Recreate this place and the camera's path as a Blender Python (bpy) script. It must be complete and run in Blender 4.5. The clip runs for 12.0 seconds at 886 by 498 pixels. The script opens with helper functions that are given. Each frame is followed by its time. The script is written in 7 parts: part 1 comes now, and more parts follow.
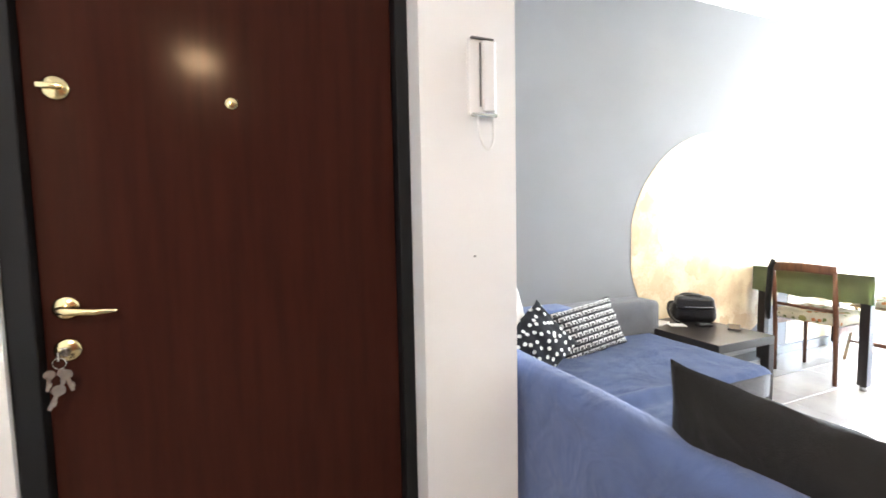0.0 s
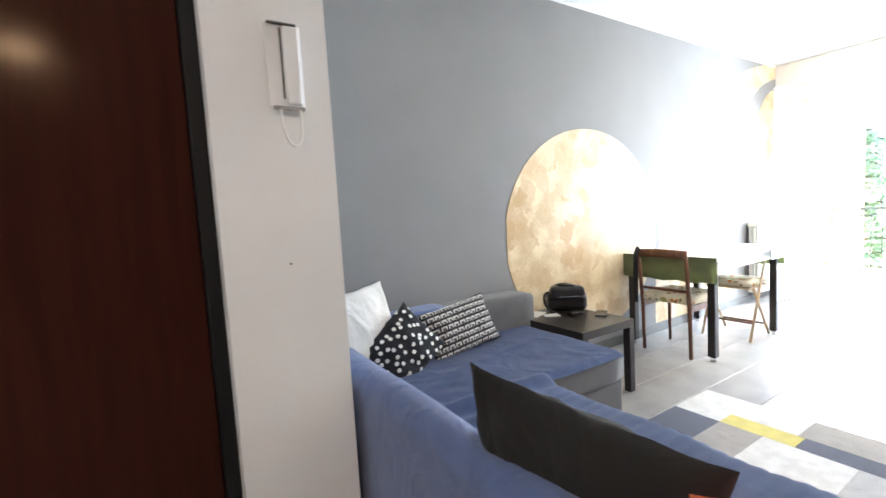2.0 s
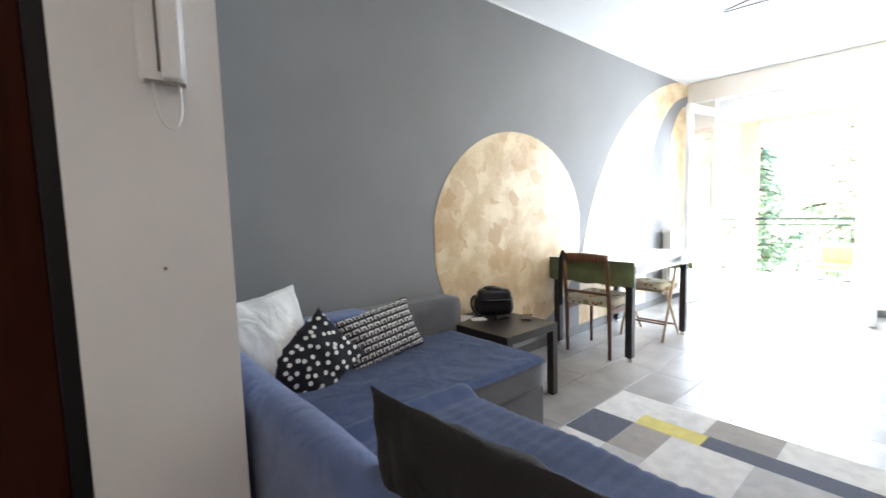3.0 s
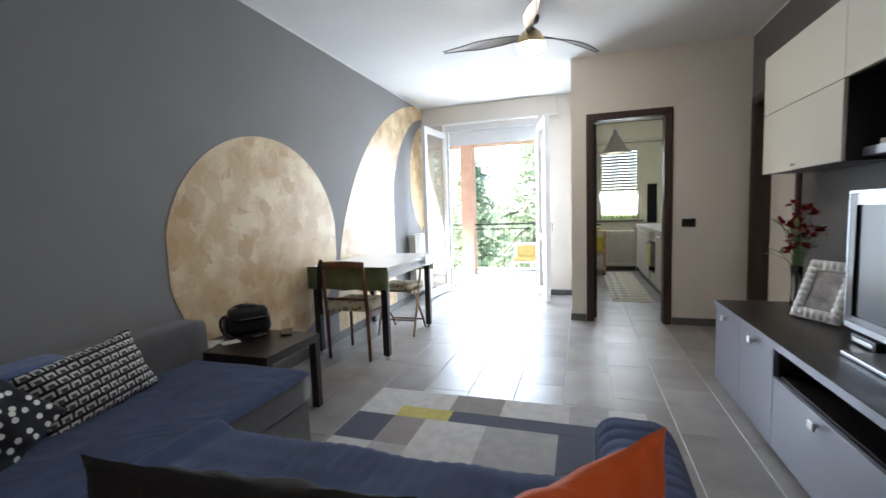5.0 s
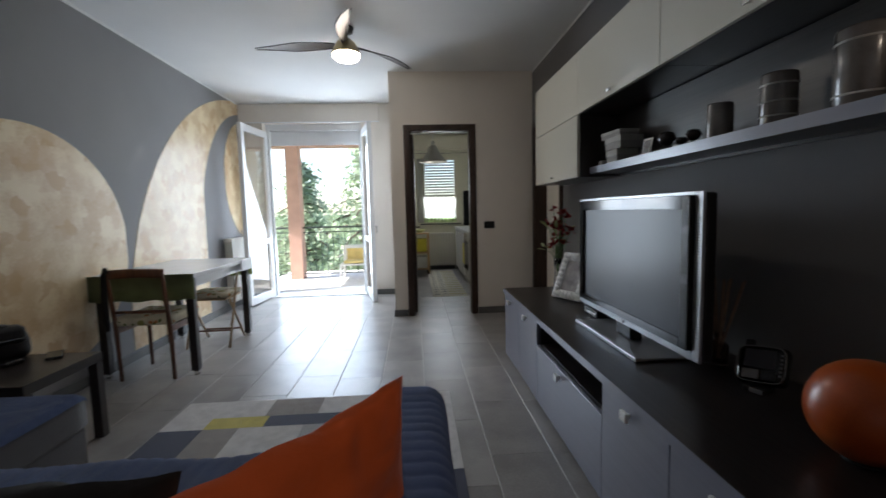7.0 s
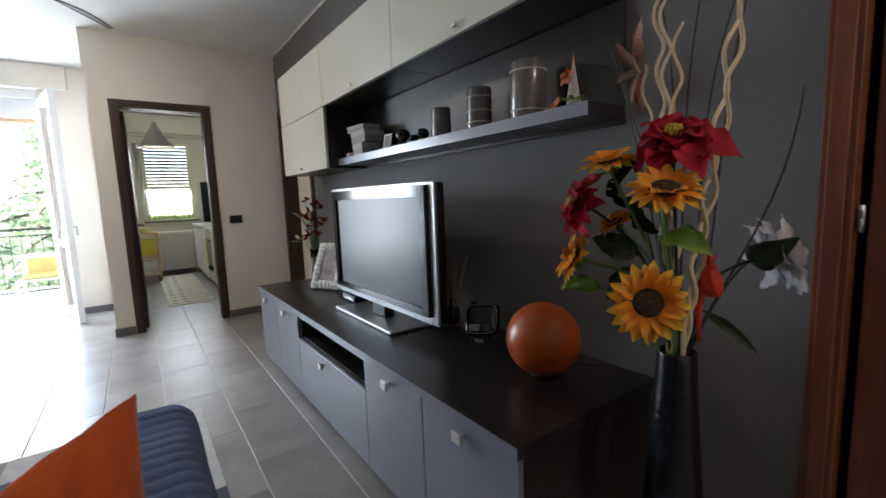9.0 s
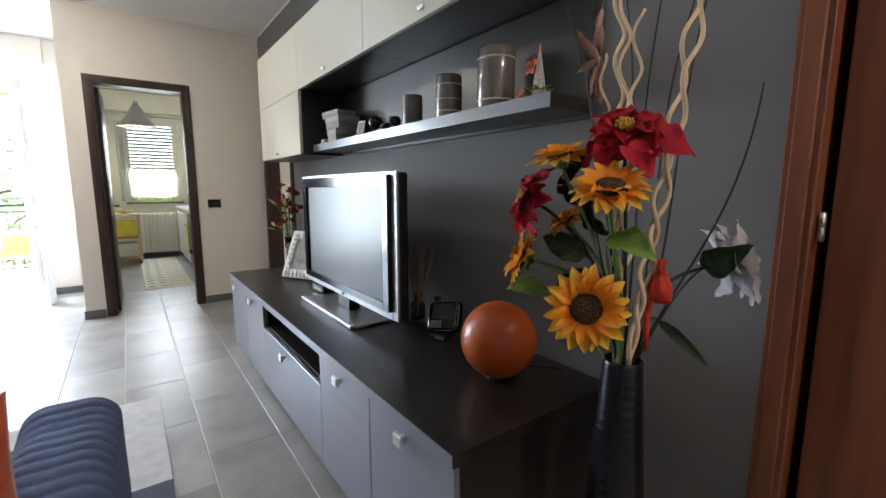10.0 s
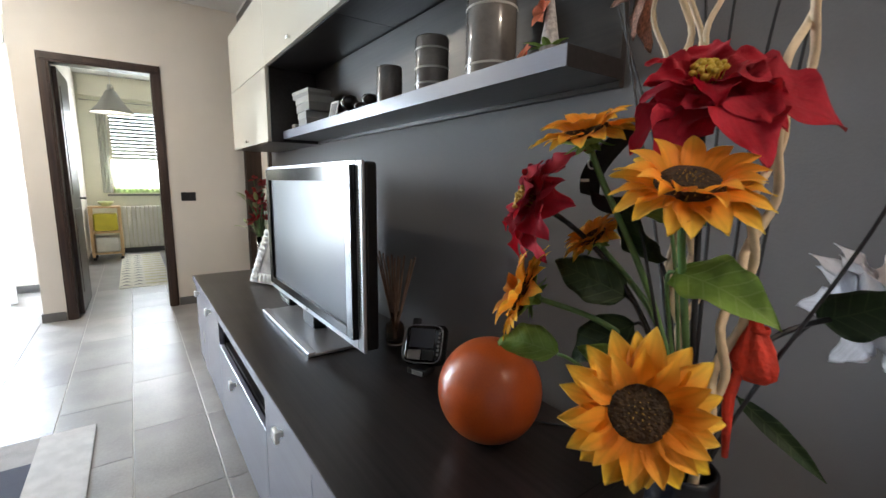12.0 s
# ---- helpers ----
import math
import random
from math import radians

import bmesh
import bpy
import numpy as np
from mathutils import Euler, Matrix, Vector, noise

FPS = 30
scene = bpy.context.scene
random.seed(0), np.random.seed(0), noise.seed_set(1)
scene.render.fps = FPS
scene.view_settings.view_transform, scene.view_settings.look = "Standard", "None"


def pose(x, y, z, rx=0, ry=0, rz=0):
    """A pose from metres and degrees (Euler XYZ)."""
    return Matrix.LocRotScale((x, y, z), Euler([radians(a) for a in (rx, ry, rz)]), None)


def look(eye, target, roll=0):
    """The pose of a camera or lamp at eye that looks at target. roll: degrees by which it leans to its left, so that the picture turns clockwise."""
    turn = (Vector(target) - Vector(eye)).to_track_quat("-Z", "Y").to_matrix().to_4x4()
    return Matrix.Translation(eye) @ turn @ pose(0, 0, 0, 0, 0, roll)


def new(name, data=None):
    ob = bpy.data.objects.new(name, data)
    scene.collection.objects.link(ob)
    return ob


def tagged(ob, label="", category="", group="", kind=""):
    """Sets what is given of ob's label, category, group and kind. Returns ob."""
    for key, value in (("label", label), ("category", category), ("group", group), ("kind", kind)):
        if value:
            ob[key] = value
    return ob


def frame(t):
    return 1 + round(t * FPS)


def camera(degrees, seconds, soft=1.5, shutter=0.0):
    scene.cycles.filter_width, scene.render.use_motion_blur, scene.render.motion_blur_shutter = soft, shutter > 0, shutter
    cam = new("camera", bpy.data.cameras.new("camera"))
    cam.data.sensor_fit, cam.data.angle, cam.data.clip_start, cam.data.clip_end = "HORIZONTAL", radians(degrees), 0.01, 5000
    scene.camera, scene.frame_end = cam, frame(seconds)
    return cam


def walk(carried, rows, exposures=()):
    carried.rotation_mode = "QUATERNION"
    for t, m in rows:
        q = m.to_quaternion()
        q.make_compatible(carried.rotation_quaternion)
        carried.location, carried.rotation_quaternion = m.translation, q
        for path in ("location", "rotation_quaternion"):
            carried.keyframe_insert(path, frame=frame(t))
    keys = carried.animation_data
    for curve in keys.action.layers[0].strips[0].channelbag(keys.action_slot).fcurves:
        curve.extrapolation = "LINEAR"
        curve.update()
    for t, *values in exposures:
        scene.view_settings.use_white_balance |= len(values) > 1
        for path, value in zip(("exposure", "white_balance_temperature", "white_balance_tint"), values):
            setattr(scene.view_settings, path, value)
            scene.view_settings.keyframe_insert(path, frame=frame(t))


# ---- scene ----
cam = camera(91.6, 12.0, 1.5, 0.4)
PATH = [
    (0, (0.048, -0.209, 1.214), (0.803, 1.637, 1.07), -1.1),
    (0.5, (0.14, -0.243, 1.217), (0.977, 1.569, 1.095), -1.4),
    (1, (0.23, -0.26, 1.214), (1.111, 1.531, 1.088), -1.6),
    (1.5, (0.314, -0.269, 1.206), (1.244, 1.496, 1.066), -1.5),
    (2, (0.388, -0.272, 1.207), (1.446, 1.418, 1.047), -3.3),
    (2.5, (0.498, -0.246, 1.209), (1.636, 1.39, 1.04), -2.3),
    (4.5, (0.528, -0.176, 1.219), (2.354, 0.618, 1.025), -2.4),
    (5, (0.514, -0.211, 1.219), (2.41, 0.4, 1.046), -1.9),
    (5.5, (0.47, -0.266, 1.22), (2.409, 0.195, 1.054), -1.6),
    (6, (0.419, -0.292, 1.212), (2.39, -0.009, 1.023), -1.5),
    (6.5, (0.372, -0.331, 1.212), (2.356, -0.209, 0.993), -1.8),
    (7, (0.385, -0.367, 1.206), (2.373, -0.493, 1.028), -1.4),
    (7.5, (0.393, -0.348, 1.217), (2.333, -0.793, 1.017), -2.1),
    (9.5, (0.338, -0.381, 1.186), (1.908, -1.595, 0.935), -1.7),
    (10, (0.33, -0.506, 1.186), (1.932, -1.67, 0.905), -0.0),
    (10.5, (0.327, -0.606, 1.186), (1.972, -1.701, 0.88), 1.3),
    (11, (0.386, -0.666, 1.179), (2.054, -1.725, 0.868), 0.1),
    (11.5, (0.515, -0.749, 1.185), (2.13, -1.892, 0.893), 1.4),
    (12, (0.599, -0.792, 1.187), (2.204, -1.944, 0.881), 0.6),
]
EXPOSURES = [(0.0, 5.38, 6330, 13), (1.5, 4.85, 6330, 13), (2.7, 4.08, 6300, 13), (4.3, 3.13, 6250, 14), (5.5, 2.53, 6200, 14), (7.5, 1.78, 6200, 14), (9.4, 3.2, 6270, 13), (10.0, 3.5, 6250, 13), (10.5, 3.8, 6300, 13), (12.0, 3.87, 6300, 12)]
walk(cam, [(t, look(eye, target, roll)) for t, eye, target, roll in PATH], EXPOSURES)

# ---------------------------------------------------------------- world and large lights
world = bpy.data.worlds.new("sky")
scene.world = world
world.use_nodes = True
wn = world.node_tree.nodes
sky = wn.new("ShaderNodeTexSky")
sky.sky_type, sky.sun_disc = "NISHITA", False
SUN_EL, SUN_AZ = radians(40), radians(-8)
sky.sun_elevation, sky.sun_rotation = SUN_EL, SUN_AZ
wn["Background"].inputs["Strength"].default_value = 0.15
world.node_tree.links.new(sky.outputs[0], wn["Background"].inputs[0])

sun = new("sun", bpy.data.lights.new("sun", "SUN"))
sun.data.energy, sun.data.angle, sun.data.color = 5.0, radians(0.6), (1.0, 0.95, 0.87)
sun_dir = Vector((math.sin(SUN_AZ) * math.cos(SUN_EL), math.cos(SUN_AZ) * math.cos(SUN_EL), math.sin(SUN_EL)))
sun.matrix_world = look(sun_dir * 30, (0, 0, 0))


def area_light(name, eye, target, w, h, watts, colour):
    ob = new(name, bpy.data.lights.new(name, "AREA"))
    ob.data.shape, ob.data.size, ob.data.size_y = "RECTANGLE", w, h
    ob.data.energy, ob.data.color = watts, colour
    ob.matrix_world = look(eye, target)
    return ob


area_light("balcony_daylight", (7.02, 1.05, 1.2), (3.6, -0.5, 0.15), 1.28, 2.1, 18, (0.76, 0.89, 1.0))
area_light("kitchen_daylight", (9.20, -0.9, 1.65), (6.0, -0.9, 1.0), 0.7, 1.3, 3.0, (0.90, 0.97, 1.0))


# ---------------------------------------------------------------- materials
def surf(name, col, rough=0.5, var=0.12, scale=6.0, bump=0.05, bscale=180.0, metal=0.0, col2=None, coat=0.0, rvar=0.1, sheen=0.0, sharp=0.15, fold=0.0):
    m = bpy.data.materials.new(name)
    m.use_nodes = True
    n, l = m.node_tree.nodes, m.node_tree.links
    b = n["Principled BSDF"]
    tc = n.new("ShaderNodeTexCoord")
    big = n.new("ShaderNodeTexNoise")
    big.inputs["Scale"].default_value, big.inputs["Detail"].default_value = scale, 6
    fine = n.new("ShaderNodeTexNoise")
    fine.inputs["Scale"].default_value, fine.inputs["Detail"].default_value = bscale, 3
    for t in (big, fine):
        l.new(tc.outputs["Object"], t.inputs["Vector"])
    ramp = n.new("ShaderNodeMix")
    ramp.data_type = "RGBA"
    lo = col2 or tuple(c * (1 - var) for c in col)
    hi = col if col2 else tuple(min(1, c * (1 + var)) for c in col)
    ramp.inputs["A"].default_value, ramp.inputs["B"].default_value = (*lo, 1), (*hi, 1)
    mr = n.new("ShaderNodeMapRange")
    mr.inputs["From Min"].default_value, mr.inputs["From Max"].default_value = 0.5 - sharp, 0.5 + sharp
    add = n.new("ShaderNodeMath")
    add.operation = "MULTIPLY_ADD"
    add.inputs[1].default_value, add.inputs[2].default_value = 0.3, -0.15
    l.new(fine.outputs["Fac"], add.inputs[0])
    plus = n.new("ShaderNodeMath")
    plus.operation = "ADD"
    l.new(big.outputs["Fac"], plus.inputs[0])
    l.new(add.outputs[0], plus.inputs[1])
    l.new(plus.outputs[0], mr.inputs["Value"])
    l.new(mr.outputs["Result"], ramp.inputs["Factor"])
    l.new(ramp.outputs["Result"], b.inputs["Base Color"])
    rr = n.new("ShaderNodeMapRange")
    rr.inputs["To Min"].default_value = max(0.02, rough - rvar * rough)
    rr.inputs["To Max"].default_value = min(1, rough + rvar * rough)
    l.new(big.outputs["Fac"], rr.inputs["Value"])
    l.new(rr.outputs["Result"], b.inputs["Roughness"])
    b.inputs["Metallic"].default_value = metal
    b.inputs["Coat Weight"].default_value = coat
    b.inputs["Sheen Weight"].default_value = sheen
    if fold:
        # soft creases under the weave
        wr = n.new("ShaderNodeTexNoise")
        wr.inputs["Scale"].default_value, wr.inputs["Detail"].default_value, wr.inputs["Distortion"].default_value = 4.5, 3, 1.6
        l.new(tc.outputs["Object"], wr.inputs["Vector"])
        fb = n.new("ShaderNodeBump")
        fb.inputs["Strength"].default_value, fb.inputs["Distance"].default_value = fold, 0.05
        l.new(wr.outputs["Fac"], fb.inputs["Height"])
        l.new(fb.outputs["Normal"], b.inputs["Normal"])
    if bump:
        bp = n.new("ShaderNodeBump")
        if fold:
            l.new(fb.outputs["Normal"], bp.inputs["Normal"])
        bp.inputs["Strength"].default_value, bp.inputs["Distance"].default_value = bump, 0.01
        l.new(fine.outputs["Fac"], bp.inputs["Height"])
        l.new(bp.outputs["Normal"], b.inputs["Normal"])
    return m


def wood(name, dark, light, rough=0.35, along="X", scale=3.0, stretch=18.0, coat=0.0, bump=0.04):
    m = surf(name, light, rough, bump=0, coat=coat)
    n, l = m.node_tree.nodes, m.node_tree.links
    tc = n["Texture Coordinate"]
    mp = n.new("ShaderNodeMapping")
    mp.inputs["Scale"].default_value = [1 if a == along else stretch for a in "XYZ"]
    l.new(tc.outputs["Object"], mp.inputs["Vector"])
    g = n.new("ShaderNodeTexNoise")
    g.inputs["Scale"].default_value, g.inputs["Detail"].default_value, g.inputs["Distortion"].default_value = scale, 5, 0.15
    l.new(mp.outputs[0], g.inputs["Vector"])
    mix = n["Mix"]
    mix.inputs["A"].default_value, mix.inputs["B"].default_value = (*dark, 1), (*light, 1)
    mr = n.new("ShaderNodeMapRange")
    mr.inputs["From Min"].default_value, mr.inputs["From Max"].default_value = 0.3, 0.7
    l.new(g.outputs["Fac"], mr.inputs["Value"])
    l.new(mr.outputs["Result"], mix.inputs["Factor"])
    if not bump:
        return m
    bp = n.new("ShaderNodeBump")
    bp.inputs["Strength"].default_value, bp.inputs["Distance"].default_value = bump, 0.01
    l.new(g.outputs["Fac"], bp.inputs["Height"])
    l.new(bp.outputs["Normal"], n["Principled BSDF"].inputs["Normal"])
    return m


def glow(name, col, strength):
    m = bpy.data.materials.new(name)
    m.use_nodes = True
    b = m.node_tree.nodes["Principled BSDF"]
    b.inputs["Base Color"].default_value = (*col, 1)
    b.inputs["Emission Color"].default_value = (*col, 1)
    b.inputs["Emission Strength"].default_value = strength
    return m


def glass(name, col=(1, 1, 1), rough=0.0):
    m = bpy.data.materials.new(name)
    m.use_nodes = True
    b = m.node_tree.nodes["Principled BSDF"]
    b.inputs["Base Color"].default_value = (*col, 1)
    b.inputs["Roughness"].default_value = rough
    b.inputs["Transmission Weight"].default_value = 1.0
    b.inputs["IOR"].default_value = 1.45
    return m


M_white = surf("white_wall_paint", (0.75, 0.695, 0.625), 0.85, 0.03, 2.5, 0.06, 260)
M_pier = surf("off_white_hall_paint", (0.735, 0.73, 0.725), 0.85, 0.03, 2.5, 0.06, 260)
M_kitwall = surf("cream_kitchen_paint", (0.70, 0.68, 0.55), 0.8, 0.03, 2.5, 0.05, 240)
M_ceiling = surf("ceiling_paint", (0.80, 0.80, 0.79), 0.9, 0.02, 2.0, 0.05, 240)
M_grey = surf("blue_grey_wall_paint", (0.248, 0.244, 0.247), 0.75, 0.05, 1.8, 0.08, 220)
M_dark = surf("charcoal_wall_paint", (0.152, 0.146, 0.148), 0.62, 0.06, 1.8, 0.08, 220)
M_gold = surf("gold_stucco_paint", (0.78, 0.64, 0.42), 0.36, 0.2, 5.5, 0.12, 60, col2=(0.63, 0.46, 0.26), sharp=0.10, rvar=0.5)


def trowel_marks(m):
    """Overlapping strokes of the trowel: flat patches with ragged rims that catch the light."""
    n, l = m.node_tree.nodes, m.node_tree.links
    warp = n.new("ShaderNodeTexNoise")
    warp.inputs["Scale"].default_value, warp.inputs["Detail"].default_value = 9, 4
    l.new(n["Texture Coordinate"].outputs["Object"], warp.inputs["Vector"])
    off = n.new("ShaderNodeVectorMath")
    off.operation = "MULTIPLY_ADD"
    off.inputs[1].default_value = (0.16, 0.16, 0.16)
    l.new(warp.outputs["Color"], off.inputs[0])
    l.new(n["Texture Coordinate"].outputs["Object"], off.inputs[2])
    cell = n.new("ShaderNodeTexVoronoi")
    cell.feature = "SMOOTH_F1"
    cell.inputs["Scale"].default_value = 8.5
    cell.inputs["Smoothness"].default_value = 0.25
    l.new(off.outputs[0], cell.inputs["Vector"])
    tone = n.new("ShaderNodeSeparateColor")
    l.new(cell.outputs["Color"], tone.inputs[0])
    amount = n.new("ShaderNodeMapRange")
    amount.inputs["From Min"].default_value, amount.inputs["From Max"].default_value = 0.55, 0.95
    amount.inputs["To Max"].default_value = 0.8
    l.new(tone.outputs[0], amount.inputs["Value"])
    mix = n.new("ShaderNodeMix")
    mix.data_type = "RGBA"
    mix.inputs["B"].default_value = (0.55, 0.345, 0.165, 1)
    l.new(amount.outputs["Result"], mix.inputs["Factor"])
    l.new(n["Mix"].outputs["Result"], mix.inputs["A"])
    l.new(mix.outputs["Result"], n["Principled BSDF"].inputs["Base Color"])
    relief = n.new("ShaderNodeBump")
    relief.inputs["Strength"].default_value, relief.inputs["Distance"].default_value = 0.10, 0.012
    l.new(cell.outputs["Distance"], relief.inputs["Height"])
    l.new(n["Bump"].outputs["Normal"], relief.inputs["Normal"])
    l.new(relief.outputs["Normal"], n["Principled BSDF"].inputs["Normal"])


trowel_marks(M_gold)
M_tile = surf("grey_stone_tile", (0.300, 0.286, 0.274), 0.34, 0.20, 3.2, 0.04, 90, rvar=0.12)
_n, _l = M_tile.node_tree.nodes, M_tile.node_tree.links
_oi, _sh, _mv = _n.new("ShaderNodeObjectInfo"), _n.new("ShaderNodeVectorMath"), _n.new("ShaderNodeMapRange")
_sh.operation = "MULTIPLY_ADD"
_sh.inputs[1].default_value = (17, 11, 5)
_l.new(_oi.outputs["Random"], _sh.inputs[0])
_l.new(_n["Texture Coordinate"].outputs["Object"], _sh.inputs[2])
for _t in ("Noise Texture", "Noise Texture.001"):
    _l.new(_sh.outputs[0], _n[_t].inputs["Vector"])
_hv = _n.new("ShaderNodeHueSaturation")
_mv.inputs["To Min"].default_value, _mv.inputs["To Max"].default_value = 0.91, 1.08
_l.new(_oi.outputs["Random"], _mv.inputs["Value"])
_l.new(_mv.outputs["Result"], _hv.inputs["Value"])
_l.new(_n["Mix"].outputs["Result"], _hv.inputs["Color"])
_l.new(_hv.outputs[0], _n["Principled BSDF"].inputs["Base Color"])
M_grout = surf("light_grout", (0.58, 0.57, 0.55), 0.85, 0.1, 12, 0.2, 300)
M_skirt = surf("grey_skirting_tile", (0.13, 0.128, 0.126), 0.4, 0.1, 6, 0.03)
M_walnut = wood("dark_walnut", (0.020, 0.010, 0.007), (0.055, 0.028, 0.018), 0.38, "Z", 3, 16)
M_mahog = wood("red_mahogany_door", (0.034, 0.0114, 0.0086), (0.046, 0.0142, 0.0104), 0.14, "Z", 2.5, 12, coat=0.0, bump=0.003)
M_mahog.node_tree.nodes["Principled BSDF"].inputs["Specular IOR Level"].default_value = 0.045
M_mahog.node_tree.nodes["Principled BSDF"].inputs["Specular Tint"].default_value = (1.0, 0.78, 0.55, 1)
M_cherry = wood("cherry_wood_door", (0.125, 0.037, 0.017), (0.21, 0.070, 0.032), 0.35, "Z", 2.5, 10)
M_black = surf("black_steel_frame", (0.006, 0.0065, 0.0075), 0.55, 0.1, 6, 0.03)
M_black.node_tree.nodes["Principled BSDF"].inputs["Specular IOR Level"].default_value = 0.25
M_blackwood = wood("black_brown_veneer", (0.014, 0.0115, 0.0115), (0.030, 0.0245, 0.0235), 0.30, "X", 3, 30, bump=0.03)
# black-brown veneer with its bluish daylight sheen put into the base colour
M_front_sheen = wood("black_brown_front", (0.222, 0.225, 0.280), (0.236, 0.239, 0.296), 0.25, "X", 3, 30, bump=0.006)
M_front_sheen.node_tree.nodes["Principled BSDF"].inputs["Specular IOR Level"].default_value = 0.85
M_panel = wood("black_brown_panel", (0.022, 0.019, 0.0185), (0.038, 0.033, 0.031), 0.34, "X", 3, 30, bump=0.02)
M_gloss = surf("cream_high_gloss", (0.74, 0.71, 0.61), 0.08, 0.01, 2, 0.0)
M_chrome = surf("brushed_chrome", (0.75, 0.75, 0.74), 0.22, 0.03, 5, 0.02, metal=1.0)
M_brass = surf("polished_brass", (0.80, 0.66, 0.36), 0.18, 0.05, 6, 0.02, metal=1.0)
M_steel = surf("nickel_steel", (0.62, 0.61, 0.58), 0.24, 0.06, 8, 0.03, metal=1.0)
M_blue = surf("blue_cotton_cover", (0.085, 0.130, 0.285), 0.9, 0.10, 9, 0.35, 420, sheen=0.25, fold=0.35)
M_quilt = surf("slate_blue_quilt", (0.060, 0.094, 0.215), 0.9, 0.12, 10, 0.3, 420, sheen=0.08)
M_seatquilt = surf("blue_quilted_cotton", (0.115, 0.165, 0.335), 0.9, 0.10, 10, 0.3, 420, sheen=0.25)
M_sofagrey = surf("grey_sofa_fabric", (0.105, 0.102, 0.105), 0.92, 0.10, 14, 0.35, 520, sheen=0.2)
M_cushblack = surf("black_cotton", (0.008, 0.0075, 0.0075), 0.9, 0.15, 10, 0.3, 420, sheen=0.03, fold=0.34)
M_orange = surf("orange_cotton", (0.72, 0.115, 0.016), 0.85, 0.07, 8, 0.25, 420, sheen=0.2, fold=0.28)
M_whitefab = surf("white_cotton", (0.75, 0.74, 0.71), 0.9, 0.05, 9, 0.3, 420, fold=0.5)
M_nickel = surf("satin_nickel", (0.80, 0.80, 0.79), 0.35, 0.03, 5, 0.0, metal=0.55)
M_pvc = surf("white_window_pvc", (0.78, 0.79, 0.80), 0.4, 0.02, 4, 0.0)
M_plastic = surf("white_plastic", (0.75, 0.74, 0.72), 0.45, 0.02, 5, 0.0)
M_blackplastic = surf("black_plastic", (0.012, 0.012, 0.013), 0.35, 0.1, 6, 0.02)
M_pane = glass("window_glass")


# ---------------------------------------------------------------- mesh helpers
def thing(name, label, category, loc=(0, 0, 0), rz=0.0, group="", kind=""):
    ob = new(name)
    ob.empty_display_size = 0.1
    ob.matrix_basis = pose(*loc, 0, 0, rz)
    return tagged(ob, label, category, group, kind)


def mesh_of(name, bm, material, smooth=False):
    me = bpy.data.meshes.new(name)
    bmesh.ops.recalc_face_normals(bm, faces=bm.faces)
    bm.to_mesh(me)
    bm.free()
    me.materials.append(material)
    if smooth:
        for p in me.polygons:
            p.use_smooth = True
    return me


def part(name, bm, material, parent=None, label="", smooth=False, at=None):
    ob = new(name, mesh_of(name, bm, material, smooth))
    ob.parent = parent
    if at is not None:
        ob.matrix_basis = at
    return tagged(ob, label)


def solid(name, bm, material, label, category, group="", kind="", smooth=False):
    return tagged(part(name, bm, material, None, "", smooth), label, category, group, kind)


def box(x0, x1, y0, y1, z0, z1, bevel=0.0, segs=2, bm=None):
    own = bmesh.new()
    m = Matrix.LocRotScale(((x0 + x1) / 2, (y0 + y1) / 2, (z0 + z1) / 2), None, (abs(x1 - x0), abs(y1 - y0), abs(z1 - z0)))
    bmesh.ops.create_cube(own, size=1, matrix=m)
    if bevel:
        bmesh.ops.bevel(own, geom=own.edges[:], offset=bevel, segments=segs, affect="EDGES", profile=0.5)
    return merge(bm, own)


def merge(bm, own):
    if bm is None:
        return own
    me = bpy.data.meshes.new("tmp")
    own.to_mesh(me)
    own.free()
    bm.from_mesh(me)
    bpy.data.meshes.remove(me)
    return bm


def lathe(profile, steps=28, centre=(0, 0, 0), bm=None):
    """Turns (radius, height) pairs round z."""
    own = bmesh.new()
    rings = []
    for r, z in profile:
        if r < 1e-5:
            rings.append([own.verts.new((centre[0], centre[1], centre[2] + z))])
        else:
            rings.append([own.verts.new((centre[0] + r * math.cos(a), centre[1] + r * math.sin(a), centre[2] + z))
                          for a in (2 * math.pi * i / steps for i in range(steps))])
    for a, b in zip(rings, rings[1:]):
        if len(a) == 1 and len(b) == 1:
            continue
        for i in range(steps):
            j = (i + 1) % steps
            if len(a) == 1:
                own.faces.new((a[0], b[j], b[i]))
            elif len(b) == 1:
                own.faces.new((a[i], a[j], b[0]))
            else:
                own.faces.new((a[i], a[j], b[j], b[i]))
    return merge(bm, own)


def tube(points, radius, sides=8, bm=None, caps=True):
    """A round bar along points; radius is one number or one for each point."""
    own = bmesh.new()
    pts = [Vector(p) for p in points]
    rad = radius if isinstance(radius, (list, tuple)) else [radius] * len(pts)
    rings, side = [], None
    for i, p in enumerate(pts):
        d = (pts[min(i + 1, len(pts) - 1)] - pts[max(i - 1, 0)]).normalized()
        if side is None:
            side = d.orthogonal().normalized()
        side = (side - d * side.dot(d)).normalized()
        up = d.cross(side)
        rings.append([own.verts.new(p + rad[i] * (side * math.cos(a) + up * math.sin(a))) for a in (2 * math.pi * k / sides for k in range(sides))])
    for a, b in zip(rings, rings[1:]):
        for k in range(sides):
            own.faces.new((a[k], a[(k + 1) % sides], b[(k + 1) % sides], b[k]))
    if caps:
        own.faces.new(rings[0][::-1])
        own.faces.new(rings[-1])
    return merge(bm, own)


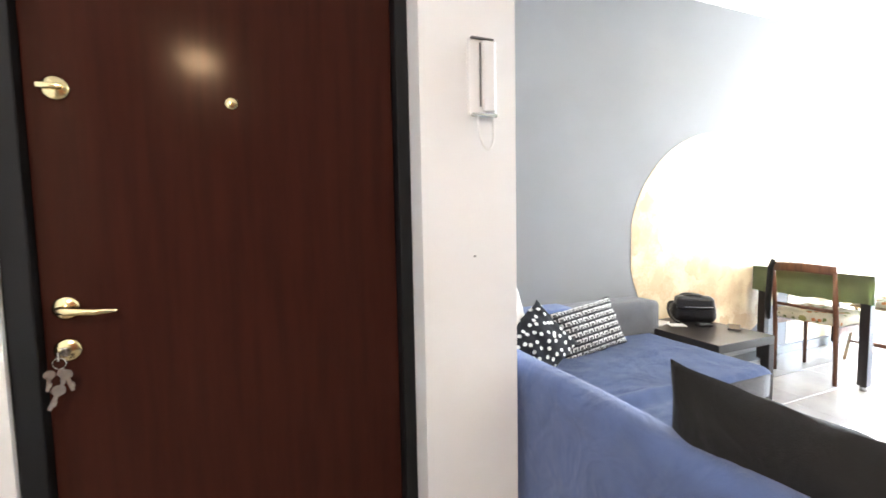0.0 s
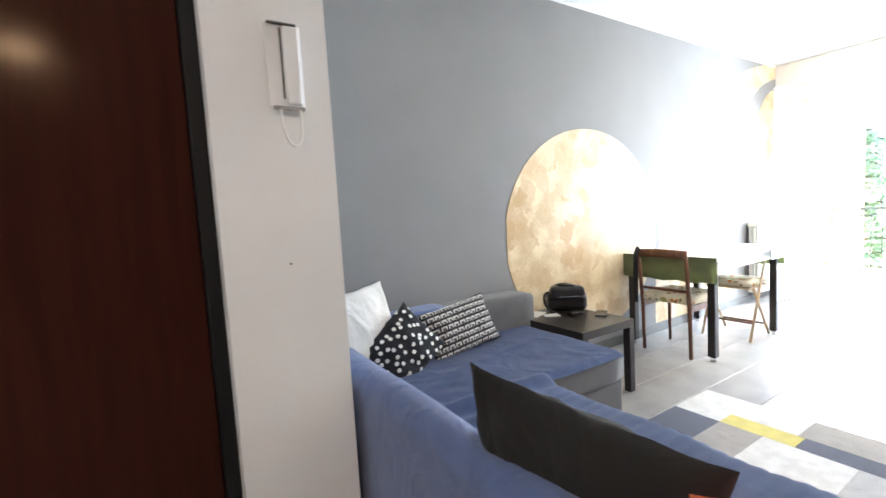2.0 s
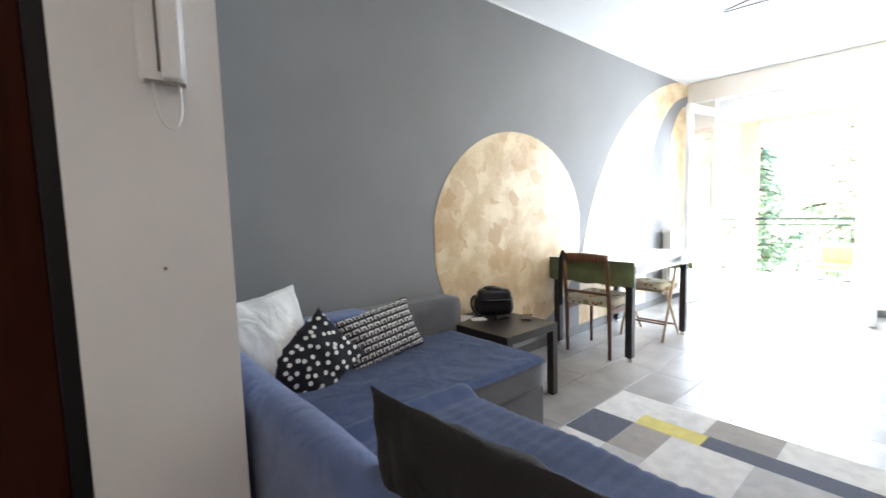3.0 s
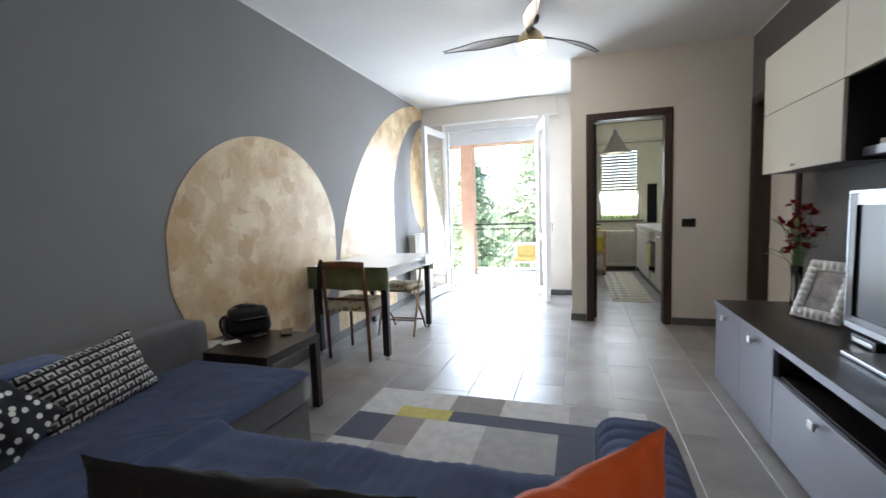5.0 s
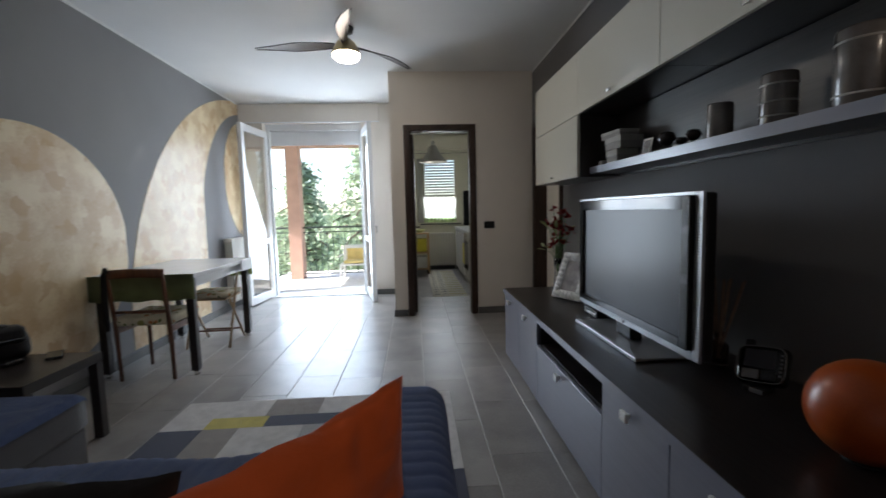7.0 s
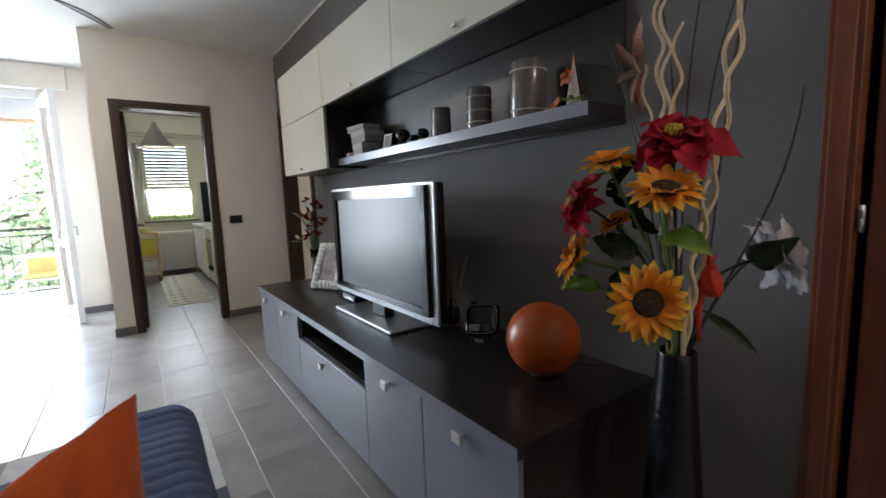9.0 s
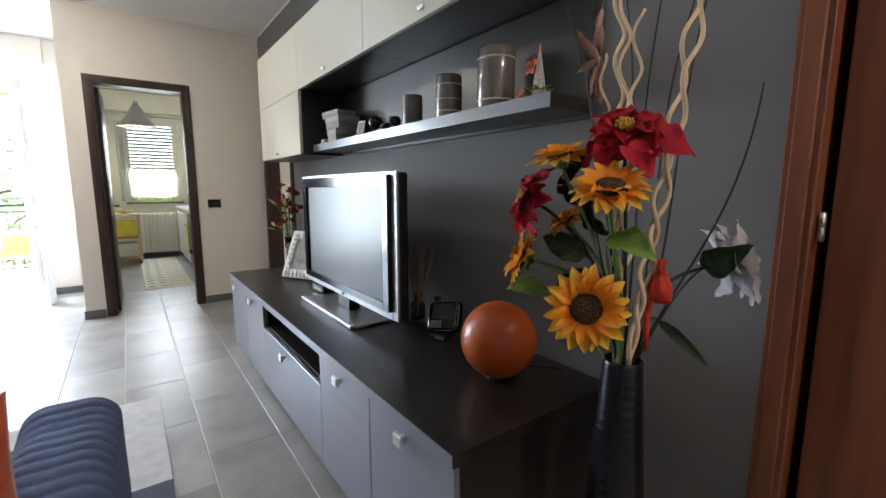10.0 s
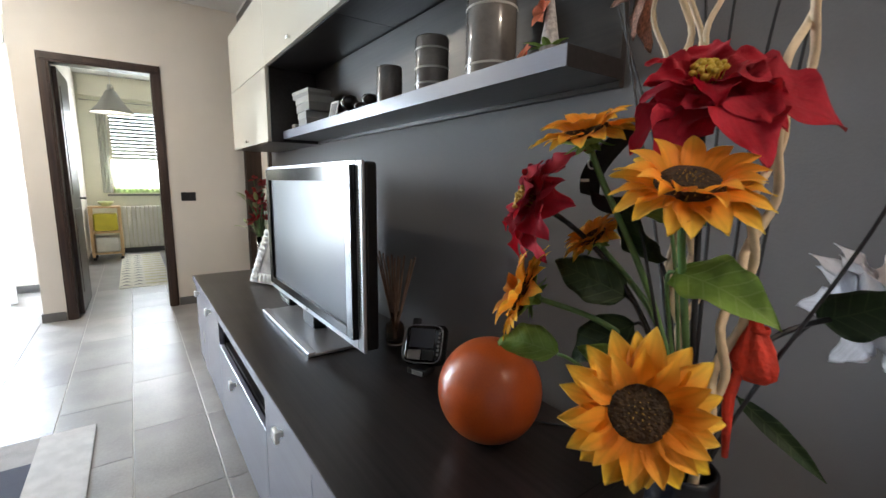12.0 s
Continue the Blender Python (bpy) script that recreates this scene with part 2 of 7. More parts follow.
def bezier(a, b, c, d, n=12):
    a, b, c, d = map(Vector, (a, b, c, d))
    return [(1 - t) ** 3 * a + 3 * (1 - t) ** 2 * t * b + 3 * (1 - t) * t * t * c + t ** 3 * d for t in (i / n for i in range(n + 1))]


def pillow(w, h, t, n=18, seed=0, wrinkle=0.006):
    """A stuffed cushion standing in the xz plane, its corners drawn out."""
    bm = bmesh.new()
    grid = {}
    for side in (-1, 1):
        for i in range(n + 1):
            for j in range(n + 1):
                u, v = 2 * i / n - 1, 2 * j / n - 1
                edge = max(abs(u), abs(v)) > 0.999
                if edge and side == 1:
                    grid[side, i, j] = grid[-1, i, j]
                    continue
                # edges bow in between the corners
                x = w / 2 * u * (1 - 0.07 * (1 - abs(v) ** 2) * abs(u))
                z = h / 2 * v * (1 - 0.07 * (1 - abs(u) ** 2) * abs(v))
                full = (max(0, 1 - u * u) ** 0.55) * (max(0, 1 - v * v) ** 0.55)
                y = side * t / 2 * full
                if not edge:
                    q = Vector((u * 2.3 + seed * 7, v * 2.3, side * 3.0))
                    y += side * wrinkle * (2 * noise.noise(q) + 0.9 * noise.noise(Vector((u * 6.5 + v * 2 + seed, v * 2.4, side * 5.0)))) * min(1, 3 * full)
                    z += wrinkle * 0.8 * noise.noise(q * 0.8)
                if edge:
                    z += wrinkle * 1.2 * noise.noise(Vector((u * 3.1 + seed, v * 3.1, 1.0)))
                grid[side, i, j] = bm.verts.new((x, y, z))
        for i in range(n):
            for j in range(n):
                q = (grid[side, i, j], grid[side, i + 1, j], grid[side, i + 1, j + 1], grid[side, i, j + 1])
                if len(set(q)) == 4:
                    bm.faces.new(q if side < 0 else q[::-1])
    return bm


def soft_box(x0, x1, y0, y1, z0, z1, r=0.05, n=14, puff=0.012, seed=0, quilt=0.0):
    """An upholstered block: rounded, slightly uneven."""
    bm = bmesh.new()
    sx, sy, sz = x1 - x0, y1 - y0, z1 - z0
    cx, cy, cz = (x0 + x1) / 2, (y0 + y1) / 2, (z0 + z1) / 2
    bmesh.ops.create_cube(bm, size=2)
    cuts = n
    bmesh.ops.subdivide_edges(bm, edges=bm.edges[:], cuts=cuts, use_grid_fill=True)
    for v in bm.verts:
        p = Vector((v.co.x * sx / 2, v.co.y * sy / 2, v.co.z * sz / 2))
        q = Vector([max(-s / 2 + r, min(s / 2 - r, c)) for c, s in zip(p, (sx, sy, sz))])
        d = p - q
        if d.length > 1e-6:
            k = max(abs(d.x), abs(d.y), abs(d.z)) / d.length
            p = q + d.normalized() * min(r, d.length) if d.length > r else p
        w = noise.noise(p * 3.1 + Vector((seed * 5.3, 0, 0)))
        p += p.normalized() * puff * w
        v.co = p + Vector((cx, cy, cz))
    return bm


# ---------------------------------------------------------------- plan, in metres
GREY_Y, TV_Y, CEIL = 2.04, -1.73, 2.742
KIT_X, JUT_Y, END_X = 5.305, -0.115, 6.70
HALL_X = -1.25
FAR_X = 9.25


def slab(name, x0, x1, y0, y1, z0, z1, material, label, category="wall"):
    return solid(name, box(x0, x1, y0, y1, z0, z1), material, label, category, kind="structure")


# grey wall with painted discs
slab("wall_north", 0.845, END_X + 0.34, GREY_Y, GREY_Y + 0.25, 0, CEIL, M_grey, "matt blue-grey painted living room wall")
# pier beside the entrance door, and the entrance wall
slab("wall_pier", 0.503, 0.845, 1.07, GREY_Y + 0.25, 0, CEIL, M_pier, "off-white painted pier between door and sofa corner")
# unseen slab, added to keep outside light out of the door gaps
slab("wall_landing", -0.72, 0.80, 1.40, 1.46, 0, CEIL, M_black, "unseen black slab blocking light leaks behind the entrance door")
slab("wall_entrance_west", HALL_X - 0.2, -0.567, 1.17, 1.40, 0, CEIL, M_pier, "off-white wall beside the entrance door")
slab("wall_entrance_lintel", -0.567, 0.503, 1.17, 1.40, 2.20, CEIL, M_pier, "off-white wall above the entrance door")
slab("wall_west", HALL_X - 0.2, HALL_X, TV_Y - 0.2, 1.17, 0, CEIL, M_pier, "off-white end wall of the entrance hall")
# wall of the wall unit, with a doorway near the kitchen and the cherry door near the hall
D2A, D2B, D3A, D3B = -0.28, 0.622, 4.36, 5.20
slab("wall_south_1", HALL_X, D2A, TV_Y - 0.2, TV_Y, 0, CEIL, M_dark, "charcoal painted wall beside the cherry door")
slab("wall_south_2", D2A, D2B, TV_Y - 0.2, TV_Y, 2.10, CEIL, M_dark, "charcoal painted wall above the cherry door")
slab("wall_south_3", D2B, D3A, TV_Y - 0.2, TV_Y, 0, CEIL, M_dark, "charcoal painted wall behind the wall unit")
slab("wall_south_4", D3A, D3B, TV_Y - 0.2, TV_Y, 2.10, CEIL, M_dark, "charcoal painted wall above the side doorway")
# backing slab out of view, added so the door gaps stay dark
slab("wall_south_back", HALL_X, KIT_X, TV_Y - 0.26, TV_Y - 0.2, 0, CEIL, M_black, "unseen black backing slab blocking light leaks at the doors")
slab("wall_south_5", D3B, KIT_X, TV_Y - 0.2, TV_Y, 0, CEIL, M_dark, "charcoal painted strip of wall in the corner")
# kitchen wall
KA, KB = -0.335, -1.005
slab("wall_kitchen_1", KIT_X, KIT_X + 0.11, KA, JUT_Y, 0, CEIL, M_white, "off-white painted wall corner beside the kitchen doorway")
slab("wall_kitchen_2", KIT_X, KIT_X + 0.11, TV_Y - 0.2, KB, 0, CEIL, M_white, "off-white painted wall with the light switch")
slab("wall_kitchen_3", KIT_X, KIT_X + 0.11, KB, KA, 2.10, CEIL, M_white, "off-white painted wall above the kitchen doorway")
slab("wall_recess", KIT_X + 0.11, FAR_X, JUT_Y - 0.10, JUT_Y, 0, CEIL, M_white, "white wall between balcony recess and kitchen")
# end wall round the balcony door
OA, OB, OZ = 0.36, 1.73, 2.49
slab("wall_balcony_1", END_X, END_X + 0.34, OB, GREY_Y, 0, CEIL, M_white, "white wall beside the balcony door")
slab("wall_balcony_2", END_X, END_X + 0.34, JUT_Y, OA, 0, CEIL, M_white, "white wall on the inner side of the balcony door")
slab("wall_balcony_3", END_X, END_X + 0.34, OA, OB, OZ, CEIL, M_white, "white lintel above the balcony door")
# kitchen shell
WA, WB, WZ0, WZ1 = -0.52, -1.27, 0.95, 2.30
slab("wall_kitchen_far_1", FAR_X, FAR_X + 0.3, WA, JUT_Y, 0, CEIL, M_kitwall, "cream kitchen wall beside the window")
slab("wall_kitchen_far_2", FAR_X, FAR_X + 0.3, -2.0, WB, 0, CEIL, M_kitwall, "cream kitchen wall beside the units")
slab("wall_kitchen_far_3", FAR_X, FAR_X + 0.3, WB, WA, 0, WZ0, M_kitwall, "cream kitchen wall under the window")
slab("wall_kitchen_far_4", FAR_X, FAR_X + 0.3, WB, WA, WZ1, CEIL, M_kitwall, "cream kitchen wall above the window")
slab("wall_kitchen_side", KIT_X + 0.11, FAR_X, -2.0, -1.80, 0, CEIL, M_kitwall, "cream kitchen wall behind the units")
# ceiling
slab("ceiling", HALL_X - 0.2, FAR_X + 0.3, TV_Y - 0.3, GREY_Y + 0.25, CEIL, CEIL + 0.2, M_ceiling, "plain white painted plaster ceiling", "ceiling")
# floor bed under the tiles
slab("floor", HALL_X - 0.2, FAR_X + 0.3, TV_Y - 0.3, GREY_Y + 0.25, -0.2, -0.004, M_grout, "light grout bed of the tiled floor", "floor")

# skirting
def skirting(x0, x1, y0, y1):
    return solid("baseboard", box(x0, x1, y0, y1, 0, 0.075, 0.002), M_skirt, "low grey tile skirting along the wall", "baseboard", kind="structure")


T = 0.012
skirting(0.845, END_X, GREY_Y - T, GREY_Y)
skirting(KIT_X - T, KIT_X, TV_Y, KB - 0.075)
skirting(KIT_X - T, KIT_X, KA + 0.075, JUT_Y + T)
skirting(KIT_X, END_X, JUT_Y, JUT_Y + T)
skirting(END_X - T, END_X, JUT_Y + T, OA)
skirting(END_X - T, END_X, OB, GREY_Y - T)
skirting(KIT_X + 0.11, FAR_X, JUT_Y - 0.10 - T, JUT_Y - 0.10)
skirting(FAR_X - T, FAR_X, -1.8, JUT_Y - 0.12)
skirting(0.70, 4.28, TV_Y, TV_Y + T)
skirting(0.503, 0.845, 1.07 - T, 1.07)

# narrow white lip where the ceiling paint meets the dark walls
def ceiling_lip(x0, x1, y0, y1):
    return solid("ceiling_trim", box(x0, x1, y0, y1, CEIL - 0.022, CEIL - 0.001, 0.002, 1), M_ceiling, "narrow white lip along the ceiling edge", "trim", kind="structure")


ceiling_lip(0.845, END_X - 0.042, GREY_Y - 0.004, GREY_Y - 0.0002)
ceiling_lip(HALL_X, KIT_X - 0.002, TV_Y + 0.0002, TV_Y + 0.004)

# gold discs painted on the grey wall
def wall_disc(name, label, inside, x0, x1, z0, z1, n=120):
    """A thin coat of stucco where inside(x, z) holds, with a clean curved edge."""
    bm = bmesh.new()
    # columns between the curve's lower and upper edge
    cols = []
    for i in range(n + 1):
        x = x0 + (x1 - x0) * i / n
        zs = [z for z in (z0 + (z1 - z0) * k / 800 for k in range(801)) if inside(x, z)]
        cols.append((x, min(zs), max(zs)) if zs else None)
    y1, y2 = GREY_Y - 0.003, GREY_Y + 0.01
    for a, b in zip(cols, cols[1:]):
        if a and b:
            v = [bm.verts.new(p) for p in ((a[0], y1, a[1]), (b[0], y1, b[1]), (b[0], y1, b[2]), (a[0], y1, a[2]))]
            w = [bm.verts.new((p.co.x, y2, p.co.z)) for p in v]
            bm.faces.new(v)
            bm.faces.new((v[3], v[2], w[2], w[3]))
            bm.faces.new((v[0], w[0], w[1], v[1]))
    bmesh.ops.remove_doubles(bm, verts=bm.verts, dist=1e-5)
    return solid(name, bm, M_gold, label, "wall painting", kind="structure")


wall_disc("painted_disc", "large round disc of gold stucco paint on grey wall", lambda x, z: ((x - 3.25) / 0.90) ** 2 + ((z - 0.99) / 0.825) ** 2 < 1, 2.35, 4.15, 0.09, 1.82)
wall_disc("painted_crescent", "gold stucco crescent sweeping up the grey wall",
          lambda x, z: ((x - 6.9) / 2.78) ** 2 + ((z - 0.20) / 2.56) ** 2 < 1 and not (((x - 6.85) / 1.38) ** 2 + ((z - 1.05) / 1.55) ** 2 < 1) and not (x > 5.52 and z < 0.75), 4.125, 6.69, 0.085, 2.735)
wall_disc("painted_disc", "gold stucco disc ending at the room corner", lambda x, z: ((x - 6.75) / 0.64) ** 2 + ((z - 1.69) / 0.79) ** 2 < 1, 6.12, 6.69, 0.9, 2.45, 60)


# ---------------------------------------------------------------- doorways
def casing(name, label, axis, a0, a1, face, out, depth, top, material, w=0.07):
    """A moulded casing round an opening: two jambs and a head, with a stepped front."""
    ob = thing(name, label, "door frame", kind="structure")
    def bar(n, p0, p1, z0, z1):
        bm = bmesh.new()
        for inset, extra in ((0.0, 0.012), (0.014, 0.020)):
            q0, q1 = p0 + inset, p1 - inset
            zz1 = z1 - (inset if n == "head" else 0)
            zz0 = z0 + (inset if n == "head" else 0)
            f0, f1 = sorted((face + out * extra, face - out * depth))
            if axis == "y":
                box(f0, f1, q0, q1, zz0, zz1, 0.003, 1, bm)
            else:
                box(q0, q1, f0, f1, zz0, zz1, 0.003, 1, bm)
        part(n, bm, material, ob)
    bar("jamb", a0 - w, a0 + 0.004, 0, top)
    bar("jamb", a1 - 0.004, a1 + w, 0, top)
    bar("head", a0 - w, a1 + w, top, top + w)
    return ob


casing("door_frame_kitchen", "dark walnut casing of the kitchen doorway", "y", KB, KA, KIT_X, -1, 0.125, 2.095, M_walnut)
casing("door_frame_side", "dark walnut casing of the side doorway", "x", D3A, D3B, TV_Y, 1, 0.2, 2.095, M_walnut)
casing("door_frame_hall", "cherry wood casing of the hall door", "x", D2A, D2B, TV_Y, 1, 0.14, 2.095, M_cherry, 0.062)

# cherry door, shut
d = thing("door_1", "shut cherry wood door in the charcoal wall", "door", kind="structure")
part("leaf", box(D2A + 0.006, D2B - 0.024, TV_Y - 0.075, TV_Y - 0.035, 0.008, 2.09, 0.003), M_cherry, d)
for z in (0.25, 1.10, 1.88):
    hb = lathe([(0, -0.032), (0.0075, -0.032), (0.0075, -0.001), (0.0066, 0.0), (0.0075, 0.001), (0.0075, 0.032), (0, 0.032)], 14, (D2B - 0.014, TV_Y - 0.018, z))
    part("hinge", hb, M_steel, d, "bright steel hinge barrel", True)

# pale door of the side doorway, shut
d = thing("door_3", "shut pale cream door beside the wall unit", "door", kind="structure")
part("leaf", box(D3A + 0.006, D3B - 0.006, TV_Y - 0.17, TV_Y - 0.13, 0.008, 2.09, 0.003), M_white, d)

# entrance door: dark steel frame and a red-brown leaf
DY = 1.22
f = thing("door_frame_entrance", "black steel frame of the armoured entrance door", "door frame", kind="structure")
part("jamb", box(-0.566, -0.507, 1.185, 1.30, 0, 2.14, 0.004), M_black, f)
part("jamb", box(0.460, 0.502, 1.172, 1.30, 0, 2.14, 0.004), M_black, f)
part("head", box(-0.566, 0.502, 1.172, 1.30, 2.14, 2.195, 0.004), M_black, f)
d = thing("door_2", "shut red-brown entrance door with brass fittings", "door", kind="structure")
part("leaf", box(-0.505, 0.458, DY, DY + 0.06, 0.01, 2.138, 0.004), M_mahog, d)


def rosette(x, z, r=0.031, label="round polished brass rosette"):
    bm = lathe([(0, 0), (r, 0), (r, 0.006), (r * 0.86, 0.011), (0, 0.012)], 32)
    return part("rosette", bm, M_brass, d, label, True, pose(x, DY, z, 90, 0, 0))


rosette(-0.438, 1.566)
rosette(-0.452, 0.995)
rosette(-0.455, 0.882)
part("thumb_turn", box(-0.472, -0.418, DY - 0.028, DY - 0.012, 1.560, 1.575, 0.004), M_brass, d, "small brass thumb turn", True)
part("lever_handle", tube([(-0.452, DY - 0.012, 0.995), (-0.452, DY - 0.05, 0.995), (-0.432, DY - 0.055, 0.993), (-0.375, DY - 0.054, 0.986), (-0.328, DY - 0.05, 0.986)], [0.010, 0.010, 0.011, 0.009, 0.006], 12), M_brass, d, "curved brass lever handle", True)
part("spyhole", lathe([(0, 0), (0.018, 0), (0.018, 0.004), (0.013, 0.007), (0, 0.007)], 24), M_brass, d, "brass spyhole cover", True, pose(-0.03, DY, 1.560, 90, 0, 0))
part("lock_cylinder", box(-0.464, -0.446, DY - 0.03, DY - 0.012, 0.870, 0.894, 0.003), M_steel, d, "steel lock cylinder")

# bunch of keys in the lock
k = thing("key_bunch", "bunch of steel keys hanging in the door lock", "keys", (-0.455, DY - 0.035, 0.880))
part("key_in_lock", box(-0.002, 0.002, -0.03, 0.008, -0.012, 0.012, 0.001), M_steel, k)
part("ring", tube([(0.014 * math.cos(a), -0.026, -0.018 + 0.014 * math.sin(a)) for a in (2 * math.pi * i / 20 for i in range(21))], 0.0012, 6), M_steel, k)
for dx, dz, rot, s in ((-0.022, -0.062, 8, 1.0), (0.012, -0.066, -14, 1.1), (-0.006, -0.105, 24, 1.2), (0.004, -0.06, 3, 0.9)):
    kb = lathe([(0, -0.0012), (0.012, -0.0012), (0.012, 0.0012), (0, 0.0012)], 16)
    bmesh.ops.rotate(kb, verts=kb.verts, matrix=Matrix.Rotation(radians(90), 3, "X"))
    box(-0.004, 0.004, -0.001, 0.001, -0.042, -0.008, 0, 1, kb)
    box(0.004, 0.007, -0.001, 0.001, -0.034, -0.022, 0, 1, kb)
    part("key", kb, M_steel, k, "", False, pose(dx, -0.026, dz + 0.018, 0, rot, 20) @ Matrix.Scale(s, 4))

# door entry phone on the pier
p = thing("entry_phone", "white wall entry phone with a looped cord", "intercom", (0.712, 1.07, 1.668))
part("body", box(-0.05, 0.05, -0.020, -0.001, -0.125, 0.113, 0.006, 3), M_pier, p)
part("handset", box(-0.005, 0.042, -0.034, -0.018, -0.118, 0.106, 0.008, 3), M_pier, p, "white handset on its cradle")
part("top_edge", box(-0.045, 0.035, -0.034, -0.020, 0.107, 0.112, 0.002), M_skirt, p, "grey shadowed top rim")
part("slot", box(-0.012, -0.006, -0.022, -0.019, -0.10, 0.10), M_skirt, p, "thin grey groove")
part("lower_rim", box(-0.045, 0.045, -0.034, -0.020, -0.134, -0.123, 0.002), M_steel, p, "grey lower rim with buttons")
part("cord", tube(bezier((-0.025, -0.03, -0.130), (-0.03, -0.045, -0.27), (0.04, -0.045, -0.28), (0.03, -0.03, -0.130), 20), 0.0040, 8), M_plastic, p, "white looped cord", True)
solid("wall_nail", lathe([(0, 0), (0.004, 0), (0.003, 0.006), (0, 0.006)], 10), M_skirt, "tiny nail in the off-white pier", "nail").matrix_basis = pose(0.684, 1.069, 1.085, 90, 0, 0)


# ---------------------------------------------------------------- corner sofa
SZ = 0.452
s = thing("corner_sofa", "L-shaped grey corner sofa under blue throws", "sofa", (0, 0, 0))
part("rear_back", soft_box(0.885, 1.01, -0.30, 2.00, 0.03, 0.680, 0.055, 18, 0.008, 1), M_blue, s, "sofa back covered by a smooth blue throw", True)
part("wall_back", soft_box(0.95, 2.40, 1.81, 2.02, 0.03, 0.66, 0.045, 16, 0.006, 2), M_sofagrey, s, "grey fabric back along the wall", True)
part("back_throw", soft_box(0.90, 1.76, 1.795, 2.03, 0.40, 0.668, 0.05, 14, 0.006, 3), M_blue, s, "blue throw over the wall-side back", True)
part("chaise_base", box(0.95, 2.30, 1.10, 1.83, 0.035, 0.30, 0.012, 3), M_sofagrey, s, "grey upholstered storage base")
part("chaise_mattress", soft_box(0.94, 2.318, 1.09, 1.83, 0.29, 0.437, 0.03, 16, 0.004, 6), M_sofagrey, s, "grey seat mattress", True)
part("seat_base", box(0.95, 1.61, -0.28, 1.10, 0.035, 0.30, 0.012, 3), M_sofagrey, s, "grey front rail of the seat")
part("arm", soft_box(0.90, 1.73, -0.418, -0.275, 0.02, 0.625, 0.05, 14, 0.004, 8), M_sofagrey, s, "grey sofa arm", True)


def throw_sheet(x0, x1, y0, y1, z, drop_x, drop_y, thick=0.012, nx=46, ny=30, seed=0, folds=()):
    """A thin cloth lying on a seat and hanging over its front edges, with shallow creases."""
    bm = bmesh.new()
    rows = []
    for i in range(nx + 1):
        row = []
        for j in range(ny + 1):
            x, y = x0 + (x1 + drop_x - x0) * i / nx, y0 - drop_y + (y1 + drop_y - y0) * j / ny
            zz = z
            r = 0.035
            over_x, over_y = x - x1, y0 - y
            for over, axis in ((over_x, 0), (over_y, 1)):
                if over > -r:
                    a = min(1.0, (over + r) / (r * 1.57))
                    fall = r * (1 - math.cos(a * math.pi / 2)) + max(0, over + r - r * 1.57)
                    out = r * math.sin(a * math.pi / 2) - r
                    zz -= fall
                    if axis == 0:
                        x = x1 + out
                    else:
                        y = y0 - out
            q = Vector((x * 2.2 + seed, y * 2.2, 0))
            zz += 0.008 * noise.noise(q) + 0.005 * noise.noise(q * 2.7)
            for fx, fy, ang, ln, hgt in folds:
                u = (x - fx) * math.cos(ang) + (y - fy) * math.sin(ang)
                w = -(x - fx) * math.sin(ang) + (y - fy) * math.cos(ang)
                zz += hgt * math.exp(-(w / 0.018) ** 2) * math.exp(-(u / ln) ** 2)
            row.append(bm.verts.new((x, y, zz)))
        rows.append(row)
    for a, b in zip(rows, rows[1:]):
        for k in range(ny):
            bm.faces.new((a[k], b[k], b[k + 1], a[k + 1]))
    bmesh.ops.solidify(bm, geom=bm.faces[:], thickness=thick)
    return bm


part("chaise_throw", throw_sheet(0.95, 2.312, 1.085, 1.80, SZ + 0.004, 0.0, 0.012, seed=1,
     folds=((1.35, 1.35, 0.5, 0.25, 0.014), (1.5, 1.15, -0.35, 0.2, 0.010), (1.9, 1.5, 0.2, 0.3, 0.008))), M_blue, s, "blue cotton throw spread over the chaise", True)


def quilt_sheet(x0, x1, y0, y1, z, drop, nx=70, ny=120):
    bm = bmesh.new()
    rows = []
    for i in range(nx + 1):
        row = []
        for j in range(ny + 1):
            x, y = x0 + (x1 + drop - x0) * i / nx, y0 + (y1 - y0) * j / ny
            zz, r = z, 0.06
            puff = 0.0055 * abs(math.sin((y + 0.012 * noise.noise(Vector((x * 3, y * 3, 9)))) * math.pi / 0.048)) ** 0.5 * (0.4 + 0.6 * abs(math.sin(x * math.pi / 0.085)) ** 0.4) + 0.009 * noise.noise(Vector((x * 4, y * 4, 3))) + 0.004 * noise.noise(Vector((x * 13, y * 9, 5)))
            over = x - x1
            xx = x
            if over > -r:
                a = min(1.0, (over + r) / (r * 1.57))
                zz -= r * (1 - math.cos(a * math.pi / 2)) + max(0, over + r - r * 1.57)
                xx = x1 + r * math.sin(a * math.pi / 2) - r
                xx += puff * math.sin(a * math.pi / 2)
            zz += puff
            if y > y1 - 0.10:
                zz += 0.03 * math.sin(min(1, (y1 - y) / 0.10) * math.pi)
            row.append(bm.verts.new((xx, y, zz)))
        rows.append(row)
    for a, b in zip(rows, rows[1:]):
        for k in range(ny):
            bm.faces.new((a[k], b[k], b[k + 1], a[k + 1]))
    bmesh.ops.solidify(bm, geom=bm.faces[:], thickness=0.012)
    return bm


part("seat_mattress", soft_box(0.95, 1.62, -0.27, 1.05, 0.29, 0.475, 0.03, 12, 0.004, 7), M_sofagrey, s, "grey seat mattress", True)
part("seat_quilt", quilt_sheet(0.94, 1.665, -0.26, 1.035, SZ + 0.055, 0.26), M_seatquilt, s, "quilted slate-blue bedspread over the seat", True)


